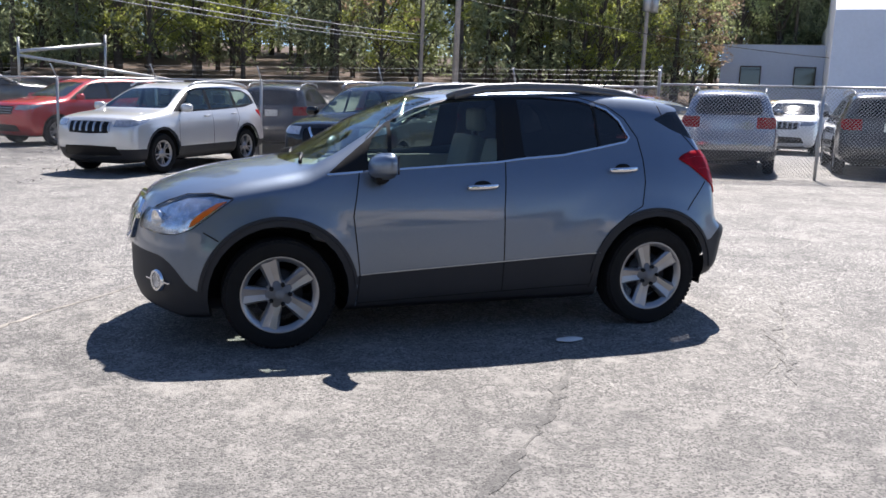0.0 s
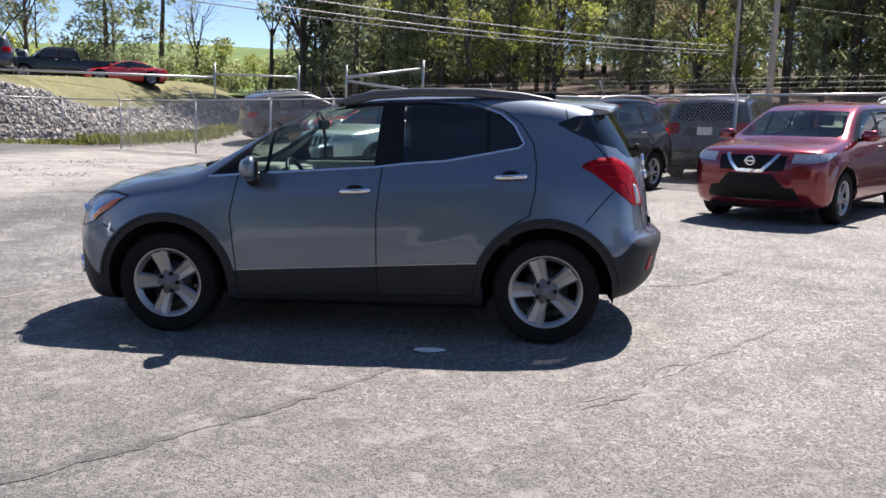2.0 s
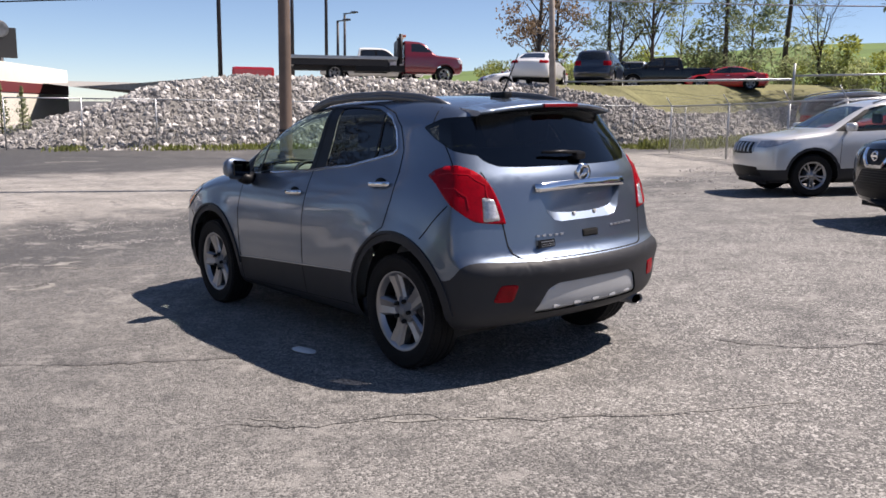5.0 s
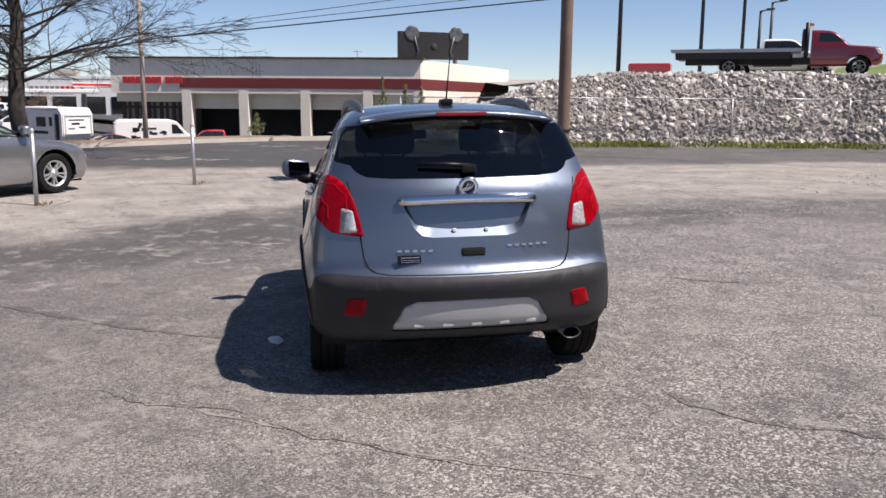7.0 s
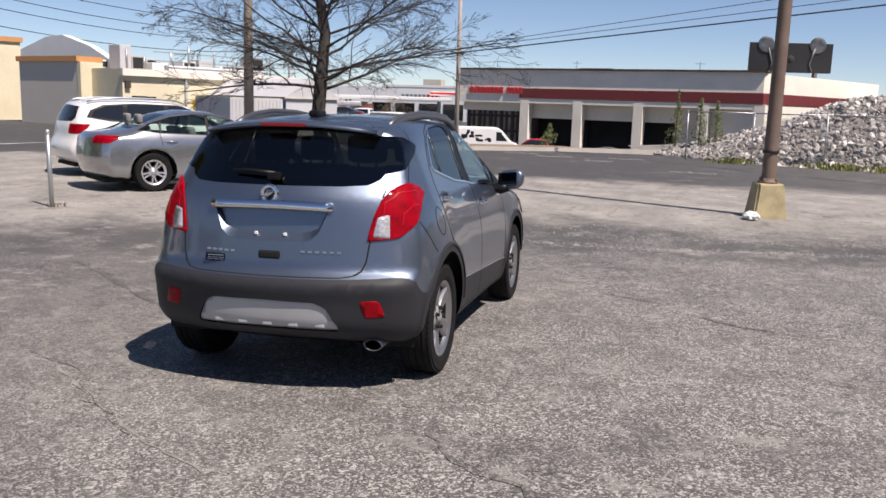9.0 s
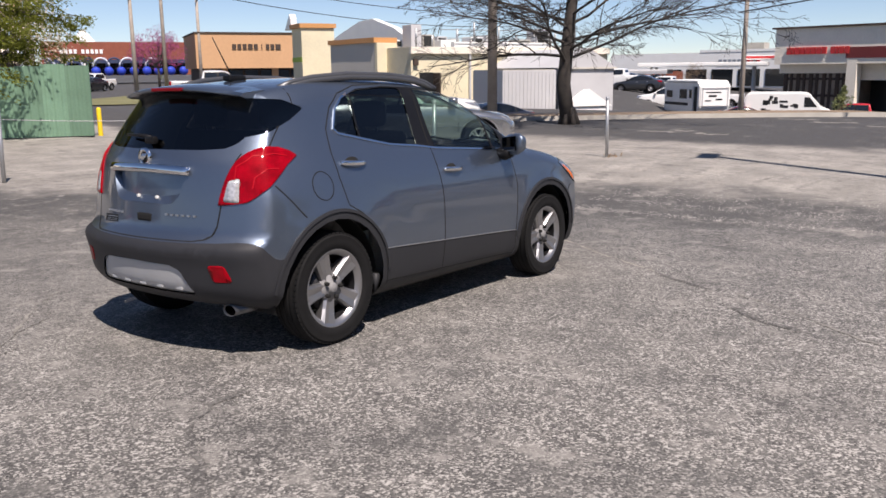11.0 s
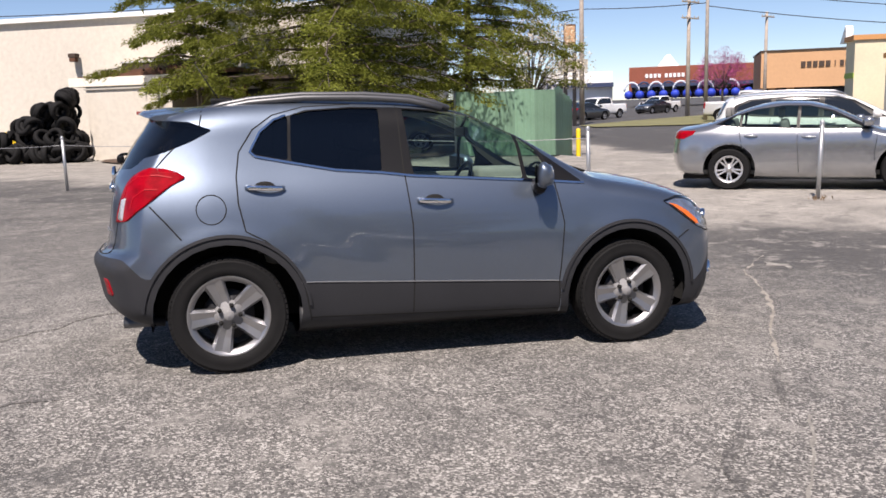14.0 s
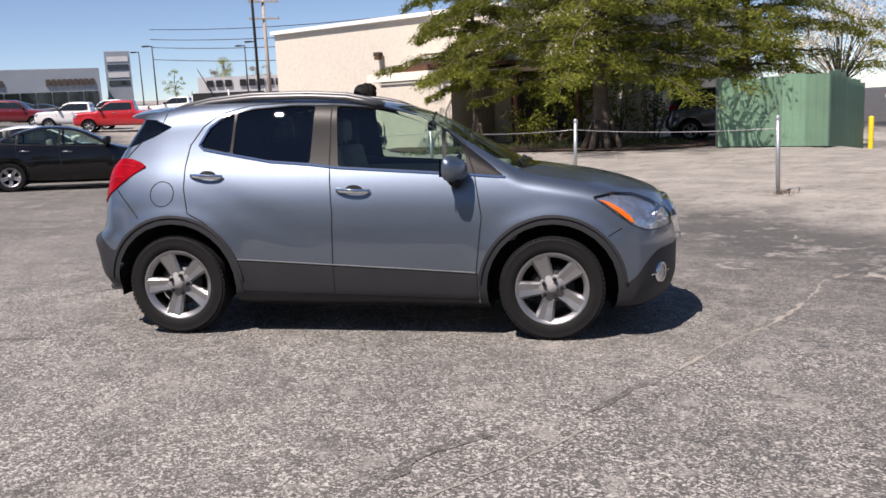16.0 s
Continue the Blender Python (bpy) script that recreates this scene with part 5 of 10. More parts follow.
def embankment():
    bm = bmesh.new()
    rows = []
    for i, (x, y) in enumerate(TOE):
        nx, ny = inward(i)
        h = bank_height(i)
        row = []
        for d, f in ((-0.1, -0.05), (0.6, 0.20), (1.6, 0.6), (2.6, 0.95), (3.2, 1.0), (6.5, 1.0), (20, 1.0), (45, 1.05), (90, 1.6)):
            row.append(bm.verts.new((x + nx * d, y + ny * d, max(ground_at(x, y), 0) + (h if d < 4 or i < 4 else max(h, 2.75)) * f)))
        rows.append(row)
    for a, b in zip(rows, rows[1:]):
        for k in range(8):
            f = bm.faces.new((a[k], b[k], b[k + 1], a[k + 1]))
            f.material_index = 0 if k < 4 else 2 if k == 4 and b[0].co.y > 24.5 else 1
    bmesh.ops.recalc_face_normals(bm, faces=bm.faces)
    ob = link("embankment", bm, [M["bank"], M["gravel_top"], M["turf"]])
    tagged(ob, "bank of broken limestone rubble with a flat gravel top", "embankment", kind="structure")
    rnd = random.Random(5)
    shapes = []
    for k in range(8):
        sb = bmesh.new()
        bmesh.ops.create_icosphere(sb, subdivisions=1, radius=1.0)
        for v in sb.verts:
            v.co *= rnd.uniform(0.62, 1.25)
        me = bpy.data.meshes.new("stone")
        sb.to_mesh(me), sb.free()
        me.materials.append(M["stone"])
        shapes.append(me)
    spots = []
    for i in range(1, len(TOE) - 2):
        (x0, y0), (x1, y1) = TOE[i], TOE[i + 1]
        n0, n1 = inward(i), inward(i + 1)
        L = math.dist(TOE[i], TOE[i + 1])
        dens = 480 if i < 7 else 380 if i < 9 else 150
        for _ in range(int(L * dens)):
            t, d = rnd.random(), rnd.uniform(-0.15, 3.1)
            x, y = x0 + (x1 - x0) * t, y0 + (y1 - y0) * t
            nx, ny = n0[0] + (n1[0] - n0[0]) * t, n0[1] + (n1[1] - n0[1]) * t
            h = bank_height(i) + (bank_height(i + 1) - bank_height(i)) * t
            f = float(np.interp(d, (-0.1, 0.6, 1.6, 2.6, 3.2), (-0.05, 0.20, 0.6, 0.95, 1.0)))
            s = rnd.choice((0.05, 0.055, 0.06, 0.07, 0.08, 0.10, 0.14)) * rnd.uniform(0.8, 1.15)
            spots.append((x + nx * d, y + ny * d, max(ground_at(x, y), 0) + h * f + s * 0.25, s))
    spots.sort(key=lambda q: -q[3])
    near = [q for q in spots if 5 < q[1] < 24][:300]
    keep = set(near)
    for q in near:
        st = new("stone", rnd.choice(shapes))
        st.parent = ob
        st.matrix_basis = Matrix.LocRotScale(q[:3], Euler([rnd.uniform(0, 6.3) for _ in range(3)]), (q[3], q[3] * rnd.uniform(0.7, 1.1), q[3] * rnd.uniform(0.55, 0.9)))
    vs, fs = [], []
    base = []
    for me in shapes:
        base.append((np.array([v.co[:] for v in me.vertices]), [tuple(p.vertices) for p in me.polygons]))
    for q in spots:
        if q in keep:
            continue
        co, po = rnd.choice(base)
        m = np.array(Matrix.LocRotScale(q[:3], Euler([rnd.uniform(0, 6.3) for _ in range(3)]), (q[3], q[3] * rnd.uniform(0.7, 1.1), q[3] * rnd.uniform(0.55, 0.9))))
        o = len(vs)
        vs.extend(map(tuple, co @ m[:3, :3].T + m[:3, 3]))
        fs.extend(tuple(o + k for k in p) for p in po)
    me = bpy.data.meshes.new("rubble")
    me.from_pydata(vs, [], fs)
    me.materials.append(M["stone"])
    rb = new("rubble", me)
    rb.parent = ob
    tagged(rb, "pale broken limestone rubble", kind="stuff")


embankment()


# ---- chain-link fences ----
def chain_fence(name, pts, height, label, arms=True, barbs=True, mesh=0.075, wire=0.0035, spacing=3.0, base=ground_at, post_r=0.032, rail=True):
    fence = root(name, Matrix(), label, "fence")
    posts = []
    for p, q in zip(pts, pts[1:]):
        n = max(1, round(math.dist(p, q) / spacing))
        posts += [(p[0] + (q[0] - p[0]) * k / n, p[1] + (q[1] - p[1]) * k / n) for k in range(n)]
    posts.append(pts[-1])
    for i, (x, y) in enumerate(posts):
        z = base(x, y)
        pb = bmesh.new()
        tube(pb, [(x, y, z - 0.05), (x, y, z + height + 0.03)], post_r, post_r, 8)
        po = part("post", pb, M["galv"], fence)
        if arms:
            a, b = posts[max(i - 1, 0)], posts[min(i + 1, len(posts) - 1)]
            d = math.dist(a, b)
            nx, ny = (b[1] - a[1]) / d, -(b[0] - a[0]) / d
            ab = bmesh.new()
            tube(ab, [(x, y, z + height), (x + nx * 0.22, y + ny * 0.22, z + height + 0.32)], 0.018, 0.014, 6)
            part("barb_arm", ab, M["galv"], po)
    if rail:
        for p, q in zip(posts, posts[1:]):
            rb = bmesh.new()
            tube(rb, [(*p, base(*p) + height), (*q, base(*q) + height)], 0.022, 0.022, 6)
            part("top_rail", rb, M["galv"], fence)
    vs, fs = [], []

    def bar(a, b, r):
        a, b = np.array(a), np.array(b)
        d = b - a
        s = np.cross(d, (0, 0, 1.0)) if abs(d[2]) < 0.9 * np.linalg.norm(d) else np.cross(d, (1.0, 0, 0))
        s = s / np.linalg.norm(s) * r
        u = np.cross(d, s)
        u = u / np.linalg.norm(u) * r
        o = len(vs)
        for e in (a, b):
            for k in (s, -0.5 * s + 0.87 * u, -0.5 * s - 0.87 * u):
                vs.append(tuple(e + k))
        fs.extend(((o, o + 1, o + 4, o + 3), (o + 1, o + 2, o + 5, o + 4), (o + 2, o, o + 3, o + 5)))

    for p, q in zip(posts, posts[1:]):
        L = math.dist(p, q)
        z0, z1 = base(*p), base(*q)
        n = int((L + height) / mesh)
        for k in range(n):
            for sg in (1, -1):
                a0 = k * mesh - height if sg > 0 else k * mesh
                s0, t0 = a0, 0.0
                s1, t1 = a0 + sg * height, height
                # clip to the bay
                lo, hi = 0.0, 1.0
                d = s1 - s0
                ta, tb = (0 - s0) / d, (L - s0) / d
                lo, hi = max(lo, min(ta, tb)), min(hi, max(ta, tb))
                if hi - lo < 0.02:
                    continue
                e = []
                for tt in (lo, hi):
                    s = (s0 + d * tt) / L
                    e.append((p[0] + (q[0] - p[0]) * s, p[1] + (q[1] - p[1]) * s, z0 + (z1 - z0) * s + 0.03 + (height - 0.03) * tt))
                bar(e[0], e[1], wire)
        if barbs:
            for k in (0.12, 0.22, 0.31):
                bar((*p, z0 + height + k), (*q, z1 + height + k), 0.0026)
    me = bpy.data.meshes.new("wire_mesh")
    me.from_pydata(vs, [], fs)
    me.materials.append(M["wire_dull"])
    wm = new("wire_mesh", me)
    wm.parent = fence
    return fence


chain_fence("chain_link_fence", [(-13.9, 22.7), (-10.2, 20.6), (-6.9, 18.3), (-2.3, 15.2), (0.0, 14.0), (2.45, 12.4), (4.75, 10.35), (7.1, 8.75)], 1.74, "galvanised chain-link fence with barbed wire arms round a vehicle lot")
chain_fence("chain_link_fence", [(7.1, 8.75), (10.07, 7.66), (17.5, 4.9)], 1.80, "galvanised chain-link fence with a bright top rail", arms=False, barbs=False)
chain_fence("chain_link_fence", [(-26.2, 2.9), (-24.2, 7.3), (-23.75, 11), (-23.3, 15), (-22.4, 19.2), (-20.3, 22.4), (-17.6, 25.2), (-14.2, 24.0)], 1.75, "thin weathered chain-link fence along a rubble bank", arms=False, barbs=False, mesh=0.10, wire=0.0022, post_r=0.025)
# tall gate posts and the cantilever gate behind the fence
tall = root("gate_post", pose(7.12, 8.78, 0), "tall galvanised gate post standing at the fence", "post")
pb = bmesh.new()
tube(pb, [(0, 0, 0.1), (0, 0, 2.5)], 0.032, 0.032, 10)
part("post", pb, M["galv"], tall)
part("cap", boxm(-0.036, 0.036, -0.036, 0.036, 2.5, 2.53, bevel=0.01), M["galv"], tall)
gate = root("cantilever_gate", Matrix(), "galvanised sliding gate frame with a slanting brace behind the fence", "gate")
for a, b, r in (((-7.7, 31.3, 2.0), (-7.7, 31.3, 3.7), 0.05), ((-4.8, 35.1, 2.2), (-4.8, 35.1, 4.25), 0.06), ((-7.7, 31.3, 3.15), (-4.8, 35.1, 3.85), 0.07), ((-7.7, 31.3, 3.0), (-1.5, 33.5, 2.35), 0.06), ((-13.5, 30.5, 2.0), (-13.5, 30.5, 3.6), 0.05), ((-9.8, 31.0, 2.0), (-9.8, 31.0, 3.6), 0.05), ((-13.5, 30.5, 3.1), (-9.8, 31.0, 3.1), 0.04), ((-26, 28.0, 2.95), (-13.5, 30.5, 2.95), 0.05)):
    gb = bmesh.new()
    tube(gb, [a, b], r, r, 8)
    part("gate_bar", gb, M["galv"], gate)

# ---- poles ----


def light_pole():
    x, y = -8.62, 3.83
    z = ground_at(x, y)
    ob = root("lot_light_pole", pose(x, y, z, 0, 0, 12), "rust-brown steel light pole on a worn yellow concrete footing", "light pole")
    b = bmesh.new()
    vs = []
    for w, h in ((0.275, -0.06), (0.27, 0.03), (0.21, 0.53), (0.195, 0.555)):
        vs.append([b.verts.new((sx * w, sy * w, h)) for sx, sy in ((-1, -1), (1, -1), (1, 1), (-1, 1))])
    for p, q in zip(vs, vs[1:]):
        for k in range(4):
            b.faces.new((p[k], p[(k + 1) % 4], q[(k + 1) % 4], q[k]))
    b.faces.new(vs[-1])
    bmesh.ops.bevel(b, geom=[e for e in b.edges if abs(e.verts[0].co.z - e.verts[1].co.z) > 0.2], offset=0.035, segments=2, affect="EDGES")
    part("footing", b, M["concrete_yellow"], ob, "chipped yellow concrete footing")
    pb = bmesh.new()
    tube(pb, [(0, 0, 0.55), (0, 0, 0.62), (0, 0, 4), (0, 0, 9.5)], 0.125, 0.095, 20)
    part("shaft", pb, M["rust_pole"], ob, "", False)
    fb = bmesh.new()
    lathe(fb, [(0.0001, 0.56), (0.165, 0.56), (0.165, 0.585), (0.13, 0.59), (0.128, 0.66)], 20, "z")
    part("base_flange", fb, M["rust_pole"], ob)
    cb = bmesh.new()
    lathe(cb, [(0.128, 1.05), (0.134, 1.06), (0.134, 1.09), (0.128, 1.10)], 20, "z")
    part("clamp_band", cb, M["dark_pole"], ob)
    for k in range(4):
        a = math.pi / 4 + k * math.pi / 2
        nb = bmesh.new()
        tube(nb, [(0.145 * math.cos(a), 0.145 * math.sin(a), 0.56), (0.145 * math.cos(a), 0.145 * math.sin(a), 0.64)], 0.016, 0.016, 6)
        part("bolt", nb, M["rust_pole"], ob)
    part("lamp_head", boxm(-0.5, 0.5, -0.18, 0.18, 9.5, 9.65, bevel=0.03), M["dark_pole"], ob)
    # crumpled white rag at the foot
    rg = bmesh.new()
    bmesh.ops.create_icosphere(rg, subdivisions=3, radius=1)
    for v in rg.verts:
        v.co *= 1 + 0.35 * noise.noise(v.co * 2.4)
        v.co = Vector((v.co.x * 0.20, v.co.y * 0.13, max(-0.02, v.co.z * 0.075 + 0.04)))
    r = link("white_rag", rg, M["plastic_white"], None)
    px, py = x + 0.46, y - 0.26
    r.location = (px, py, ground_at(px, py) + 0.01)
    tagged(r, "crumpled white plastic sheet lying at the pole footing", "litter")


light_pole()

POSTS = [(-10.4, -2.93), (-7.42, -4.93), (-4.56, -6.82), (-1.62, -8.95), (1.25, -11.08), (4.4, -13.8), (7.6, -16.6)]
for i, (x, y) in enumerate(POSTS):
    z = ground_at(x, y)
    lean = (2.0, -1.2, 1.0, -1.5, 0.6, 0, 0)[i]
    po = root("bollard_post", pose(x, y, z, 0, lean, 0), "galvanised steel post set in the asphalt edge", "post", "posts along the lot edge")
    pb = bmesh.new()
    tube(pb, [(0, 0, -0.1), (0, 0, 1.14)], 0.033, 0.033, 12)
    part("post", pb, M["galv"], po)
    kb = bmesh.new()
    lathe(kb, [(0.036, 1.10), (0.036, 1.15), (0.02, 1.17), (0.0001, 1.175)], 12, "z")
    part("cap", kb, M["galv"], po)
for (a, b) in zip(POSTS[2:], POSTS[3:]):
    cb = bmesh.new()
    za, zb = ground_at(*a) + 0.98, ground_at(*b) + 0.98
    tube(cb, [(a[0] + (b[0] - a[0]) * k / 8, a[1] + (b[1] - a[1]) * k / 8, za + (zb - za) * k / 8 - 0.05 * (1 - (2 * k / 8 - 1) ** 2)) for k in range(9)], 0.006, 0.006, 5)
    tagged(link("steel_cable", cb, M["wire_light"]), "slack steel cable strung between two posts", "cable", "cables along the lot edge")


def utility_pole(x, y, h, label, arms=1, r=0.15, material="wood_pole", cans=0, name="utility_pole", lean=0):
    z = ground_at(x, y)
    ob = root(name, pose(x, y, z, 0, lean, 25), label, "pole")
    b = bmesh.new()
    tube(b, [(0, 0, -0.3), (0, 0, h * 0.5), (0, 0, h)], r, r * 0.62, 12)
    part("shaft", b, M[material], ob)
    for k in range(arms):
        zz = h - 0.5 - 1.3 * k
        part("crossarm", boxm(-1.2, 1.2, 0.09, 0.20, zz - 0.06, zz + 0.06, bevel=0.01), M[material], ob)
        for sx in (-1.1, -0.55, 0.55, 1.1):
            ib = bmesh.new()
            lathe(ib, [(0.02, zz + 0.06), (0.05, zz + 0.10), (0.035, zz + 0.16), (0.05, zz + 0.2), (0.0001, zz + 0.22)], 8, "z", (sx, 0.145, 0))
            part("insulator", ib, M["concrete"], ob)
    for k in range(cans):
        cb = bmesh.new()
        lathe(cb, [(0.0001, 0), (0.22, 0), (0.22, 0.75), (0.14, 0.85), (0.0001, 0.87)], 14, "z", (-0.35 + 0.7 * k, -0.2, h - 3.3))
        part("transformer", cb, M["galv"], ob)
    return ob


def flagpole(x, y, z, h, r, material, label, name="light_pole", arm=0.0):
    ob = root(name, pose(x, y, z), label, "pole")
    b = bmesh.new()
    tube(b, [(0, 0, -0.2), (0, 0, h)], r, r * 0.7, 10)
    part("shaft", b, M[material], ob)
    if arm:
        ab = bmesh.new()
        box(ab, 0, arm, -0.06, 0.06, h - 0.08, h, 0.02)
        box(ab, arm - 0.1, arm + 0.55, -0.16, 0.16, h - 0.10, h + 0.04, 0.03)
        part("lamp_head", ab, M[material], ob)
    return ob


utility_pole(-17.7, -10.35, 11, "grey weathered wooden utility pole beside a bare tree", 0, 0.16)
utility_pole(-35.5, -8.1, 10, "tall slim wooden pole by the road kerb", 0, 0.13)
utility_pole(11.2, 34.0, 12, "pale wooden utility pole in front of the woods", 1, 0.16, cans=0)
utility_pole(9.9, 35.6, 10, "slim wooden pole with grey transformers before the woods", 1, 0.10, cans=2)
utility_pole(22.7, 36.0, 8.5, "dark utility pole with transformer cans at the wood edge", 1, 0.13, cans=2)
utility_pole(-17.45, 20.2, 9, "leaning grey-green wooden pole on the rubble bank", 0, 0.14, lean=-2.5)
utility_pole(-37.3, -58.1, 9.8, "tall double-arm wooden utility pole by the road", 2, 0.20)
utility_pole(-30.5, -44.6, 12.5, "slim wooden pole carrying roadside cables", 0, 0.14)
utility_pole(-54.0, -71.0, 9.9, "far utility pole with a crossarm", 1, 0.22)
utility_pole(-22.3, -46.2, 12, "wooden pole beside a roadside sign", 1, 0.18, cans=1)
utility_pole(21.5, -60.0, 9.5, "wooden utility pole with two crossarms far off", 2, 0.18)
flagpole(18.9, -50.3, ground_at(18.9, -50.3), 14, 0.11, "dark_pole", "very tall slim grey flag pole")
for x, y, h, arm in ((-38.5, 16.3, 9, 0), (-43.1, 23.3, 9, 0), (-46.4, 27.8, 10, 0), (-54.2, 34.3, 6.3, 1.2), (-50, 31, 5.2, 1.0)):
    flagpole(x, y, 2.7, h, 0.13, "dark_pole", "dark steel lot light pole on the raised lot", arm=arm)
for x, y in ((37, -72), (30, -78), (45, -85), (26, -70)):
    fp = flagpole(x, y, ground_at(x, y), 6.5, 0.08, "dark_pole", "twin-head lot light on a slim pole", arm=0.4)

# ---- buildings ----
M["cream_block"] = mat("cream_split_block", (0.60, 0.555, 0.48), 0.95, var=0.10, scale=6.5, fine=0.10, placed=True)
M["cream_wall"] = mat("cream_stucco", (0.80, 0.745, 0.64), 0.9, var=0.08, scale=0.6, fine=0.06)
M["dark_red_band"] = mat("dark_red_band", (0.16, 0.025, 0.025), 0.7, var=0.1, scale=0.5)
M["red_sign"] = mat("red_sign_bars", (0.50, 0.03, 0.03), 0.5)
# near-black tone that stands in for the shade inside openings
M["shade_void"] = mat("unlit_interior_tone", (0.035, 0.035, 0.037), 0.9, var=0.3, scale=0.4)
M["tan_wall"] = mat("orange_tan_stucco", (0.56, 0.33, 0.18), 0.9, var=0.06, scale=0.3, fine=0.05)
M["brown_dark"] = mat("dark_brown_trim", (0.06, 0.04, 0.03), 0.8)
M["yellow_wall"] = mat("pale_yellow_stucco", (0.70, 0.63, 0.45), 0.9, var=0.12, scale=0.5, fine=0.05)
M["grey_wall"] = mat("warm_grey_stucco", (0.56, 0.53, 0.47), 0.9, var=0.06, scale=0.5)
M["orange_cap"] = mat("orange_coping", (0.55, 0.27, 0.10), 0.7, var=0.05)
# pale patchy base colour paints the bright reflections in the panes
M["shop_glass"] = mat("reflection_toned_glazing", (0.30, 0.25, 0.20), 0.12, var=0.5, scale=0.7)
M["green_line"] = mat("lime_stripe", (0.32, 0.45, 0.06), 0.7)
M["slate_metal"] = mat("slate_grey_metal", (0.22, 0.25, 0.29), 0.5, var=0.1, scale=0.5)
# plain grey metal; on the storage sheds the grey stands in for shade
M["grey_metal"] = mat("grey_and_shaded_metal", (0.50, 0.50, 0.51), 0.55, var=0.08, scale=0.8)
M["white_metal"] = mat("white_sheet_metal", (0.82, 0.82, 0.80), 0.55, var=0.05, scale=0.8)
M["pale_grey_metal"] = mat("pale_blue_grey_siding", (0.60, 0.64, 0.72), 0.6, var=0.06, scale=0.4, fine=0.04)
M["brick_wall"] = mat("red_brick", (0.25, 0.075, 0.045), 0.9, var=0.15, scale=0.6, fine=0.2)
M["blue"] = mat("bright_blue_plastic", (0.02, 0.05, 0.42), 0.4)
M["awning"] = mat("dark_blue_awning", (0.03, 0.045, 0.10), 0.8)
M["green_metal"] = mat("faded_green_sheet", (0.13, 0.235, 0.16), 0.6, var=0.22, scale=1.3, fine=0.08, per_object=0.14)
M["rust"] = mat("rusty_iron", (0.10, 0.045, 0.025), 0.9, var=0.35, scale=4, fine=0.3, bump=0.01)
M["yellow_paint"] = mat("safety_yellow", (0.78, 0.55, 0.02), 0.55, var=0.1, scale=4)
M["mesh_dark"] = mat("dark_privacy_mesh", (0.02, 0.022, 0.022), 0.85, var=0.25, scale=3)
M["dark_satin"] = mat("dark_chrome_print", (0.10, 0.105, 0.115), 0.4, 0.3, var=0.6, scale=3)
M["board"] = mat("billboard_black", (0.012, 0.012, 0.013), 0.5)
M["pier_block"] = mat("weathered_block", (0.33, 0.27, 0.20), 0.9, var=0.25, scale=3, fine=0.2, bump=0.01, per_object=0.15)


def blocks(parent, a, b, z0, z1, w, h, material, name="block", seed=3, take=None, depth=0.05):
    """Courses of rough blocks standing proud of a wall from a to b; the nearest 300 are pieces of their own."""
    rnd = random.Random(seed)
    L = math.dist(a, b)
    ux, uy = (b[0] - a[0]) / L, (b[1] - a[1]) / L
    nx, ny = uy, -ux
    me = []

    def rough_face(x0, x1, z0_, z1_):
        """A split face: back corners, and a front of four by two uneven fields."""
        n, k = 4, 2
        vs = [(x0, 0, z0_), (x1, 0, z0_), (x1, 0, z1_), (x0, 0, z1_)]
        for j in range(k + 1):
            for i in range(n + 1):
                rim = i in (0, n) or j in (0, k)
                vs.append((x0 + (x1 - x0) * i / n, depth + rnd.uniform(-0.012, 0.0) if rim else depth + rnd.uniform(-0.008, 0.040), z0_ + (z1_ - z0_) * j / k))
        q = lambda i, j: 4 + j * (n + 1) + i
        fs = [(q(i, j), q(i, j + 1), q(i + 1, j + 1), q(i + 1, j)) for j in range(k) for i in range(n)]
        fs += [(0, *[q(i, 0) for i in range(n + 1)], 1), (2, *[q(i, k) for i in range(n, -1, -1)], 3), (1, *[q(n, j) for j in range(k + 1)], 2), (3, *[q(0, j) for j in range(k, -1, -1)], 0)]
        return vs, fs

    for k in range(7):
        m = bpy.data.meshes.new(name)
        vs, fs = rough_face(0.004, w - 0.004, 0.004, h - 0.004)
        m.from_pydata(vs, [], fs)
        m.materials.append(material)
        me.append(m)
    cells = []
    for r in range(int((z1 - z0) / h)):
        s = -(w / 2) * (r % 2)
        while s < L:
            s0, s1 = max(0, s), min(L, s + w)
            if s1 - s0 > 0.08:
                cells.append((s0, s1 - s0, z0 + r * h))
            s += w
    solo = [c for c in cells if c[1] > w * 0.95 and (take is None or take[0] < c[0] < take[1]) and c[2] > (take[2] if take else -9)][:300]
    ss = set(solo)
    for s, ww, z in solo:
        o = new(name, rnd.choice(me))
        o.parent = parent
        o.matrix_basis = Matrix(((ux, nx, 0, a[0] + ux * s), (uy, ny, 0, a[1] + uy * s), (0, 0, 1, z), (0, 0, 0, 1)))
    vs, fs = [], []
    for c in cells:
        if c in ss:
            continue
        s, ww, z = c
        o = len(vs)
        v1, f1 = rough_face(s + 0.004, s + ww - 0.004, z + 0.004, z + h - 0.004)
        vs.extend((a[0] + ux * q[0] + nx * q[1], a[1] + uy * q[0] + ny * q[1], q[2]) for q in v1)
        fs.extend(tuple(o + i for i in f) for f in f1)
    m = bpy.data.meshes.new("block_facing")
    m.from_pydata(vs, [], fs)
    m.materials.append(material)
    o = new("block_facing", m)
    o.parent = parent
    tagged(o, "cream split-face block courses", kind="stuff")


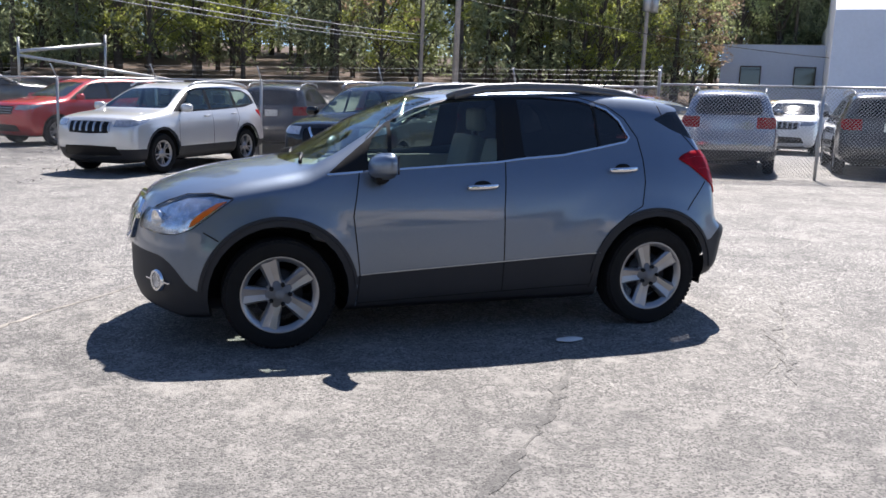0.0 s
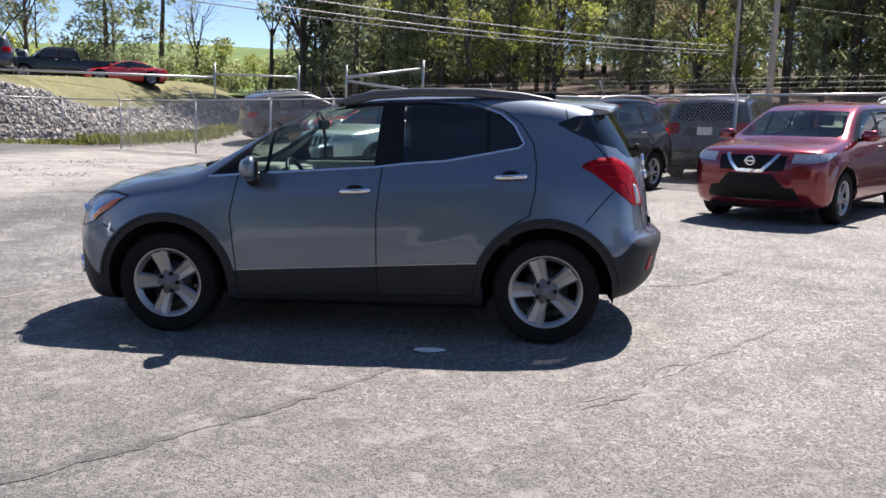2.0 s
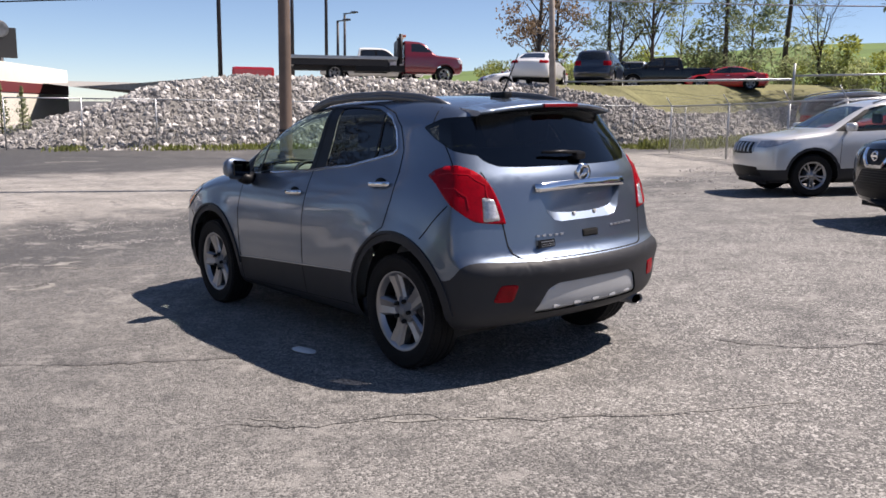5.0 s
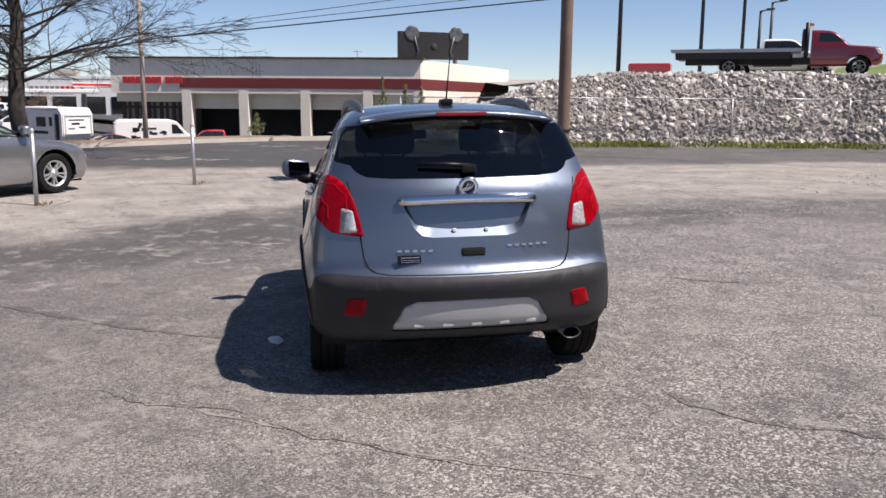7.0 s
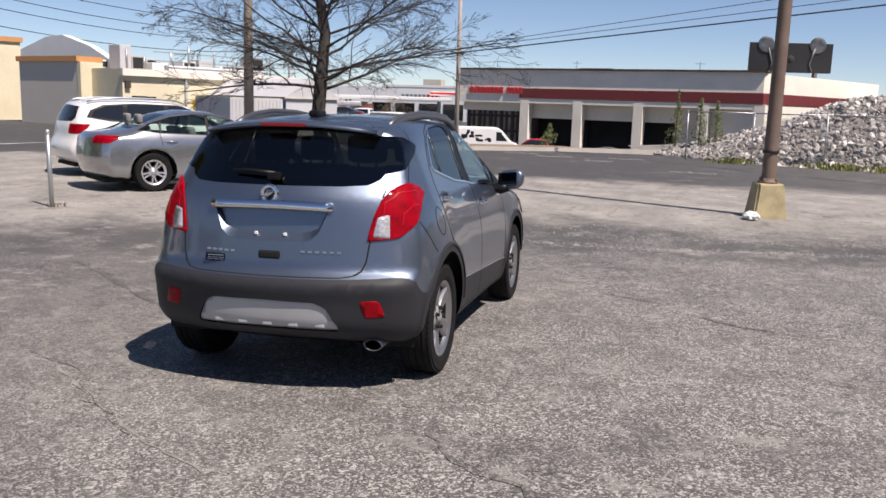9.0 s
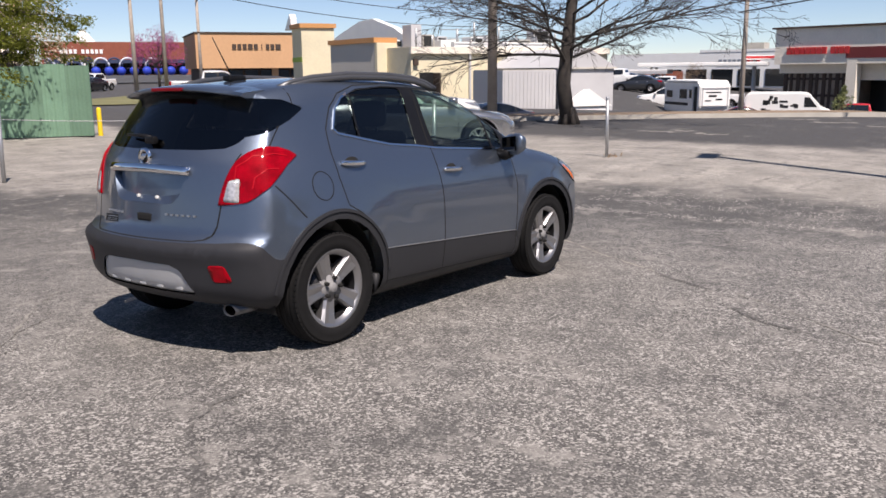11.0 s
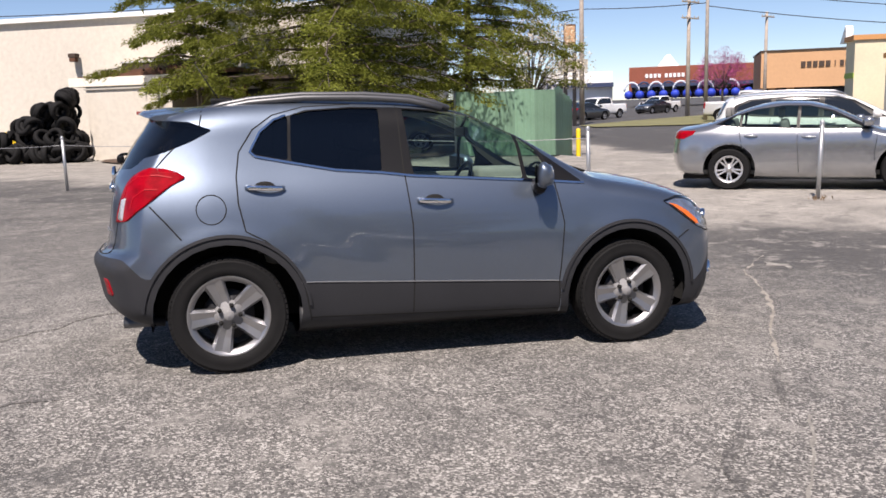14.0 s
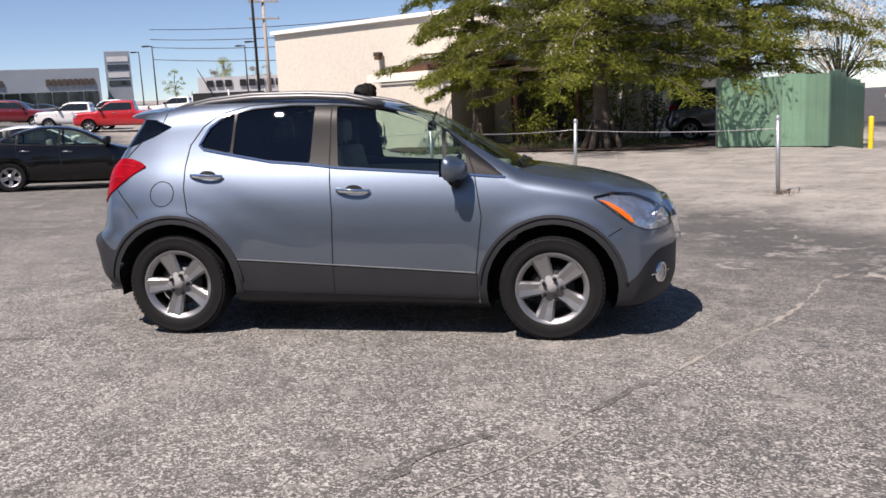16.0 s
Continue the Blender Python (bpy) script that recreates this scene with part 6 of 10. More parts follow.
def cream_building():
    a, b = (11.95, -33.5), (-4.5, -25.2)
    ob = root("block_building", Matrix(), "cream split-face block building with a white roof coping", "building")
    L = math.dist(a, b)
    ux, uy = (b[0] - a[0]) / L, (b[1] - a[1]) / L
    nx, ny = -uy, ux
    if nx * (0 - a[0]) + ny * (0 - a[1]) < 0:
        nx, ny = -nx, -ny
    m = Matrix(((ux, nx, 0, a[0]), (uy, ny, 0, a[1]), (0, 0, 1, 0), (0, 0, 0, 1)))
    def put(name, bm, material, label="", parent=None):
        bmesh.ops.transform(bm, matrix=m, verts=bm.verts)
        bmesh.ops.recalc_face_normals(bm, faces=bm.faces)
        return part(name, bm, material, parent or ob, label)
    w = put("wall", boxm(0, L, -14, -0.05, 0.0, 5.30), M["cream_block"], "cream block wall")
    put("roof_coping", boxm(-0.12, L + 0.1, -14.1, 0.12, 5.30, 5.47), M["white_metal"], "white metal coping")
    # blocks on the face to the lot and on the end
    bb = (a[0] + ux * L, a[1] + uy * L)
    fa = (a[0] - nx * 0.05, a[1] - ny * 0.05)
    fb = (bb[0] - nx * 0.05, bb[1] - ny * 0.05)
    blocks(w, fb, fa, 0.3, 5.28, 0.40, 0.205, M["cream_block"], take=(6.0, 18.4, 2.7))
    # wall lamp
    s = 6.4
    lamp = put("wall_lamp", boxm(s - 0.16, s + 0.16, 0.03, 0.34, 3.85, 4.02, bevel=0.04), M["brown_dark"], "brown wall lamp")
    lens = boxm(s - 0.13, s + 0.13, 0.10, 0.32, 3.70, 3.85, bevel=0.03)
    put("lamp_lens", lens, M["rust"], "", lamp)
    # annex with flat roof and dark loading bay
    put("annex_wall", boxm(8.7, 12.0, 0.05, 3.0, 0.0, 2.62), M["cream_block"], "cream annex wall")
    put("annex_parapet", boxm(8.1, 12.05, 0.0, 3.1, 2.62, 2.93), M["cream_wall"])
    put("parapet_ledge", boxm(8.65, 12.03, 3.0, 3.06, 2.50, 2.56), M["concrete"])
    put("canopy", boxm(9.3, 14.4, 0.9, 2.9, 2.935, 3.08), M["rust"], "rusty steel canopy")
    put("canopy_box", boxm(10.0, 12.6, 1.3, 2.7, 3.08, 3.40, bevel=0.03), M["brown_dark"], "rusted sheet-metal housing")
    put("canopy_lid", boxm(9.95, 12.65, 1.25, 2.75, 3.40, 3.45), M["grey_metal"])
    put("canopy_arm", boxm(8.2, 9.4, 2.6, 2.68, 2.94, 2.99), M["rust"])
    put("bay_roof", boxm(12.05, 17.2, 0.1, 3.0, 2.64, 2.80), M["brown_dark"], "dark flat bay roof")
    for x in (14.6, 17.0):
        put("bay_post", boxm(x, x + 0.14, 2.75, 2.89, 0.0, 2.64), M["rust"])
    put("bay_wall", boxm(12.2, L - 0.1, 0.05, 0.20, 0.0, 2.7), M["grey_wall"], "shaded grey bay wall")
    # no door: a dark sheet deepens the shade under the bay roof
    put("bay_door", boxm(13.0, 16.0, 0.20, 0.28, 0.0, 2.4), M["shade_void"], "dark panel painting the shade inside the bay")
    # clutter on the annex roof
    rnd = random.Random(4)
    for k in range(5):
        x = 9.3 + 0.85 * k
        put("scrap_beam", boxm(x, x + rnd.uniform(0.5, 1.1), 2.3, 2.85, 3.08, 3.14 + rnd.uniform(0, 0.12)), M["rust"])
    return ob


cream_building()


def green_fence():
    ob = root("sheet_metal_fence", Matrix(), "faded green corrugated metal screen fence standing on asphalt", "fence")
    sb = bmesh.new()
    pts = [(k * 0.05, (0.018 if k % 4 in (1, 2) else 0.0)) for k in range(13)]
    rows = [[sb.verts.new((x, y, z)) for x, y in pts] for z in (0.03, 2.0)]
    back = [[sb.verts.new((x, y - 0.012, z)) for x, y in pts] for z in (0.03, 2.0)]
    for k in range(12):
        sb.faces.new((rows[0][k], rows[0][k + 1], rows[1][k + 1], rows[1][k]))
        sb.faces.new((back[0][k + 1], back[0][k], back[1][k], back[1][k + 1]))
        sb.faces.new((rows[1][k], rows[1][k + 1], back[1][k + 1], back[1][k]))
    me = bpy.data.meshes.new("panel")
    sb.to_mesh(me), sb.free()
    me.materials.append(M["green_metal"])
    runs = [((-10.45, -20.9), (-8.45, -17.55)), ((-8.45, -17.55), (-5.9, -19.2))]
    for (a, b), top in zip(runs, (0.10, 0.0)):
        L = math.dist(a, b)
        n = round(L / 0.6)
        for k in range(n):
            x, y = a[0] + (b[0] - a[0]) * k / n, a[1] + (b[1] - a[1]) * k / n
            o = new("panel", me)
            o.parent = ob
            an = math.atan2(b[1] - a[1], b[0] - a[0])
            o.matrix_basis = Matrix.Translation((x, y, ground_at(x, y))) @ Matrix.Rotation(an, 4, "Z") @ Matrix.Diagonal((L / n / 0.6, 1, 0.97 + top * 0.5 + 0.02 * math.sin(k * 1.7), 1))
    for x, y in ((-10.4, -20.95), (-8.45, -17.65), (-5.9, -19.25)):
        pb = bmesh.new()
        tube(pb, [(x, y - 0.06, ground_at(x, y)), (x, y - 0.06, ground_at(x, y) + 2.0)], 0.04, 0.04, 8)
        part("post", pb, M["galv"], ob)
    x, y = -10.62, -20.75
    yb = root("bollard", pose(x, y, ground_at(x, y)), "bright yellow steel bollard beside the green fence", "bollard")
    pb = bmesh.new()
    lathe(pb, [(0.075, -0.1), (0.075, 1.0), (0.065, 1.04), (0.03, 1.06), (0.0001, 1.065)], 16, "z")
    part("pipe", pb, M["yellow_paint"], yb, "", False)


green_fence()


def tire_shop():
    a, b = (-77.5, -18.2), (-70.6, 9.9)
    ob = root("workshop_building", Matrix(), "cream drive-in workshop with a dark red band and open bays", "building")
    z0, z1 = -1.9, 4.45
    K = 1.345  # the plan below is drawn at this scale
    L = math.dist(a, b) / K
    ux, uy = (b[0] - a[0]) / L / K, (b[1] - a[1]) / L / K
    nx, ny = uy, -ux
    m = Matrix(((ux, nx, 0, a[0]), (uy, ny, 0, a[1]), (0, 0, 1, -0.685), (0, 0, 0, 1))) @ Matrix.Diagonal((K, K, K, 1))

    def put(name, bm, material, label="", parent=None):
        bmesh.ops.transform(bm, matrix=m, verts=bm.verts)
        bmesh.ops.recalc_face_normals(bm, faces=bm.faces)
        return part(name, bm, material, parent or ob, label)

    put("fascia", boxm(0, L, -20, 0, 2.0, z1 - 0.12), M["cream_wall"], "cream fascia")
    put("roof_edge", boxm(-0.2, L + 0.2, -20.2, 0.2, z1 - 0.12, z1), M["brown_dark"])
    put("red_band", boxm(4.9, L + 0.04, -14, 0.04, 2.35, 3.05), M["dark_red_band"], "dark red band")
    put("back_wall", boxm(4.9, L, -20, -4, z0, 2.0), M["shade_void"])
    put("end_wall", boxm(L - 0.5, L + 0.01, -20, 0.0, z0, 2.0), M["cream_wall"])
    put("bay_header", boxm(4.9, L, -1.3, -1.0, 0.95, 2.0), M["cream_wall"])
    for x in (5.0, 9.0, 13.3, 17.6, L - 0.45):
        put("pillar", boxm(x, x + 0.65, -0.7, 0.02, z0, 2.35), M["cream_wall"])
    # dark sheets in the bays paint their unlit depth
    for k, x in enumerate((5.65, 9.65, 13.95, 18.25)):
        put("bay_opening", boxm(x, x + 3.3, -3.9, -3.8, z0, 0.95), M["shade_void"])
    # the panes' brightness is a painted reflection, not pale glass
    put("shop_front", boxm(0.3, 4.9, -6, -1.0, z0, 1.6), M["shop_glass"], "shop-front glazing in bronze frames, pale reflections painted in")
    put("shop_wall", boxm(0.0, 5.2, -6, -0.8, 1.4, 2.0), M["cream_wall"])
    for k in range(11):
        x = 0.3 + 0.45 * k
        put("mullion", boxm(x, x + (0.16 if k % 2 else 0.24), -1.0, -0.9, z0, 1.4), M["brown_dark"])
    for z in (-0.15, 0.95):
        put("transom", boxm(0.3, 4.9, -1.0, -0.93, z, z + 0.16), M["brown_dark"])
    # unreadable lettering as plain bars
    x = 0.9
    for k, w in enumerate((0.32, 0.14, 0.30, 0.30, 0.32, 0.30, 0.32, 0.30, 0.0, 0.30, 0.14, 0.30, 0.28)):
        if w:
            put("sign_bar", boxm(x, x + w, 0.0, 0.10, 2.65, 3.1), M["red_sign"])
        x += w + 0.06 if w else 0.22
    put("roof_unit", boxm(7, 9.6, -9, -6.5, z1, z1 + 0.35), M["brown_dark"])
    for x in (6.6, 16.0):
        t = bmesh.new()
        tube(t, [(x, -7, z1), (x, -7, z1 + 0.9)], 0.02, 0.02, 5)
        tube(t, [(x - 0.35, -7, z1 + 0.75), (x + 0.35, -7, z1 + 0.75)], 0.015, 0.015, 5)
        put("aerial", t, M["dark_pole"])
    # side wing running back
    m = Matrix.Translation((b[0], b[1], -0.685)) @ Matrix.Rotation(math.atan2(10.2, -17), 4, "Z") @ Matrix.Diagonal((K, K, K, 1))
    put("wing_wall", boxm(0, 20, 0.0, 6, z0, z1 - 0.15), M["cream_wall"], "cream side wall")
    put("wing_band", boxm(0, 20, -0.04, 0.05, 2.35, 3.05), M["dark_red_band"])
    # billboard with a dark poster
    bo = root("billboard", pose(-92.6, 14.5, -0.45, 0, 0, 100) @ Matrix.Scale(1.345, 4), "black billboard with a chrome machine picture on steel legs", "billboard")
    part("panel", boxm(-3.2, 3.2, -0.15, 0.15, 4.9, 7.2, bevel=0.03), M["board"], bo)
    for sx in (-2.0, 2.0):
        rb = bmesh.new()
        lathe(rb, [(0.0001, -0.2), (0.38, -0.22), (0.60, -0.24), (0.64, -0.2), (0.35, 0.16)], 24, "y", (sx, 0, 7.05))
        part("chrome_ring", rb, M["dark_satin"], bo)
        lb = bmesh.new()
        tube(lb, [(sx, 0, -1.9), (sx, 0, 4.9)], 0.2, 0.2, 8)
        part("leg", lb, M["dark_pole"], bo)
        sb = bmesh.new()
        tube(sb, [(sx * 0.9, -0.2, 6.8), (sx * 0.72, -0.2, 5.6), (sx * 0.85, -0.2, 5.0)], 0.10, 0.05, 6)
        part("chrome_fork", sb, M["dark_satin"], bo)
    gb = bmesh.new()
    lathe(gb, [(0.0001, -0.18), (0.30, -0.17), (0.32, -0.14)], 20, "y", (0, 0, 5.95))
    part("emblem", gb, M["mesh_dark"], bo)


tire_shop()


def simple_building(name, a, b, depth, z0, z1, material, label, parts=(), coping=None):
    """A plain block whose face runs from a to b; parts: (name, s0, s1, out0, out1, z0, z1, material, label)."""
    ob = root(name, Matrix(), label, "building")
    L = math.dist(a, b)
    ux, uy = (b[0] - a[0]) / L, (b[1] - a[1]) / L
    nx, ny = uy, -ux
    if nx * (0 - a[0]) + ny * (0 - a[1]) < 0:
        nx, ny = -nx, -ny
    m = Matrix(((ux, nx, 0, a[0]), (uy, ny, 0, a[1]), (0, 0, 1, 0), (0, 0, 0, 1)))

    def put(nm, bm, mt, lb=""):
        bmesh.ops.transform(bm, matrix=m, verts=bm.verts)
        bmesh.ops.recalc_face_normals(bm, faces=bm.faces)
        return part(nm, bm, mt, ob, lb)

    put("wall", boxm(0, L, -depth, 0, z0, z1), material)
    put("roof", boxm(0.05, L - 0.05, -depth + 0.05, -0.05, z1, z1 + 0.04), M["concrete"])
    if coping:
        put("coping", boxm(-0.12, L + 0.12, -depth - 0.12, 0.12, z1 + 0.002, z1 + 0.28), coping)
    for nm, s0, s1, o0, o1, q0, q1, mt, lb in parts:
        put(nm, boxm(s0, s1, o0, o1, q0, q1), mt, lb)
    return ob, put, L


# pale yellow restaurant with its tower, and the grey side wall
YB, put, L = simple_building("restaurant_building", (-34.2, -33.0), (-32.35, -27.8), 1.3, -0.3, 3.3, M["grey_wall"], "pale yellow restaurant with orange coping and roof machinery", coping=M["orange_cap"])
put("corner_wall", boxm(L, L + 0.3, -1.3, 0.02, -0.3, 3.29), M["yellow_wall"], "pale yellow corner wall")
a2, b2 = (-31.6, -24.6), (-44.0, -19.0)
# the doorway is a flat black panel, its indoor shade put into the colour
Y2, put2, L2 = simple_building("restaurant_wing", a2, b2, 8, -0.3, 2.95, M["yellow_wall"], "long pale yellow kitchen wing with an open dark door", (("fascia", -0.1, 13.6, 0.0, 0.22, 2.62, 2.97, M["cream_wall"], ""), ("doorway", 0.5, 1.35, 0.0, 0.03, -0.3, 1.62, M["board"], "black panel painting the unlit inside of a doorway"), ("door_leaf", 1.35, 1.42, 0.0, 0.75, -0.3, 1.6, M["brown_dark"], "brown door standing open"), ("vent_hood", 0.1, 0.38, 0.02, 0.16, 2.0, 2.35, M["brown_dark"], ""), ("wall_pipe", 3.6, 3.72, 0.02, 0.14, -0.3, 2.6, M["grey_metal"], ""), ("meter_box", 4.1, 4.5, 0.02, 0.2, 0.9, 1.5, M["yellow_paint"], "yellow meter box"), ("side_door", 6.2, 7.1, 0.0, 0.03, -0.3, 1.7, M["brown_dark"], "")))
rnd = random.Random(8)
for k in range(13):
    x = 0.2 + 0.95 * k + rnd.uniform(-0.2, 0.2)
    w, h, y = rnd.uniform(0.5, 1.1), rnd.uniform(0.35, 1.25), -1.2 - rnd.uniform(0, 3)
    put2("roof_unit", boxm(x, x + w, y - 1.1, y, 3.0, 3.0 + h, bevel=0.03), M[("white_metal", "grey_metal", "concrete")[k % 3]])
    if k % 2 == 0:
        put2("unit_grille", boxm(x + 0.08, x + w - 0.08, y, y + 0.03, 3.1, 2.92 + h), M["mesh_dark"])
for k in range(9):
    x, h = 0.6 + 1.4 * k + rnd.uniform(-0.3, 0.3), rnd.uniform(0.5, 1.5)
    vb = bmesh.new()
    tube(vb, [(x, -0.9, 2.98), (x, -0.9, 3.0 + h)], 0.06, 0.06, 6)
    put2("vent_pipe", vb, M["galv"])
put2("duct", boxm(3.0, 9.5, -0.9, -0.5, 3.0, 3.28), M["white_metal"])
for z in (3.45, 3.9):
    put2("guard_rail", boxm(2.0, 12.5, -0.32, -0.28, z, z + 0.04), M["galv"])
TW, put, L = simple_building("restaurant_tower", (-36.0, -38.2), (-34.9, -36.2), 2.2, -0.3, 4.5, M["yellow_wall"], "pale yellow entrance tower with a lime stripe", (("stripe", 0, 2.3, 0.0, 0.05, 2.35, 2.65, M["green_line"], ""), ("base", 0, 2.28, 0.0, 0.06, -0.3, 0.8, M["grey_wall"], "")), coping=M["orange_cap"])
gb = bmesh.new()
p0 = [gb.verts.new(q) for q in ((0, 0.06, 4.5), (-1.6, 0.06, 4.5), (-0.25, 0.06, 5.5), (0, 0.06, 5.2))]
gb.faces.new(p0)
r_ = bmesh.ops.extrude_face_region(gb, geom=gb.faces[:])
bmesh.ops.translate(gb, vec=(0, -0.4, 0), verts=[v for v in r_["geom"] if isinstance(v, bmesh.types.BMVert)])
put("tower_gable", gb, M["white_metal"])
WG, put, L = simple_building("white_gabled_building", (-44.5, -43.0), (-40.0, -31.5), 12, 0, 3.6, M["white_metal"], "white building with a low gabled parapet behind the restaurant")
gb = bmesh.new()
gb.faces.new([gb.verts.new(q) for q in ((-1.0, 0.05, 3.6), (13.0, 0.05, 3.6), (10.5, 0.05, 4.6), (7.4, 0.05, 5.35), (5.4, 0.05, 5.25), (2.2, 0.05, 4.5))])
r_ = bmesh.ops.extrude_face_region(gb, geom=gb.faces[:])
bmesh.ops.translate(gb, vec=(0, -0.5, 0), verts=[v for v in r_["geom"] if isinstance(v, bmesh.types.BMVert)])
put("gable", gb, M["white_metal"])

# tan office with dark ground floor
LAW, put, L = simple_building("tan_office_building", (-54.6, -71.6), (-66.5, -64.2), 12, 0.2, 5.9, M["brown_dark"], "orange-tan office building over a dark glazed ground floor")
put("fascia", boxm(-0.6, L + 0.3, -12, 0.9, 2.2, 5.85), M["tan_wall"], "orange-tan stucco fascia")
put("fascia_cap", boxm(-0.7, L + 0.4, -12, 1.0, 5.85, 6.0), M["brown_dark"])
for x in (0.2, 2.0, 7.5, 11.5):
    put("pier", boxm(x, x + 0.7, 0.0, 0.3, 0.2, 2.2), M["tan_wall"])
for k in range(5):
    put("window", boxm(2.9 + 1.7 * k, 4.3 + 1.7 * k, 0.0, 0.08, 0.5, 2.0), M["far_glass"])
x = 3.2
for w in (0.42, 0.42, 0.42, 0.5, 0.42, 0.0, 0.08, 0.0, 0.36, 0.42, 0.55):
    if w:
        put("sign_bar", boxm(x, x + w, 0.9, 1.0, 4.2, 4.75), M["brown_dark"])
    x += (w or 0.12) + 0.14
RB, put, L = simple_building("brick_store", (-74.6, -140.4), (-96, -127.5), 18, 1.5, 7.3, M["brick_wall"], "red brick store with white lettering bars and blue awnings")
put("awning", boxm(0.5, L - 1, 0.0, 2.6, 3.6, 4.2), M["awning"], "dark blue awning")
put("shop_front", boxm(0.5, L - 1, 0.0, 0.06, 1.6, 3.6), M["far_glass"])
for k in range(9):
    put("sign_bar", boxm(3.0 + 0.75 * k + (0.5 if k > 3 else 0), 3.5 + 0.75 * k + (0.5 if k > 3 else 0), 0.0, 0.12, 5.3, 6.0), M["white_metal"])
tb = bmesh.new()
bmesh.ops.create_cone(tb, cap_ends=True, segments=4, radius1=2.2, radius2=0.3, depth=2.4, matrix=Matrix.Translation((7, -4, 8.4)))
put("roof_turret", tb, M["white_metal"], "white pyramid turret")
for k in range(12):
    sb = bmesh.new()
    bmesh.ops.create_uvsphere(sb, u_segments=12, v_segments=8, radius=0.75, matrix=Matrix.Translation((0.5 + 2.0 * k, 9 + (k % 3), 2.2)))
    put("blue_barrel", sb, M["blue"])
for k in range(9):
    hb_ = bmesh.new()
    tube(hb_, [(1.0 + 2.1 * k + 1.3 * math.cos(a), 8.0, 2.9 + 1.5 * math.sin(a)) for a in np.linspace(0, math.pi, 9)], 0.16, 0.16, 6)
    put("cart_hoop", hb_, M["awning" if k % 2 else "pale_grey_metal"])
SP2, put, L = simple_building("far_bank_building", (-62, -150), (-74, -146), 14, 1.5, 7.0, M["white_metal"], "pale far building with stepped roof and awning")
put("upper_storey", boxm(3, 8, -10, -1, 7.05, 9.5), M["concrete"])
put("awning", boxm(0, L, 0, 1.5, 4.0, 4.8), M["awning"])
ST, put, L = simple_building("strip_mall", (-123, -56), (-120, -22), 20, -1, 4.0, M["white_metal"], "long white strip mall across the road")
for k in range(8):
    put("shop_window", boxm(1 + 4 * k, 4.2 + 4 * k, 0.0, 0.1, -0.8, 1.6), M["far_glass"])
for k in range(9):
    put("sign_bar", boxm(18 + 0.7 * k, 18.5 + 0.7 * k, 0.0, 0.15, 2.4, 3.0), M["red_sign"] if k in (6, 7, 8) else M["slate_metal"])
put("parapet", boxm(15, 30, -2, 0.05, 4.05, 4.4), M["white_metal"])
put("roof_unit", boxm(20, 23, -6, -4, 4.04, 5.4), M["concrete"])

# flat canopies on posts over the lower lot
for x, y, yaw, w, d, z, band_mat in ((-86.5, -28.0, 104, 13.0, 6.0, 1.9, "white_metal"), (-92.0, -20.5, 104, 9.0, 5.0, 2.6, "red_sign"), (-84.0, -34.5, 104, 7.0, 5.0, 1.2, "grey_metal")):
    CN = root("lot_canopy", pose(x, y, 0, 0, 0, yaw), "flat white canopy on thin posts over the lower lot", "canopy", "canopies on the lower lot")
    part("roof_slab", boxm(-w / 2, w / 2, -d / 2, d / 2, z, z + 0.45, bevel=0.03), M["white_metal"], CN)
    part("fascia_band", boxm(-w / 2 - 0.02, w / 2 + 0.02, -d / 2 - 0.03, d / 2 + 0.03, z + 0.12, z + 0.36), M[band_mat], CN)
    for px, py in ((-w * 0.4, -d * 0.3), (w * 0.4, -d * 0.3), (-w * 0.4, d * 0.3), (w * 0.4, d * 0.3)):
        part("post", boxm(px - 0.12, px + 0.12, py - 0.12, py + 0.12, ground_at(x, y) - 0.4, z), M["grey_metal"], CN)

# storage sheds behind the bare tree; grey paints the shade on the two taller ones
S1, put, L = simple_building("storage_container", (-29.6, -17.5), (-32.25, -16.1), 3.0, -0.9, 1.68, M["grey_metal"], "flat-topped storage container behind the kerb, its shaded side painted as grey")
for k in range(14):
    put("corrugation", boxm(0.1 + 0.21 * k, 0.19 + 0.21 * k, 0, 0.025, -0.8, 1.6), M["grey_metal"])
for nm, a, b, z1, zt, d, lb in (("metal_shed", (-32.4, -16.0), (-35.1, -14.4), 1.75, 2.75, 8, "large gabled metal shed behind the kerb, its shaded front painted as grey"), ("low_white_shed", (-31.9, -15.2), (-33.9, -14.0), -0.1, 0.75, 0.5, "low white gabled shelter before the large shed")):
    S1, put, L = simple_building(nm, a, b, d, -0.9, z1, M["grey_metal"] if d > 1 else M["white_metal"], lb)
    gb = bmesh.new()
    gb.faces.new([gb.verts.new(q) for q in ((-0.12, 0.08, z1 + 0.05), (L + 0.12, 0.08, z1 + 0.05), (L / 2, 0.08, zt))])
    r_ = bmesh.ops.extrude_face_region(gb, geom=gb.faces[:])
    bmesh.ops.translate(gb, vec=(0, -d - 0.1, 0), verts=[v for v in r_["geom"] if isinstance(v, bmesh.types.BMVert)])
    put("gable_roof", gb, M["grey_metal"] if d > 1 else M["white_metal"])
    if d > 1:
        put("eaves_trim", boxm(-0.14, L + 0.14, 0.08, 0.12, z1 - 0.02, z1 + 0.05), M["grey_wall"])

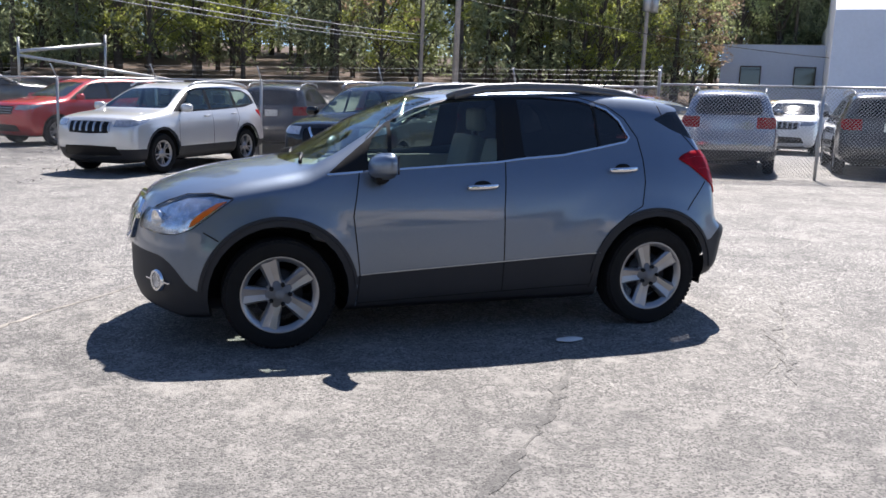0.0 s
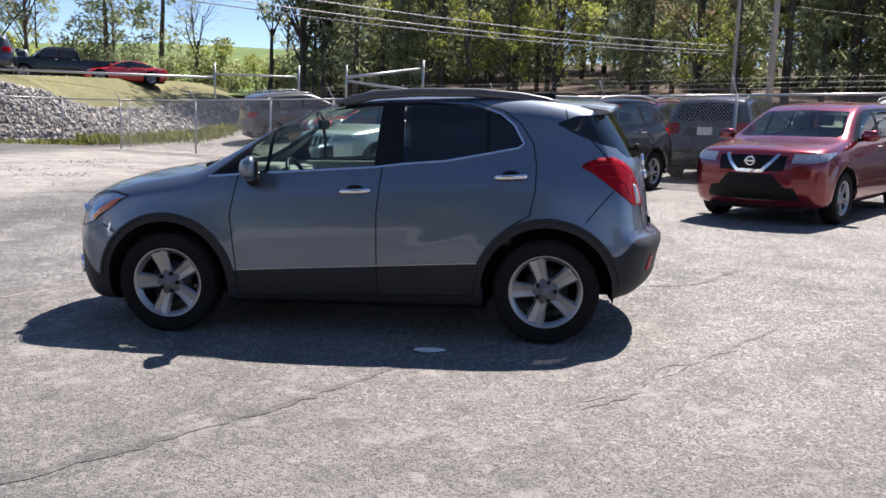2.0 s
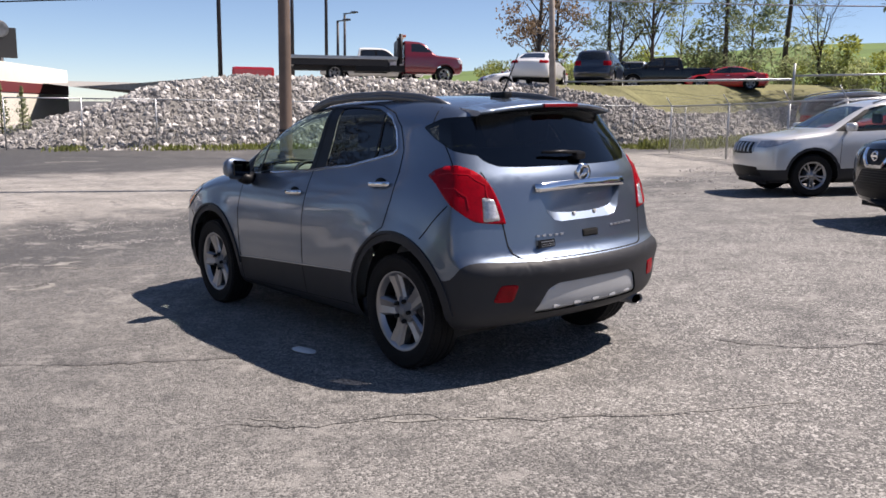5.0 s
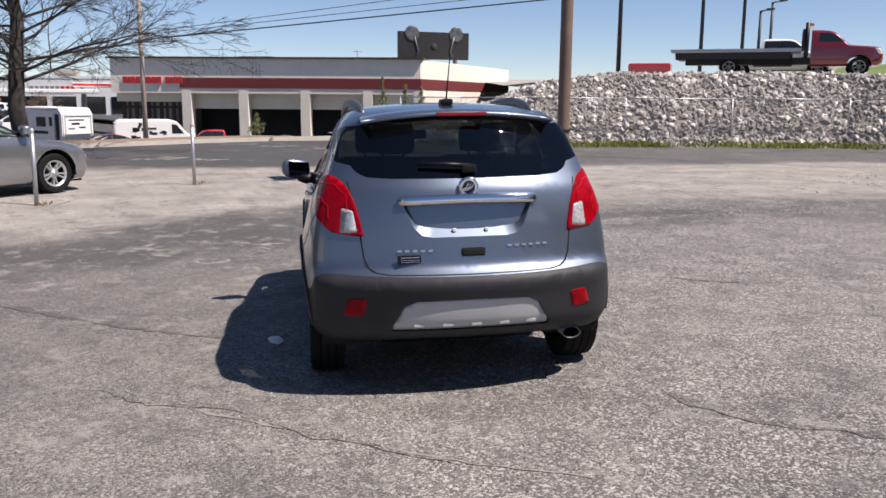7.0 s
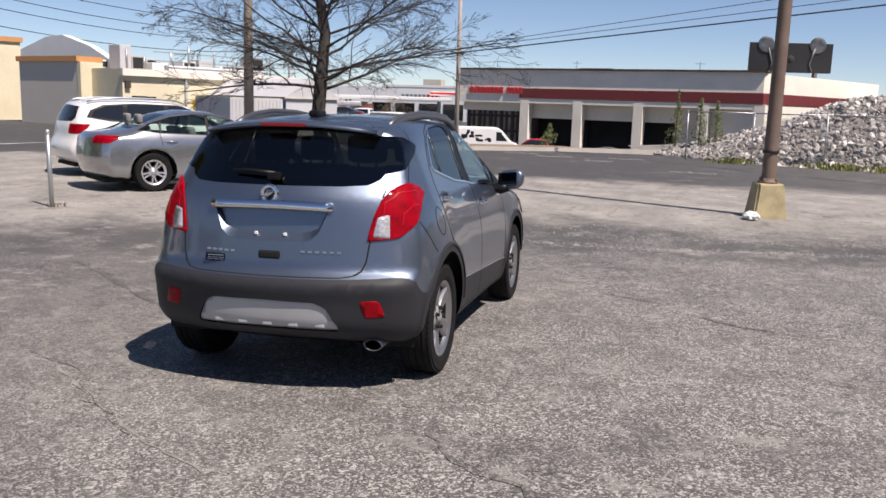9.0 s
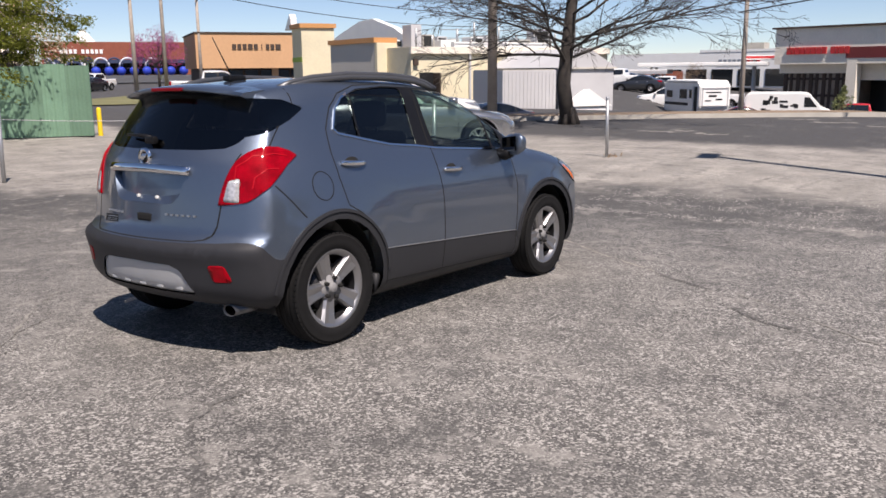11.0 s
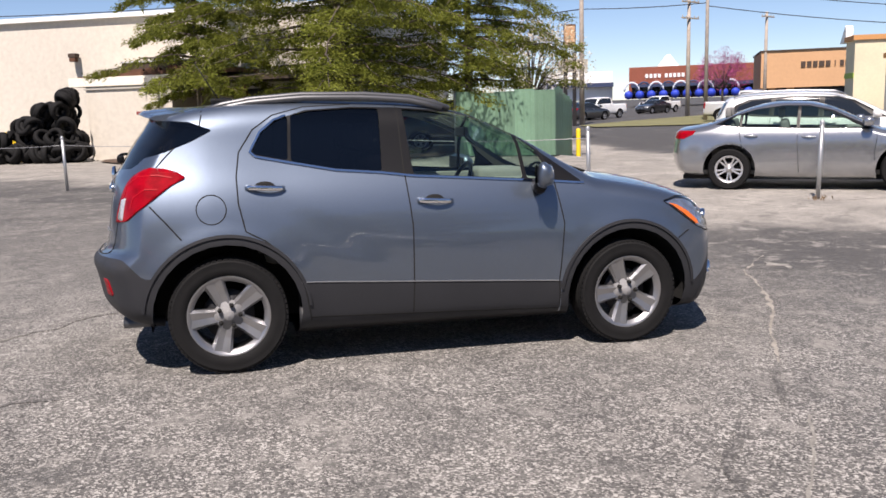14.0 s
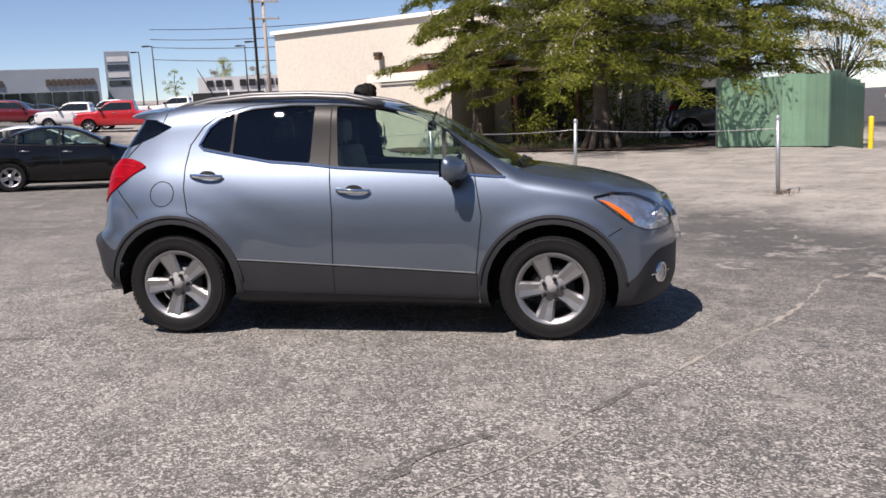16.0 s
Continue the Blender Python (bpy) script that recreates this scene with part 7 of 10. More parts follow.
# pale grey hall above the fenced lot
NE, put, L = simple_building("grey_hall", (32.7, 43.1), (37.6, 39.2), 8, 2.0, 6.8, M["pale_grey_metal"], "pale blue-grey metal hall with two windows")
for s in (1.3, 4.6):
    put("window_frame", boxm(s - 0.08, s + 1.25, 0, 0.06, 4.1, 5.45), M["brown_dark"])
    put("window_pane", boxm(s, s + 1.17, 0.06, 0.09, 4.18, 5.37), M["far_glass"])
put("tall_wing", boxm(L, L + 14, -8, 6.5, 2.0, 8.2), M["pale_grey_metal"], "taller pale grey wing")
gb = bmesh.new()
gb.faces.new([gb.verts.new(q) for q in ((L, -2.0, 8.2), (L, 6.5, 8.2), (L, 2.3, 12.0))])
r_ = bmesh.ops.extrude_face_region(gb, geom=gb.faces[:])
bmesh.ops.translate(gb, vec=(14, 0, 0), verts=[v for v in r_["geom"] if isinstance(v, bmesh.types.BMVert)])
put("wing_gable", gb, M["pale_grey_metal"])

# far dealership, its sign tower and a long low parapet building
g = 3.5
DE, put, L = simple_building("dealership_building", (80, -84.5), (57.5, -98.4), 20, g, 8.8, M["slate_metal"], "grey dealership with a glazed front far off")
for k in range(14):
    put("glass_panel", boxm(0.3 + 1.85 * k, 2.0 + 1.85 * k, 0.0, 0.08, g + 0.2, 5.9), M["far_glass"])
for x0, n in ((12, 5), (20.0, 9)):
    for k in range(n):
        put("sign_bar", boxm(x0 + 0.65 * k, x0 + 0.5 + 0.65 * k, 0, 0.2, 6.7, 7.5), M["brown_dark"])
SG, put, L = simple_building("sign_tower", (61.6, -107.4), (58.6, -109.0), 1.0, g, 11.6, M["slate_metal"], "tall grey dealer sign tower")
for k in range(4):
    put("sign_panel", boxm(0.3, L - 0.3, 0.0, 0.08, 10.2 - 1.1 * k, 10.9 - 1.1 * k), M["far_glass"] if k % 2 else M["grey_metal"])
TD, put, L = simple_building("parapet_building", (36.6, -80.9), (25.5, -85.1), 15, 1.5, 5.9, M["grey_metal"], "low pale grey building with dark lettering bars on its parapet")
for k in range(10):
    put("sign_bar", boxm(0.9 + 0.95 * k + (0.6 if k > 2 else 0), 1.6 + 0.95 * k + (0.6 if k > 2 else 0), 0, 0.15, 4.9, 5.6), M["board"])
put("dark_base", boxm(0, L, 0.0, 0.06, 1.5, 4.2), M["shade_void"])

# roadside sign on two dark legs
SI = root("roadside_sign", pose(-20.8, -44.7, 0, 0, 0, -22), "weathered roadside sign box on two dark legs", "sign")
part("sign_box", boxm(-0.38, 0.38, -0.15, 0.15, 4.9, 6.3, bevel=0.03), M["rust"], SI, "rusted sign box")
part("sign_face", boxm(-0.32, 0.32, 0.15, 0.18, 5.0, 6.2), M["tan_wall"], SI, "faded brown sign face")
for sx in (-0.28, 0.28):
    part("leg", boxm(sx - 0.12, sx + 0.12, -0.12, 0.12, -0.1, 4.6), M["dark_pole"], SI)

# screened enclosure and heap of old tyres beside the block building
EN = root("mesh_enclosure", pose(11.0, -25.0, 0), "dark screened chain-link enclosure beside the block building", "enclosure")
for a, b in (((1.3, 0.5), (-1.25, -0.4)), ((-1.25, -0.4), (-0.4, -3.0)), ((1.3, 0.5), (2.2, -2.2))):
    L = math.dist(a, b)
    an = math.atan2(b[1] - a[1], b[0] - a[0])
    pb = boxm(0, L, -0.015, 0.015, 0.45, 2.5)
    bmesh.ops.transform(pb, matrix=Matrix.Translation((*a, 0)) @ Matrix.Rotation(an, 4, "Z"), verts=pb.verts)
    part("screen_panel", pb, M["mesh_dark"], EN)
    for t in (0, 0.5, 1):
        tb = bmesh.new()
        x, y = a[0] + (b[0] - a[0]) * t, a[1] + (b[1] - a[1]) * t
        tube(tb, [(x, y, 0.2), (x, y, 2.6)], 0.035, 0.035, 8)
        part("post", tb, M["galv"], EN)
rnd = random.Random(12)
tyre_b = bmesh.new()
lathe(tyre_b, [(0.20, -0.09), (0.27, -0.11), (0.32, -0.09), (0.335, -0.05), (0.335, 0.05), (0.32, 0.09), (0.27, 0.11), (0.20, 0.09), (0.19, 0.0), (0.20, -0.09)], 20, "z")
T0 = None
for k in range(112):
    lay = 0 if k < 38 else 1 if k < 68 else 2 if k < 90 else 3 if k < 104 else 4
    x = rnd.uniform(5.75 + 0.1 * lay, 9.5 - 0.82 * lay)
    y = -26.6 + rnd.uniform(-0.6, 0.7) - 0.15 * lay + 0.19 * (7.5 - x)
    m = Matrix.Translation((x, y, 0.34 + 0.47 * lay + rnd.uniform(-0.05, 0.1))) @ Euler((rnd.uniform(0.6, 1.6), rnd.uniform(-0.5, 0.5), rnd.uniform(0, 6.3))).to_matrix().to_4x4()
    if T0 is None:
        T0 = link("old_tyre", tyre_b, M["tyre"])
        tagged(T0, "worn black tyre thrown on a heap", "tyre", "heap of old tyres")
        T0.matrix_world = m
    else:
        copy_thing(T0, m)
yb = link("yellow_drum", boxm(-0.30, 0.30, -0.25, 0.25, 0, 1.1, bevel=0.06), M["yellow_paint"])
yb.location = (8.3, -27.7, 0.02)
tagged(yb, "yellow plastic drum behind the tyre heap", "drum")


# weathered block pier and a rusty gate leaf between it and the enclosure
PI = root("block_pier", pose(9.7, -29.6, ground_at(9.7, -29.6), 0, 0, -26), "weathered brown-grey block pier beside the tyre heap", "pier")
for k in range(11):
    part("block", boxm(-0.31 + 0.01 * (k % 3), 0.31 - 0.012 * (k % 2), -0.2, 0.2, 0.205 * k, 0.205 * k + 0.195, bevel=0.012), M["pier_block"], PI)
RG = root("gate_leaf", pose(10.6, -29.8, ground_at(10.6, -29.8) - 0.12, 0, 0, -26), "rust-brown steel bar gate leaning open by the block pier", "gate")
for x in (-0.55, -0.2, 0.15, 0.5):
    gb = bmesh.new()
    tube(gb, [(x, 0, 0.15), (x, 0.02, 2.15)], 0.022, 0.022, 6)
    part("upright", gb, M["rust"], RG)
for z in (0.2, 0.8, 1.4, 2.1):
    gb = bmesh.new()
    tube(gb, [(-0.57, 0, z), (0.52, 0, z)], 0.022, 0.022, 6)
    part("rail", gb, M["rust"], RG)

# stop sign and rust-brown board screen on the far side of the road
SS = root("stop_sign", pose(-89.0, -34.6, -2.0, 0, 0, 111) @ Matrix.Scale(1.15, 4), "red octagonal stop sign on a thin steel post", "road sign")
pb = bmesh.new()
tube(pb, [(0, 0.03, 0), (0, 0.03, 2.3)], 0.035, 0.035, 6)
part("post", pb, M["galv"], SS)
ob_ = bmesh.new()
lathe(ob_, [(0.0001, -0.02), (0.40, -0.02), (0.42, -0.01), (0.42, 0.01), (0.0001, 0.012)], 8, "y", (0, 0, 2.0))
part("sign_face", ob_, M["red_sign"], SS, "red octagonal face")
tx = bpy.data.curves.new("letters", "FONT")
tx.body, tx.size, tx.align_x, tx.align_y, tx.extrude = "STOP", 0.30, "CENTER", "CENTER", 0.004
lt = new("letters", tx)
lt.data.materials.append(M["white_metal"])
lt.parent = SS
lt.matrix_basis = pose(0, -0.03, 2.0, 90, 0, 0)
BS = root("board_screen", pose(-94.0, -37.8, -2.0, 0, 0, 112) @ Matrix.Scale(1.33, 4), "rust-brown board screen round a bin yard", "screen")
for k in range(14):
    part("board", boxm(0.24 * k, 0.24 * k + 0.225, -0.02, 0.02, 0.0, 2.55 + 0.02 * (k % 3)), M["brick_wall"], BS)
part("rail", boxm(0, 3.35, 0.02, 0.07, 2.2, 2.3), M["brown_dark"], BS)

# ---- other vehicles ----
PAINTS = {
    "silver": paint("silver_paint", (0.40, 0.40, 0.395), 0.7, 0.28),
    "pale_silver": paint("pale_silver_paint", (0.60, 0.60, 0.59), 0.35, 0.3),
    "black": paint("black_paint", (0.004, 0.004, 0.005), 0.0, 0.25),
    "red": paint("deep_red_paint", (0.20, 0.005, 0.014), 0.6, 0.25),
    "bright_red": paint("bright_red_paint", (0.50, 0.012, 0.018), 0.1, 0.35),
    "dark_grey": paint("dark_grey_paint", (0.035, 0.037, 0.042), 0.4, 0.33),
    "white": paint("white_paint", (0.74, 0.74, 0.73), 0.0, 0.4),
    "grey": paint("mid_grey_paint", (0.34, 0.35, 0.37), 0.8, 0.24),
    "navy": paint("dark_navy_paint", (0.012, 0.018, 0.035), 0.3, 0.32),
    "maroon": paint("dark_red_paint", (0.17, 0.008, 0.016), 0.3, 0.3),
    "yellow": paint("yellow_paint_car", (0.55, 0.36, 0.03), 0.0, 0.4),
}

PAINTS["black"].node_tree.nodes["Principled BSDF"].inputs["Specular IOR Level"].default_value = 0.1
PAINTS["black"].node_tree.nodes["Principled BSDF"].inputs["Coat Weight"].default_value = 0.6

SUV = dict(
    x0=-2.28, x1=2.30, fb=-1.1, rb=1.0, grid=(46, 7, 13), round=0.13,
    top=[(-2.22, 0.97), (-2.12, 1.04), (-1.7, 1.11), (-1.25, 1.16), (-1.08, 1.19), (-0.85, 1.31), (-0.45, 1.52), (-0.2, 1.61), (0.1, 1.665), (0.8, 1.69), (1.5, 1.66), (1.95, 1.59)],
    bottom=[(-2.28, 0.24), (0, 0.22), (2.3, 0.30)],
    front=[(0.2, -2.12), (0.35, -2.22), (0.55, -2.28), (0.8, -2.27), (0.97, -2.22)],
    rear=[(0.25, 2.12), (0.42, 2.26), (0.6, 2.30), (0.72, 2.27), (0.82, 2.21), (1.1, 2.17), (1.25, 2.12), (1.45, 2.03), (1.6, 1.95)],
    width=[(0.2, 0.82), (0.3, 0.88), (0.5, 0.91), (0.8, 0.905), (1.0, 0.885), (1.1, 0.86), (1.2, 0.815), (1.4, 0.745), (1.6, 0.68), (1.7, 0.63)],
    plan=[(-2.3, -0.09), (-2.0, -0.045), (-1.5, -0.005), (0, 0.0), (1.4, 0.01), (1.9, -0.015), (2.3, -0.07)],
    crown=[(-2.3, 0.04), (0, 0.035), (2.0, 0.04)], bow=(0.22, 0.15), axles=(-1.36, 1.36), hub=0.355, arch=0.43, flare=0.02, belt=1.15,
)
SUV_G = dict(
    dlo=[(1.86, 1.27), (1.76, 1.43), (1.5, 1.545), (0.8, 1.59), (-0.1, 1.57), (-0.4, 1.485), (-0.98, 1.13), (-0.5, 1.12), (0.5, 1.15), (1.4, 1.19)],
    panes=[[(-0.72, 1.16), (0.14, 1.165), (0.12, 1.55), (-0.1, 1.545), (-0.36, 1.46)], [(0.24, 1.17), (1.04, 1.20), (1.00, 1.555), (0.22, 1.56)], [(1.13, 1.21), (1.76, 1.28), (1.69, 1.41), (1.45, 1.52), (1.09, 1.55)]],
    rear=[(-0.1, 1.17), (0.56, 1.18), (0.62, 1.26), (0.54, 1.50), (-0.1, 1.545)], screen=[(-0.1, 1.19), (0.64, 1.185), (0.70, 1.22), (0.57, 1.54), (-0.1, 1.57)],
    head=[(-1.66, 1.005), (-1.95, 0.995), (-2.5, 0.955), (-2.5, 0.862), (-2.10, 0.868), (-1.90, 0.92)], tail=[(1.80, 1.13), (2.6, 1.14), (2.6, 0.93), (2.05, 0.92), (1.86, 1.05)],
    grille=[(-0.1, 0.97), (0.44, 0.96), (0.42, 0.76), (-0.1, 0.74)], inner=0.50, seams=[[(0.18, 1.60), (0.2, 0.9), (0.18, 0.36)], [(-0.98, 1.13), (-0.86, 1.05), (-0.92, 0.40)], [(1.06, 1.58), (1.10, 1.2), (1.12, 0.95), (0.98, 0.75)]],
    handle=[(0.02, 1.03), (0.95, 1.06)], skirt=0.50,
)
SEDAN = dict(
    x0=-2.40, x1=2.42, fb=-1.1, rb=1.3, grid=(50, 7, 12), round=0.12,
    top=[(-2.34, 0.70), (-2.2, 0.80), (-1.8, 0.885), (-1.2, 0.97), (-1.0, 1.01), (-0.55, 1.235), (-0.2, 1.375), (0.15, 1.445), (0.55, 1.455), (0.95, 1.395), (1.35, 1.265), (1.75, 1.12), (2.1, 1.06), (2.32, 1.03)],
    bottom=[(-2.4, 0.20), (0, 0.17), (2.4, 0.25)],
    front=[(0.15, -2.25), (0.3, -2.37), (0.5, -2.40), (0.65, -2.37), (0.72, -2.33)],
    rear=[(0.2, 2.25), (0.4, 2.38), (0.6, 2.42), (0.8, 2.40), (0.98, 2.35), (1.04, 2.31)],
    width=[(0.15, 0.80), (0.28, 0.875), (0.45, 0.915), (0.65, 0.915), (0.85, 0.895), (0.95, 0.87), (1.02, 0.83), (1.15, 0.755), (1.3, 0.68), (1.46, 0.58)],
    plan=[(-2.4, -0.10), (-2.1, -0.05), (-1.5, -0.005), (0, 0.0), (1.5, 0.0), (2.0, -0.03), (2.42, -0.09)],
    crown=[(-2.4, 0.05), (0, 0.05), (2.4, 0.04)], bow=(0.28, 0.18), axles=(-1.37, 1.37), hub=0.335, arch=0.40, flare=0.012, belt=0.98,
)
SEDAN_G = dict(
    dlo=[(1.62, 1.09), (1.35, 1.215), (0.95, 1.33), (0.5, 1.385), (0.1, 1.375), (-0.25, 1.295), (-0.62, 1.12), (-0.92, 0.985), (0.2, 1.0), (1.2, 1.035)],
    panes=[[(-0.74, 1.005), (0.245, 1.018), (0.225, 1.365), (0.05, 1.355), (-0.24, 1.27), (-0.58, 1.10)], [(0.295, 1.02), (1.18, 1.052), (1.15, 1.265), (0.9, 1.332), (0.5, 1.374), (0.275, 1.372)], [(1.22, 1.055), (1.56, 1.085), (1.35, 1.195), (1.20, 1.245)]],
    rear=[(-0.1, 1.11), (0.52, 1.10), (0.58, 1.14), (0.46, 1.38), (-0.1, 1.41)], screen=[(-0.1, 1.0), (0.66, 0.99), (0.70, 1.03), (0.52, 1.36), (-0.1, 1.40)],
    head=[(-1.80, 0.80), (-2.0, 0.82), (-2.5, 0.74), (-2.5, 0.64), (-2.1, 0.655)], tail=[(1.95, 0.99), (2.6, 1.0), (2.6, 0.86), (2.15, 0.86), (2.0, 0.93)],
    grille=[(-0.1, 0.66), (0.48, 0.65), (0.44, 0.56), (-0.1, 0.55)], inner=0.46, seams=[[(0.26, 1.40), (0.28, 0.8), (0.24, 0.30)], [(-0.95, 0.97), (-0.90, 0.6), (-0.93, 0.32)], [(1.20, 1.28), (1.22, 1.0), (1.18, 0.75), (1.0, 0.58)]],
    handle=[(0.10, 0.87), (1.02, 0.89)], skirt=0.0,
)
PICKUP = dict(
    x0=-2.85, x1=2.85, fb=-1.6, rb=2.3, grid=(66, 7, 13), round=0.11,
    top=[(-2.80, 1.10), (-2.7, 1.16), (-2.2, 1.22), (-1.55, 1.26), (-1.42, 1.29), (-1.05, 1.58), (-0.8, 1.78), (-0.5, 1.86), (0.1, 1.89), (0.62, 1.87), (0.74, 1.82), (0.84, 1.33), (0.90, 1.27), (1.6, 1.26), (2.8, 1.26)],
    bottom=[(-2.85, 0.42), (0, 0.40), (2.85, 0.45)],
    front=[(0.4, -2.70), (0.55, -2.82), (0.8, -2.85), (1.0, -2.84), (1.1, -2.80)],
    rear=[(0.4, 2.70), (0.55, 2.84), (0.8, 2.82), (1.26, 2.80)],
    width=[(0.4, 0.86), (0.5, 0.93), (0.7, 0.96), (1.0, 0.95), (1.2, 0.93), (1.28, 0.90), (1.4, 0.86), (1.7, 0.77), (1.9, 0.68)],
    plan=[(-2.85, -0.08), (-2.4, -0.02), (-1.8, 0.0), (2.5, 0.0), (2.85, -0.03)],
    crown=[(-2.85, 0.04), (0, 0.03), (2.8, 0.0)], bow=(0.12, 0.03), axles=(-1.85, 1.75), hub=0.40, arch=0.48, flare=0.02, belt=1.25,
)
PICKUP_G = dict(
    dlo=[(0.66, 1.33), (0.64, 1.76), (-0.55, 1.77), (-0.85, 1.66), (-1.35, 1.27), (0.3, 1.30)],
    panes=[[(-1.12, 1.33), (-0.22, 1.34), (-0.24, 1.73), (-0.55, 1.73), (-0.80, 1.63)], [(-0.12, 1.345), (0.58, 1.37), (0.57, 1.72), (-0.13, 1.735)]],
    rear=[(-0.1, 1.40), (0.60, 1.40), (0.56, 1.72), (-0.1, 1.74)], screen=[(-0.1, 1.30), (0.72, 1.29), (0.76, 1.33), (0.60, 1.72), (-0.1, 1.78)],
    head=[(-2.45, 1.10), (-3.0, 1.10), (-3.0, 0.86), (-2.6, 0.88)], tail=[(2.66, 1.22), (3.0, 1.22), (3.0, 0.85), (2.68, 0.85)],
    grille=[(-0.1, 1.12), (0.58, 1.11), (0.56, 0.80), (-0.1, 0.78)], inner=0.62, seams=[[(-0.17, 1.78), (-0.16, 0.55)], [(-1.38, 1.27), (-1.30, 0.55)], [(0.70, 1.30), (0.68, 0.55)], [(0.88, 1.24), (0.88, 0.60)]],
    handle=[(-0.32, 1.17), (0.52, 1.18)], skirt=0.0,
)


def scaled(s, g, L, W, H, wheel_r):
    """Stretches a pattern car to a length, width and height."""
    l0, h0 = s["x1"] - s["x0"], max(p[1] for p in s["top"])
    kx, kz = L / l0, H / h0
    ky = W / 2 / max(p[1] for p in s["width"])
    xz = lambda a: [(p[0] * kx, p[1] * kz) for p in a]
    zx = lambda a: [(p[0] * kz, p[1] * kx) for p in a]
    yz = lambda a: [(p[0] * ky, p[1] * kz) for p in a]
    t = dict(s)
    t.update(x0=s["x0"] * kx, x1=s["x1"] * kx, fb=s["fb"] * kx, rb=s["rb"] * kx, top=xz(s["top"]), bottom=xz(s["bottom"]), front=zx(s["front"]), rear=zx(s["rear"]), width=[(p[0] * kz, p[1] * ky) for p in s["width"]], plan=[(p[0] * kx, p[1] * ky) for p in s["plan"]], crown=xz(s["crown"]), axles=tuple(a * kx for a in s["axles"]), hub=wheel_r, arch=wheel_r + 0.075, belt=s["belt"] * kz)
    u = dict(g)
    u.update(dlo=xz(g["dlo"]), panes=[xz(p) for p in g["panes"]], rear=yz(g["rear"]), screen=yz(g["screen"]), head=xz(g["head"]), tail=xz(g["tail"]), grille=yz(g["grille"]), inner=g["inner"] * ky, seams=[xz(p) for p in g["seams"]], handle=xz(g["handle"]), skirt=g["skirt"] * kz)
    return t, u


def vehicle(kind, x, y, yaw, colour, label, L, W, H, wheel_r=0.355, spokes=5, style="five", name=None, category="car", rails=False, skirt=False, group="", grille="bars", z=None, rim="alloy", tailmat="red_lens", wide_tail=False, plate=False, glassmat="far_glass"):
    s0, g0 = {"suv": (SUV, SUV_G), "sedan": (SEDAN, SEDAN_G), "pickup": (PICKUP, PICKUP_G)}[kind]
    s, g = scaled(s0, g0, L, W, H, wheel_r)
    # stand on the slope under the wheels
    ca, sa = math.cos(radians(yaw)), math.sin(radians(yaw))
    gz = (lambda px, py: z) if z is not None else ground_at
    wf = [gz(x + ca * s["axles"][0] - sa * w, y + sa * s["axles"][0] + ca * w) for w in (-0.75, 0.75)]
    wr = [gz(x + ca * s["axles"][1] - sa * w, y + sa * s["axles"][1] + ca * w) for w in (-0.75, 0.75)]
    h = (sum(wf) + sum(wr)) / 4
    span = s["axles"][1] - s["axles"][0]
    pitch = -math.degrees(math.atan2((sum(wr) - sum(wf)) / 2, span))
    roll = math.degrees(math.atan2((wf[1] + wr[1] - wf[0] - wr[0]) / 2, 1.5))
    car = root(name or {"suv": "parked_suv", "sedan": "parked_sedan", "pickup": "parked_pickup"}[kind], pose(x, y, h, roll, pitch, yaw), label, category, group)
    B = Body(s)
    pm = PAINTS[colour]
    sidew = lambda m, n: n.y > 0.15
    gl = M[glassmat]
    roof = max(p[1] for p in s["top"])
    if skirt:
        B.mark("skirt", [([(-4, 0), (4, 0), (4, g["skirt"] or 0.45), (-4, (g["skirt"] or 0.45) - 0.03)], "side")], lambda m, n: True)
        for ax in s["axles"]:
            B.mark("skirt", [(ring_poly(ax, s["hub"], s["arch"] + 0.05, 20), "side")], lambda m, n: n.y > 0.1)
    B.mark("tail", [(g["tail"], "side"), ([(g["inner"], 0.3), (g["inner"] + 0.05, 2.2), (2, 2.2), (2, 0.3)], "end")], lambda m, n: m.x > s["x1"] * 0.7)
    B.mark("head", [(g["head"], "side"), ([(g["inner"], 0.3), (g["inner"], 2.2), (2, 2.2), (2, 0.3)], "end")], lambda m, n: m.x < s["x0"] * 0.65)
    B.mark("grille", [(g["grille"], "end")], lambda m, n: m.x < s["x0"] * 0.8 and n.x < -0.2)
    zl = s["bottom"][0][1]
    B.mark("intake", [([(-0.1, zl + 0.10), (-0.1, zl + 0.30), (0.55, zl + 0.28), (0.62, zl + 0.12)], "end")], lambda m, n: m.x < s["x0"] * 0.8 and n.x < -0.2)
    B.mark("trim", [(g["dlo"], "side")], sidew)
    for k, p in enumerate(g["panes"]):
        B.mark(f"pane{k}", [(p, "side")], sidew)
    B.mark("rear_glass", [(g["rear"], "end")], lambda m, n: m.x > 0.2 and n.x > 0.25)
    B.mark("screen", [(g["screen"], "end")], lambda m, n: m.x < 0.3 and n.x < -0.15 and m.z > roof * 0.55)
    for ax in s["axles"]:
        B.mark("open", [(ring_poly(ax, s["hub"], s["arch"], 22), "side")], lambda m, n: m.y > 0.45)
    B.ids["body"] = 0
    B.take("body", "body_shell", pm, car)
    if skirt:
        B.take("skirt", "lower_cladding", M["cladding"], car, tag="dark grey lower cladding")
    B.take("grille", "grille", M["black_trim"], car, lift=-0.01)
    B.take("intake", "air_intake", M["black_trim"], car, lift=-0.005)
    B.take("rear_glass", "rear_window", gl, car)
    B.take("screen", "windscreen", gl, car)
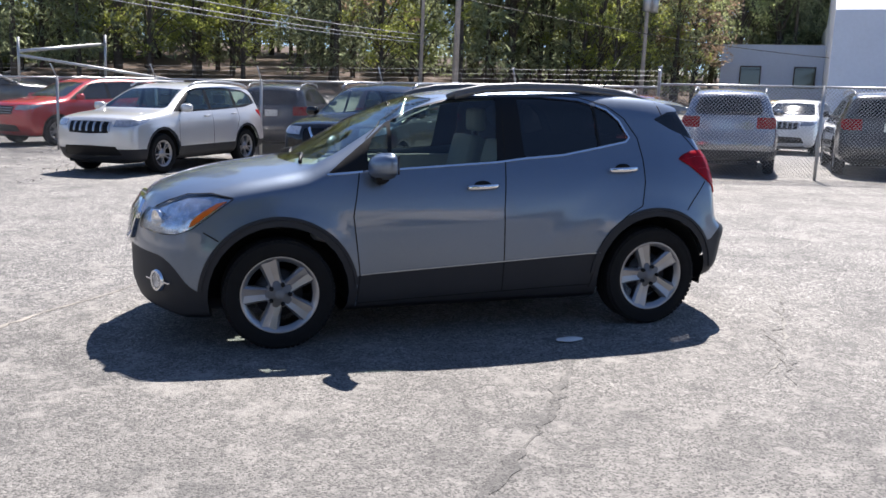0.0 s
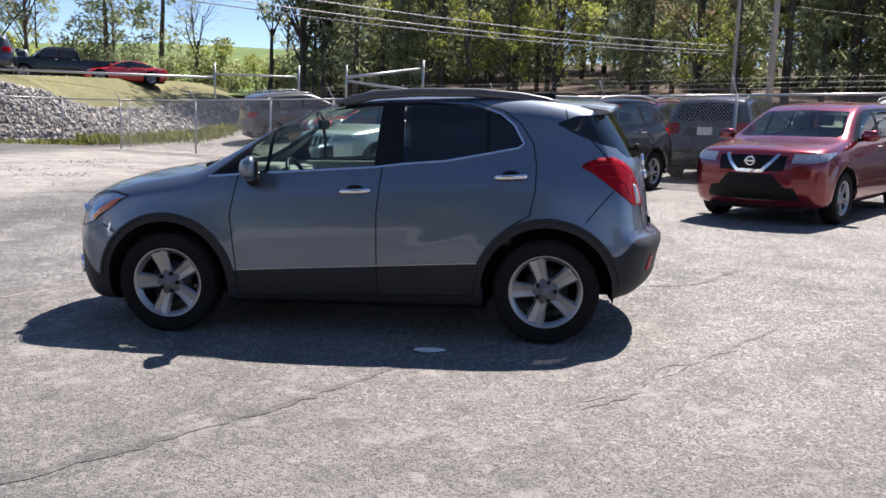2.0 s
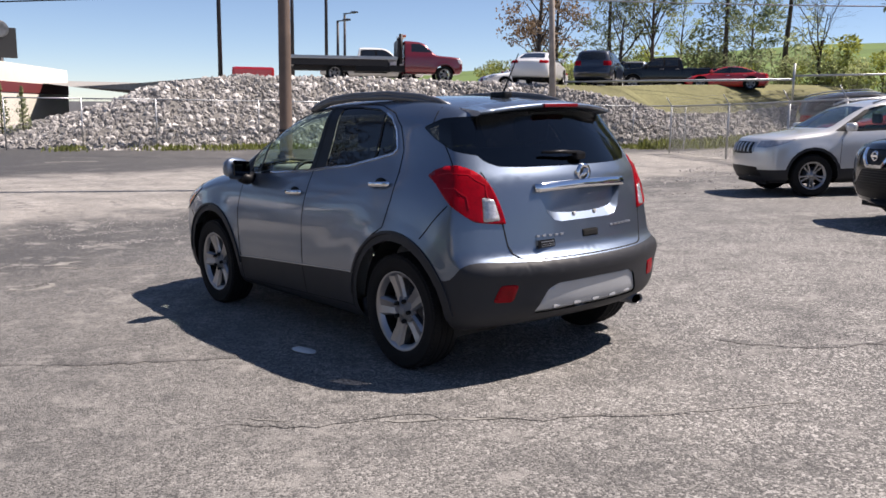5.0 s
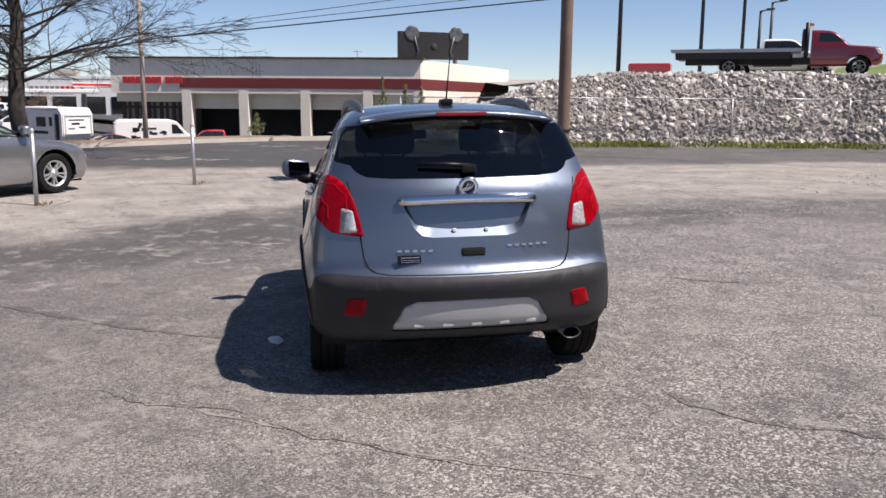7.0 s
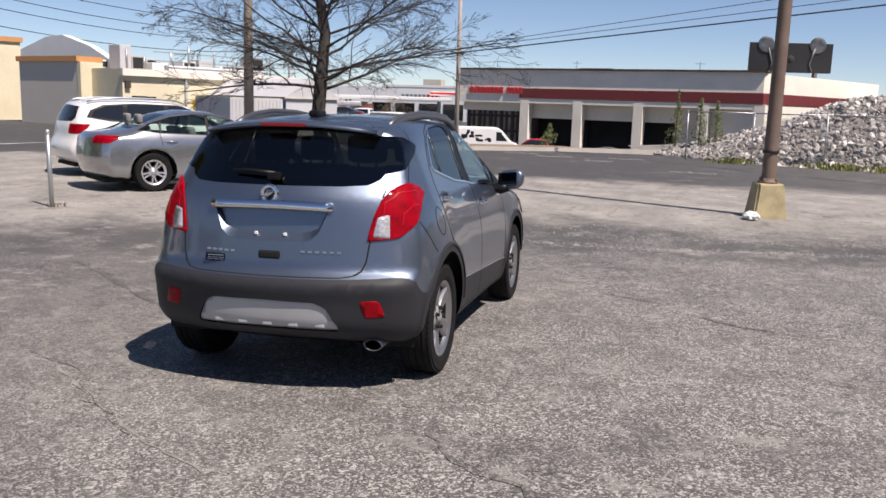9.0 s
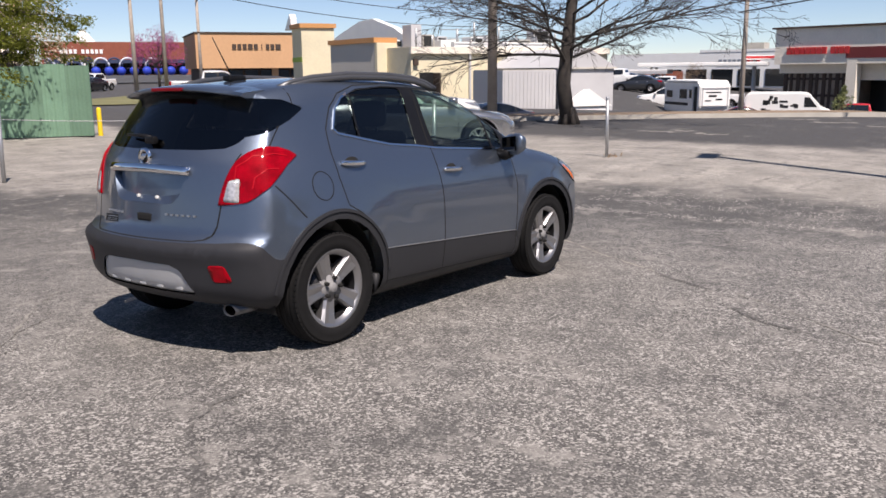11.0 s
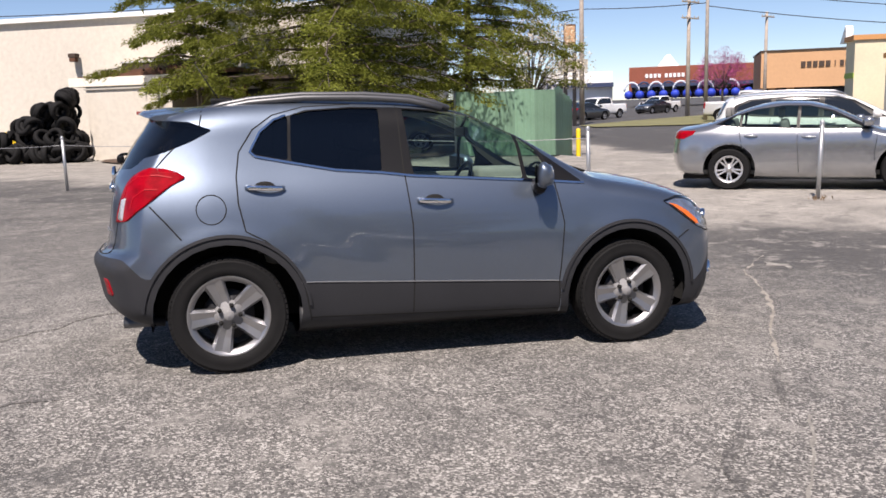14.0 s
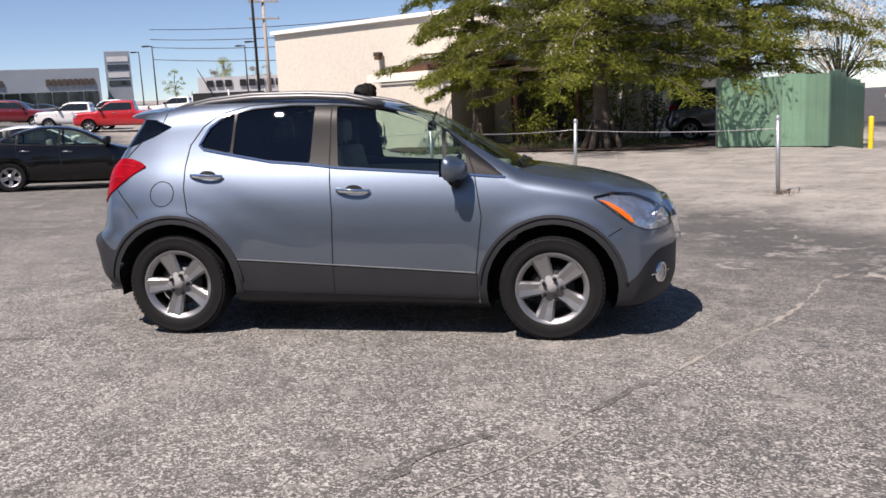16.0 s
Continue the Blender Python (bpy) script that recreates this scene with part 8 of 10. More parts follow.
    for sd in (1, -1):
        B.take("trim", "window_frame", M["black_trim"], car, sd)
        for k in range(len(g["panes"])):
            B.take(f"pane{k}", "side_window", gl, car, sd)
        B.take("tail", "tail_light", M[tailmat], car, sd, lift=0.004)
        hl = B.take("head", "headlight", M["head_lens"], car, sd, lift=0.004)
        for q in g["seams"]:
            part("panel_gap", B.ribbon("", q, "side", 0.010, 0.0015, M["seam"], car, sd, step=0.08, bm=bmesh.new()), M["seam"], car)
        for hx, hz in g["handle"]:
            p, n = B.at(hx, hz, "side")
            hb = bmesh.new()
            tube(hb, [(hx - 0.10, (p.y + 0.008) * sd, hz), (hx, (p.y + 0.032) * sd, hz + 0.004), (hx + 0.10, (p.y + 0.008) * sd, hz + 0.006)], 0.013, 0.013, 6)
            part("door_handle", hb, M["satin"], car)
        mz, mx = g["dlo"][-1][1] if kind != "suv" else g["dlo"][6][1], g["panes"][0][0][0] - 0.05
        p, n = B.at(mx, mz - 0.01, "side")
        mb = bmesh.new()
        bmesh.ops.create_uvsphere(mb, u_segments=12, v_segments=8, radius=1.0)
        for v in mb.verts:
            q = (abs(v.co.x) ** 4 + abs(v.co.y) ** 4 + abs(v.co.z) ** 4) ** 0.25
            v.co = Vector((mx + 0.08 * v.co.x / q, (p.y + 0.14 + 0.11 * v.co.y / q) * sd, mz + 0.07 + 0.075 * v.co.z / q))
        mo = part("wing_mirror", mb, pm if kind != "pickup" else M["black_trim"], car, "", True)
        ab = bmesh.new()
        tube(ab, [(mx, (p.y - 0.05) * sd, mz + 0.01), (mx, (p.y + 0.08) * sd, mz + 0.03)], 0.03, 0.025, 6)
        part("mirror_arm", ab, M["black_trim"], mo)
        if rails:
            rb = bmesh.new()
            yy = 0.74 * max(q[1] for q in s["width"])
            tube(rb, [(x_ * L / 4.58, yy * sd * (1 - 0.02 * abs(x_)), zz * H / 1.69) for x_, zz in ((-0.25, 1.60), (-0.05, 1.675), (0.5, 1.705), (1.2, 1.70), (1.65, 1.655), (1.8, 1.60))], 0.02, 0.02, 6)
            part("roof_rail", rb, M["satin"], car)
        for ax in s["axles"]:
            wy = max(q[1] for q in s["width"]) - 0.12
            wheel(car, ax, wy * sd, wheel_r, wheel_r, wheel_r * 0.66, 0.22, spokes, sd, fine=False, style=style, mats=(rim, "alloy_shaded"))
            wb = bmesh.new()
            an = np.linspace(-0.12, math.pi + 0.12, 15)
            R0 = s["arch"] + 0.012
            o_, i_ = [], []
            for a in an:
                o_.append(wb.verts.new((ax + R0 * math.cos(a), (wy + 0.09) * sd, wheel_r + R0 * math.sin(a))))
                i_.append(wb.verts.new((ax + R0 * math.cos(a), (wy - 0.28) * sd, wheel_r + R0 * math.sin(a))))
            for k in range(14):
                wb.faces.new((o_[k], o_[k + 1], i_[k + 1], i_[k]))
            wb.faces.new(i_)
            part("wheel_well", wb, M["seam"], car)
    fx = s["x0"]
    if grille == "slots":
        for k in range(-3, 4):
            lb = B.ribbon("", [(0.145 * k, 0.95 * H / 1.69), (0.145 * k, 0.79 * H / 1.69)], "end", 0.045, 0.012, M["satin"], car, sign=-1, bm=bmesh.new())
            part("grille_bar", lb, M["satin"], car)
    elif grille == "vee":
        vb = bmesh.new()
        zz = lambda q: q * H / 1.69
        db = bmesh.new()
        for k in range(9):
            q = 0.70 - 0.032 * k
            B.ribbon("", [(-0.30 - 0.028 * k, zz(q)), (0.30 + 0.028 * k, zz(q))], "end", 0.033, 0.006 + 0.004 * (k % 2), M["black_trim"], car, sign=-1, bm=db, step=0.05)
        part("lower_grille", db, M["black_trim"], car, "black lower grille")
        B.ribbon("", [(-0.34, zz(0.97)), (-0.26, zz(0.86)), (-0.16, zz(0.755)), (0.16, zz(0.755)), (0.26, zz(0.86)), (0.34, zz(0.97))], "end", 0.05, 0.02, M["chrome"], car, sign=-1, bm=vb, step=0.05)
        part("grille_surround", vb, M["chrome"], car, "chrome grille surround")
        p, n = B.at(0.0, zz(0.885), "end", -1)
        eb = bmesh.new()
        lathe(eb, [(0.045, -0.012), (0.062, -0.016), (0.068, 0.0), (0.045, 0.0)], 20, "x")
        box(eb, -0.02, 0.0, -0.075, 0.075, -0.012, 0.012)
        eo = part("emblem", eb, M["chrome"], car)
        eo.location = p + Vector((-0.012, 0, 0))
    else:
        lb = bmesh.new()
        zs = [p[1] for p in g["grille"]]
        for k in range(3):
            zz = min(zs) + (max(zs) - min(zs)) * (0.25 + 0.25 * k)
            B.ribbon("", [(-g["inner"] * 0.82, zz), (g["inner"] * 0.82, zz)], "end", 0.02, 0.012, M["satin"], car, sign=-1, bm=lb, step=0.08)
        part("grille_bar", lb, M["satin"], car)
    if plate:
        p, n = B.at(0.0, 0.98 * H / 1.69, "end", 1)
        po = part("plate", boxm(-0.004, 0.008, -0.155, 0.155, -0.08, 0.08), M["plastic_white"], car, "pale number plate")
        po.location = p + n * 0.006
    if glassmat != "far_glass":
        zf = s["bottom"][1][1]
        part("cabin_floor", boxm(s["x0"] * 0.45, s["x1"] * 0.75, -0.66, 0.66, zf + 0.08, zf + 0.14), M["lining"], car)
        xf = g["panes"][0][1][0] - 0.12
        zs = zf + 0.30
        seat(car, xf, -0.37, zs), seat(car, xf, 0.37, zs), seat(car, xf + 0.85, 0.0, zs + 0.02, 1.3)
        part("dashboard", boxm(xf - 0.98, xf - 0.62, -0.66, 0.66, zs + 0.1, g["dlo"][-1][1] - 0.02 if kind != "suv" else g["dlo"][6][1] - 0.02, bevel=0.06), M["lining"], car)
        part("cabin_lining", boxm(s["x1"] * 0.30, s["x1"] * 0.70, -0.60, 0.60, zf + 0.14, g["handle"][1][1] - 0.02, bevel=0.05), M["lining"], car)
    und = boxm(s["x0"] * 0.9, s["x1"] * 0.9, -0.62, 0.62, s["bottom"][1][1] - 0.01, s["bottom"][1][1] + 0.06)
    part("underbody", und, M["seam"], car)
    B.bm.free()
    return car


ROW = 52.5  # the parked row's heading
vehicle("suv", -1.97, 12.1, 53, "pale_silver", "pale silver suv with a seven-slot grille parked before the fence", 4.62, 1.86, 1.67, 0.365, 5, "twin", rails=True, skirt=True, grille="slots", glassmat="clear_glass")
vehicle("suv", 1.72, 9.12, 54.5, "black", "glossy black suv with a chrome vee grille parked by the fence", 4.65, 1.84, 1.70, 0.355, 5, "twin", rails=True, grille="vee", glassmat="clear_glass")
vehicle("suv", 5.20, 6.88, 53, "red", "deep red compact suv with a chrome vee grille on asphalt", 4.38, 1.84, 1.60, 0.345, 5, "twin", grille="vee", glassmat="clear_glass")
vehicle("suv", 10.2, 10.65, 233, "grey", "silver-grey suv seen from behind through chain-link", 4.82, 1.94, 1.76, 0.37, 5, "twin", rails=True, skirt=True)
vehicle("suv", 13.2, 9.45, 233, "dark_grey", "dark grey suv parked tail-on behind the fence", 4.82, 1.94, 1.76, 0.37, 5, "twin", rails=True, plate=True)
vehicle("suv", 5.55, 13.85, 243, "dark_grey", "dark grey suv with a pale number plate behind the fence", 4.82, 1.94, 1.78, 0.37, 5, "twin", rails=True, plate=True)
vehicle("suv", 11.2, 18.0, 238, "white", "off-white suv behind the chain-link fence", 4.7, 1.9, 1.78, 0.36, 5, "twin", rails=True)
vehicle("suv", 1.15, 17.4, 250, "navy", "dark navy suv parked behind the fence", 4.6, 1.86, 1.70, 0.36, 5, "twin", rails=True, plate=True)
vehicle("suv", -1.3, 18.0, 250, "black", "black suv parked behind the fence", 4.6, 1.86, 1.68, 0.36, 5, "twin", plate=True)
vehicle("suv", -4.3, 20.0, 42, "bright_red", "bright red suv behind the chain-link fence", 5.0, 1.93, 1.78, 0.375, 5, "twin", rails=True, skirt=False)
vehicle("suv", -8.2, 26.2, 215, "dark_grey", "dark grey suv behind the dusty fence", 4.9, 1.93, 1.80, 0.375, 5, "twin", rails=True)
vehicle("suv", 3.95, 15.75, 243, "red", "deep red suv with dark windows behind the chain-link fence", 4.6, 1.86, 1.72, 0.36, 5, "twin", rails=True)
vehicle("suv", 16.9, 16.5, 40, "white", "white boxy small suv deep in the fenced lot", 4.25, 1.80, 1.69, 0.35, 5, "twin", grille="slots")
vehicle("suv", 20.5, 21.5, 60, "yellow", "yellow and white suv deep in the fenced lot", 4.5, 1.86, 1.8, 0.36, 5, "twin")
vehicle("sedan", 5.2, 21.5, 55, "silver", "pale silver sedan in the fenced lot", 4.7, 1.82, 1.45, 0.33, 5, "twin")

vehicle("sedan", -8.65, -6.61, -37.5, "grey", "grey four-door sedan parked on the dusty apron", 4.62, 1.87, 1.455, 0.345, 5, "twin", glassmat="clear_glass", rim="alloy_bright")
vehicle("suv", -10.9, -9.0, -36, "white", "white suv parked beside the grey sedan", 4.65, 1.86, 1.63, 0.36, 5, "twin", rails=True)
vehicle("sedan", 9.97, -12.33, 28.6, "black", "black compact sedan parked on asphalt", 4.55, 1.78, 1.45, 0.325, 5, "five", glassmat="clear_glass")
vehicle("sedan", 12.2, -14.7, 28.6, "white", "white sedan parked beside the black one", 4.6, 1.80, 1.47, 0.33, 5, "five")
vehicle("sedan", -24.5, -15.2, 150, "navy", "dark blue coupe below the kerb", 4.5, 1.8, 1.36, 0.33, 5, "twin", z=-0.95)
vehicle("pickup", -30.9, -40.1, -38, "pale_silver", "silver crew-cab pickup with a bed cap on the road", 5.7, 1.98, 1.92, 0.40, 5, "five")
vehicle("suv", -7.3, -23.6, -19, "dark_grey", "dark grey suv in the shade under a tree", 4.6, 1.86, 1.8, 0.36, 5, "twin")
# far dealer pickups and cars
vehicle("pickup", 26.2, -45.0, 200, "bright_red", "bright red crew-cab pickup on the far lot", 5.9, 2.0, 1.98, 0.41, 5, "five", grille="bars")
wpu = vehicle("pickup", 30.6, -47.5, 200, "white", "white pickup on the far lot", 5.6, 1.98, 1.85, 0.38, 5, "five", group="far dealer pickups")
vehicle("pickup", 37.5, -50.0, 20, "maroon", "dark red pickup on the far lot", 5.6, 1.98, 1.9, 0.38, 5, "five")
for x, y, a in ((33.4, -57.0, 205), (29.0, -60.0, 190), (-31.0, -62.0, 205), (-47.0, -80.0, 205), (-33.0, -75.0, 30), (-67.3, -29.0, 100), (-72.5, -26.5, 95), (-74.0, -22.5, 100)):
    copy_thing(wpu, pose(x, y, ground_at(x, y), 0, 0, a))
fs = vehicle("sedan", 21.0, -52.0, 30, "dark_grey", "dark sedan on the far lot", 4.6, 1.8, 1.46, 0.33, 5, "five", group="far dealer cars")
for x, y, a in ((40.5, -58.0, 200), (45.0, -62.0, 200), (23.5, -48.0, 215), (16.8, -55.0, 20), (-28.0, -58.0, 25), (-44.0, -76.0, 205), (-58.0, -100.0, 30), (-88, -30, 90), (-92, -36, 90), (-66.7, -26.8, 100), (-68.4, -24.6, 100), (-71.0, -30.0, 100)):
    copy_thing(fs, pose(x, y, ground_at(x, y), 0, 0, a))
# cars on the raised lot
vehicle("sedan", -23.6, 25.6, 302, "white", "white sedan seen from behind on the raised lot", 4.8, 1.85, 1.46, 0.335, 5, "five", z=2.75)
vehicle("suv", -24.3, 30.8, 300, "navy", "dark suv parked on the raised lot", 4.9, 1.93, 1.82, 0.37, 5, "twin", z=2.75)
vehicle("pickup", -24.6, 36.8, 40, "black", "black pickup on the raised lot", 5.7, 1.98, 1.8, 0.39, 5, "five", z=2.75)
vehicle("sedan", -21.9, 38.5, 35, "bright_red", "bright red low sports coupe on the raised lot", 4.6, 1.86, 1.30, 0.345, 5, "five", z=2.75)
vehicle("pickup", -29.0, 39.5, 30, "silver", "silver pickup on the raised lot", 5.7, 1.98, 1.85, 0.39, 5, "five", z=2.75)
vehicle("sedan", -29.5, 30.0, 60, "maroon", "dark red sedan on the raised lot", 4.6, 1.8, 1.42, 0.33, 5, "five", z=2.55)
vehicle("sedan", -28.0, 29.0, 60, "white", "white sedan on the raised lot", 4.6, 1.8, 1.42, 0.33, 5, "five", z=2.55)


def tow_truck():
    """Flat-bed recovery truck; the nose points to -x."""
    yaw = math.degrees(math.atan2(-0.85, -0.52))
    t = root("tow_truck", pose(-29.6, 22.2, 2.78, 0, 0, yaw), "dark red flat-bed recovery truck on the raised lot", "truck")
    s, g = scaled(PICKUP, PICKUP_G, 5.6, 2.1, 2.05, 0.42)
    B = Body(s)
    pm = PAINTS["maroon"]
    B.mark("trim", [([(-1.2, 1.48), (-0.15, 1.50), (-0.15, 1.90), (-0.6, 1.90), (-0.85, 1.78)], "side")], lambda m, n: n.y > 0.15)
    B.mark("rearcut", [([(0.15, 0.0), (4, 0), (4, 3), (0.15, 3)], "side")], lambda m, n: True)
    B.mark("screen", [([(-0.1, 1.43), (0.75, 1.42), (0.62, 1.86), (-0.1, 1.9)], "end")], lambda m, n: m.x < 0.1 and n.x < -0.15 and m.z > 1.35)
    B.mark("grille", [(g["grille"], "end")], lambda m, n: m.x < -2.2 and n.x < -0.2)
    B.mark("head", [(g["head"], "side"), ([(0.6, 0.3), (0.6, 2.2), (2, 2.2), (2, 0.3)], "end")], lambda m, n: m.x < -2.0)
    B.mark("open", [(ring_poly(s["axles"][0], 0.42, 0.50, 22), "side")], lambda m, n: m.y > 0.45)
    B.ids["body"] = 0
    B.take("body", "cab", pm, t)
    B.take("screen", "windscreen", M["far_glass"], t)
    B.take("grille", "grille", M["satin"], t)
    for sd in (1, -1):
        B.take("trim", "cab_window", M["far_glass"], t, sd)
        B.take("head", "headlight", M["white_lens"], t, sd)
    part("cab_back", boxm(0.12, 0.17, -0.85, 0.85, 0.6, 1.85), pm, t)
    ax = s["axles"][0]
    for sd in (1, -1):
        for wx in (ax, 3.6, 2.75)[:2]:
            wheel(t, wx, 0.86 * sd, 0.42, 0.42, 0.27, 0.26, 6, sd, fine=False, style="thin")
        part("side_box", boxm(0.9, 2.6, 0.62 * sd, 1.02 * sd, 0.50, 0.98, bevel=0.02), M["black_trim"], t, "dark steel tool box")
        sb = bmesh.new()
        tube(sb, [(0.35, 0.80 * sd, 0.9), (0.35, 0.80 * sd, 2.35)], 0.09, 0.09, 10)
        part("exhaust_stack", sb, M["dark_pole"], t)
    part("chassis", boxm(-1.0, 5.6, -0.45, 0.45, 0.55, 0.85), M["dark_pole"], t)
    bb = bmesh.new()
    box(bb, 0.55, 6.2, -1.22, 1.22, 1.08, 1.17, 0.02)
    box(bb, 0.55, 6.2, -1.24, -1.16, 1.17, 1.23)
    box(bb, 0.55, 6.2, 1.16, 1.24, 1.17, 1.23)
    part("flat_bed", bb, M["satin"], t, "steel flat bed")
    part("headboard", boxm(0.45, 0.55, -1.15, 1.15, 1.2, 2.05), M["dark_pole"], t)
    part("light_bar", boxm(0.1, 0.45, -0.8, 0.8, 2.2, 2.32, bevel=0.03), M["amber"], t)
    part("under_frame", boxm(1.0, 6.0, -1.05, 1.05, 0.78, 1.08), M["dark_pole"], t)
    B.bm.free()


tow_truck()
vehicle("pickup", -33.2, 22.6, 236, "white", "white pickup parked behind the recovery truck", 5.6, 2.0, 1.95, 0.40, 5, "five", z=2.75)


def box_vehicle(name, x, y, yaw, L, W, H, material, label, category, z=None, bands=()):
    g = ground_at(x, y) if z is None else z
    v = root(name, pose(x, y, g, 0, 0, yaw), label, category)
    part("body", boxm(-L / 2, L / 2, -W / 2, W / 2, 0.45, H, bevel=0.14), material, v)
    for sx in (-L * 0.28, L * 0.28):
        for sd in (-1, 1):
            wheel(v, sx, sd * (W / 2 - 0.15), 0.36, 0.36, 0.22, 0.22, 6, sd, fine=False, style="thin")
    for nm, x0, x1, z0, z1, mt in bands:
        for sd in (1, -1):
            part(nm, boxm(x0, x1, sd * W / 2 - 0.02, sd * W / 2 + 0.012, z0, z1), M[mt], v)
    return v


def prism(profile, y0, y1, bevel=0.0):
    """A side profile (x, z) drawn out between y0 and y1."""
    bm = bmesh.new()
    f = bm.faces.new([bm.verts.new((x, y0, z)) for x, z in profile])
    r = bmesh.ops.extrude_face_region(bm, geom=[f])
    for v in r["geom"]:
        if isinstance(v, bmesh.types.BMVert):
            v.co.y = y1
    bmesh.ops.recalc_face_normals(bm, faces=bm.faces)
    if bevel:
        bmesh.ops.bevel(bm, geom=bm.edges[:], offset=bevel, segments=2, affect="EDGES")
    return bm


def travel_trailer(x, y, yaw):
    """Camping trailer: the end with its folded bunk looks along +x, the door side along -y."""
    v = root("travel_trailer", pose(x, y, ground_at(x, y), 0, 0, yaw), "white camping trailer with its door open on the lower lot", "trailer")
    L, W, H = 5.2, 2.35, 3.02
    part("body", prism([(-L / 2, 0.75), (-L / 2, H - 0.25), (-L / 2 + 0.3, H), (L / 2 - 0.35, H - 0.05), (L / 2, H - 0.42), (L / 2, 1.15), (L / 2 - 0.35, 0.62)], -W / 2, W / 2, 0.07), M["white_metal"], v)
    part("roof_edge", boxm(-L / 2 + 0.2, L / 2 - 0.3, -W / 2 - 0.06, -W / 2 - 0.005, H - 0.20, H - 0.08, bevel=0.02), M["grey_metal"], v, "rolled awning")
    wn = part("window", boxm(-0.2, 0.75, -W / 2 - 0.012, -W / 2 + 0.02, 1.75, 2.3), M["far_glass"], v)
    part("window_frame", boxm(-0.25, 0.80, -W / 2 - 0.008, -W / 2 + 0.02, 1.70, 2.35), M["board"], wn)
    part("window", boxm(-2.2, -1.3, -W / 2 - 0.012, -W / 2 + 0.02, 1.75, 2.25), M["far_glass"], v)
    dr = part("door", boxm(1.15, 1.80, -W / 2 - 0.10, -W / 2 - 0.06, 0.72, 2.62, bevel=0.02), M["white_metal"], v, "white door standing open")
    part("door_window", boxm(1.30, 1.65, -W / 2 - 0.108, -W / 2 - 0.055, 1.75, 2.35), M["far_glass"], dr)
    # flat dark panel in place of the shaded inside
    part("doorway", boxm(1.85, 2.25, -W / 2 - 0.012, -W / 2 + 0.02, 0.85, 2.55), M["shade_void"], v, "dark panel painting the unlit inside of the doorway")
    part("graphic_bar", boxm(-2.45, 1.0, -W / 2 - 0.010, -W / 2 + 0.02, 1.22, 1.42), M["board"], v)
    # end: a framed bunk lid with dark bars
    for x0, x1, z0, z1 in ((-1.0, 1.0, 2.42, 2.50), (-1.0, 1.0, 1.22, 1.28), (-1.0, -0.94, 1.22, 2.5), (0.94, 1.0, 1.22, 2.5)):
        part("lid_frame", boxm(L / 2 - 0.02, L / 2 + 0.05, x0, x1, z0, z1), M["grey_metal"], v)
    for y0, y1, z0, z1 in ((-0.7, 0.45, 2.12, 2.20), (-0.5, 0.1, 1.85, 1.98), (0.05, 0.55, 1.62, 1.72), (-0.75, -0.3, 1.55, 1.63)):
        part("graphic_bar", boxm(L / 2 - 0.02, L / 2 + 0.012, y0, y1, z0, z1), M["board"], v)
    hb = bmesh.new()
    tube(hb, [(L / 2 - 0.3, -0.6, 0.62), (L / 2 + 1.1, 0, 0.5)], 0.05, 0.05, 6)
    tube(hb, [(L / 2 - 0.3, 0.6, 0.62), (L / 2 + 1.1, 0, 0.5)], 0.05, 0.05, 6)
    tube(hb, [(L / 2 + 1.0, 0, 0.5), (L / 2 + 1.0, 0, 0.0)], 0.04, 0.05, 6)
    part("drawbar", hb, M["board"], v)
    for sd in (-1, 1):
        wheel(v, -0.3, sd * (W / 2 - 0.16), 0.36, 0.36, 0.22, 0.22, 6, sd, fine=False, style="thin")


def panel_van(x, y, yaw):
    """Cargo van with its nose along +x."""
    v = root("panel_van", pose(x, y, ground_at(x, y), 0, 0, yaw), "white panel van with black splashed graphic bars on the lower lot", "van")
    W = 2.0
    part("body", prism([(-2.65, 0.42), (-2.68, 1.9), (-2.55, 2.36), (-2.3, 2.46), (0.9, 2.46), (1.25, 2.38), (2.02, 1.52), (2.62, 1.28), (2.72, 1.0), (2.72, 0.42)], -W / 2, W / 2, 0.09), M["white_metal"], v)
    sb = bmesh.new()
    q = [sb.verts.new(p) for p in ((1.36, -0.85, 2.32), (1.36, 0.85, 2.32), (2.02, 0.90, 1.58), (2.02, -0.90, 1.58))]
    sb.faces.new(q)
    bmesh.ops.solidify(sb, geom=sb.faces[:], thickness=0.03)
    part("windscreen", sb, M["far_glass"], v)
    rnd_ = random.Random(8)
    for sd in (-1, 1):
        yy = sd * W / 2
        part("side_window", prism([(0.95, 1.55), (0.95, 2.15), (1.25, 2.15), (1.72, 1.55)], yy - 0.01, yy + 0.012), M["far_glass"], v)
        for k in range(15):
            cx, cz = rnd_.uniform(-1.5, 0.6), rnd_.uniform(1.0, 2.2)
            w_, h_ = rnd_.uniform(0.08, 0.28), rnd_.uniform(0.04, 0.13)
            part("graphic_bar", boxm(cx - w_, cx + w_, yy - 0.006, yy + 0.006 + 0.0004 * k, cz - h_, cz + h_), M["board"], v)
        part("tail_light", boxm(-2.70, -2.62, sd * 0.86 - 0.08, sd * 0.86 + 0.08, 1.0, 1.5), M["red_lens"], v)
        part("rear_window", boxm(-2.67, -2.60, sd * 0.42 - 0.33, sd * 0.42 + 0.33, 1.5, 2.1), M["far_glass"], v)
        for sx in (-1.7, 1.75):
            wheel(v, sx, sd * (W / 2 - 0.08), 0.36, 0.36, 0.22, 0.22, 6, sd, fine=False, style="thin")


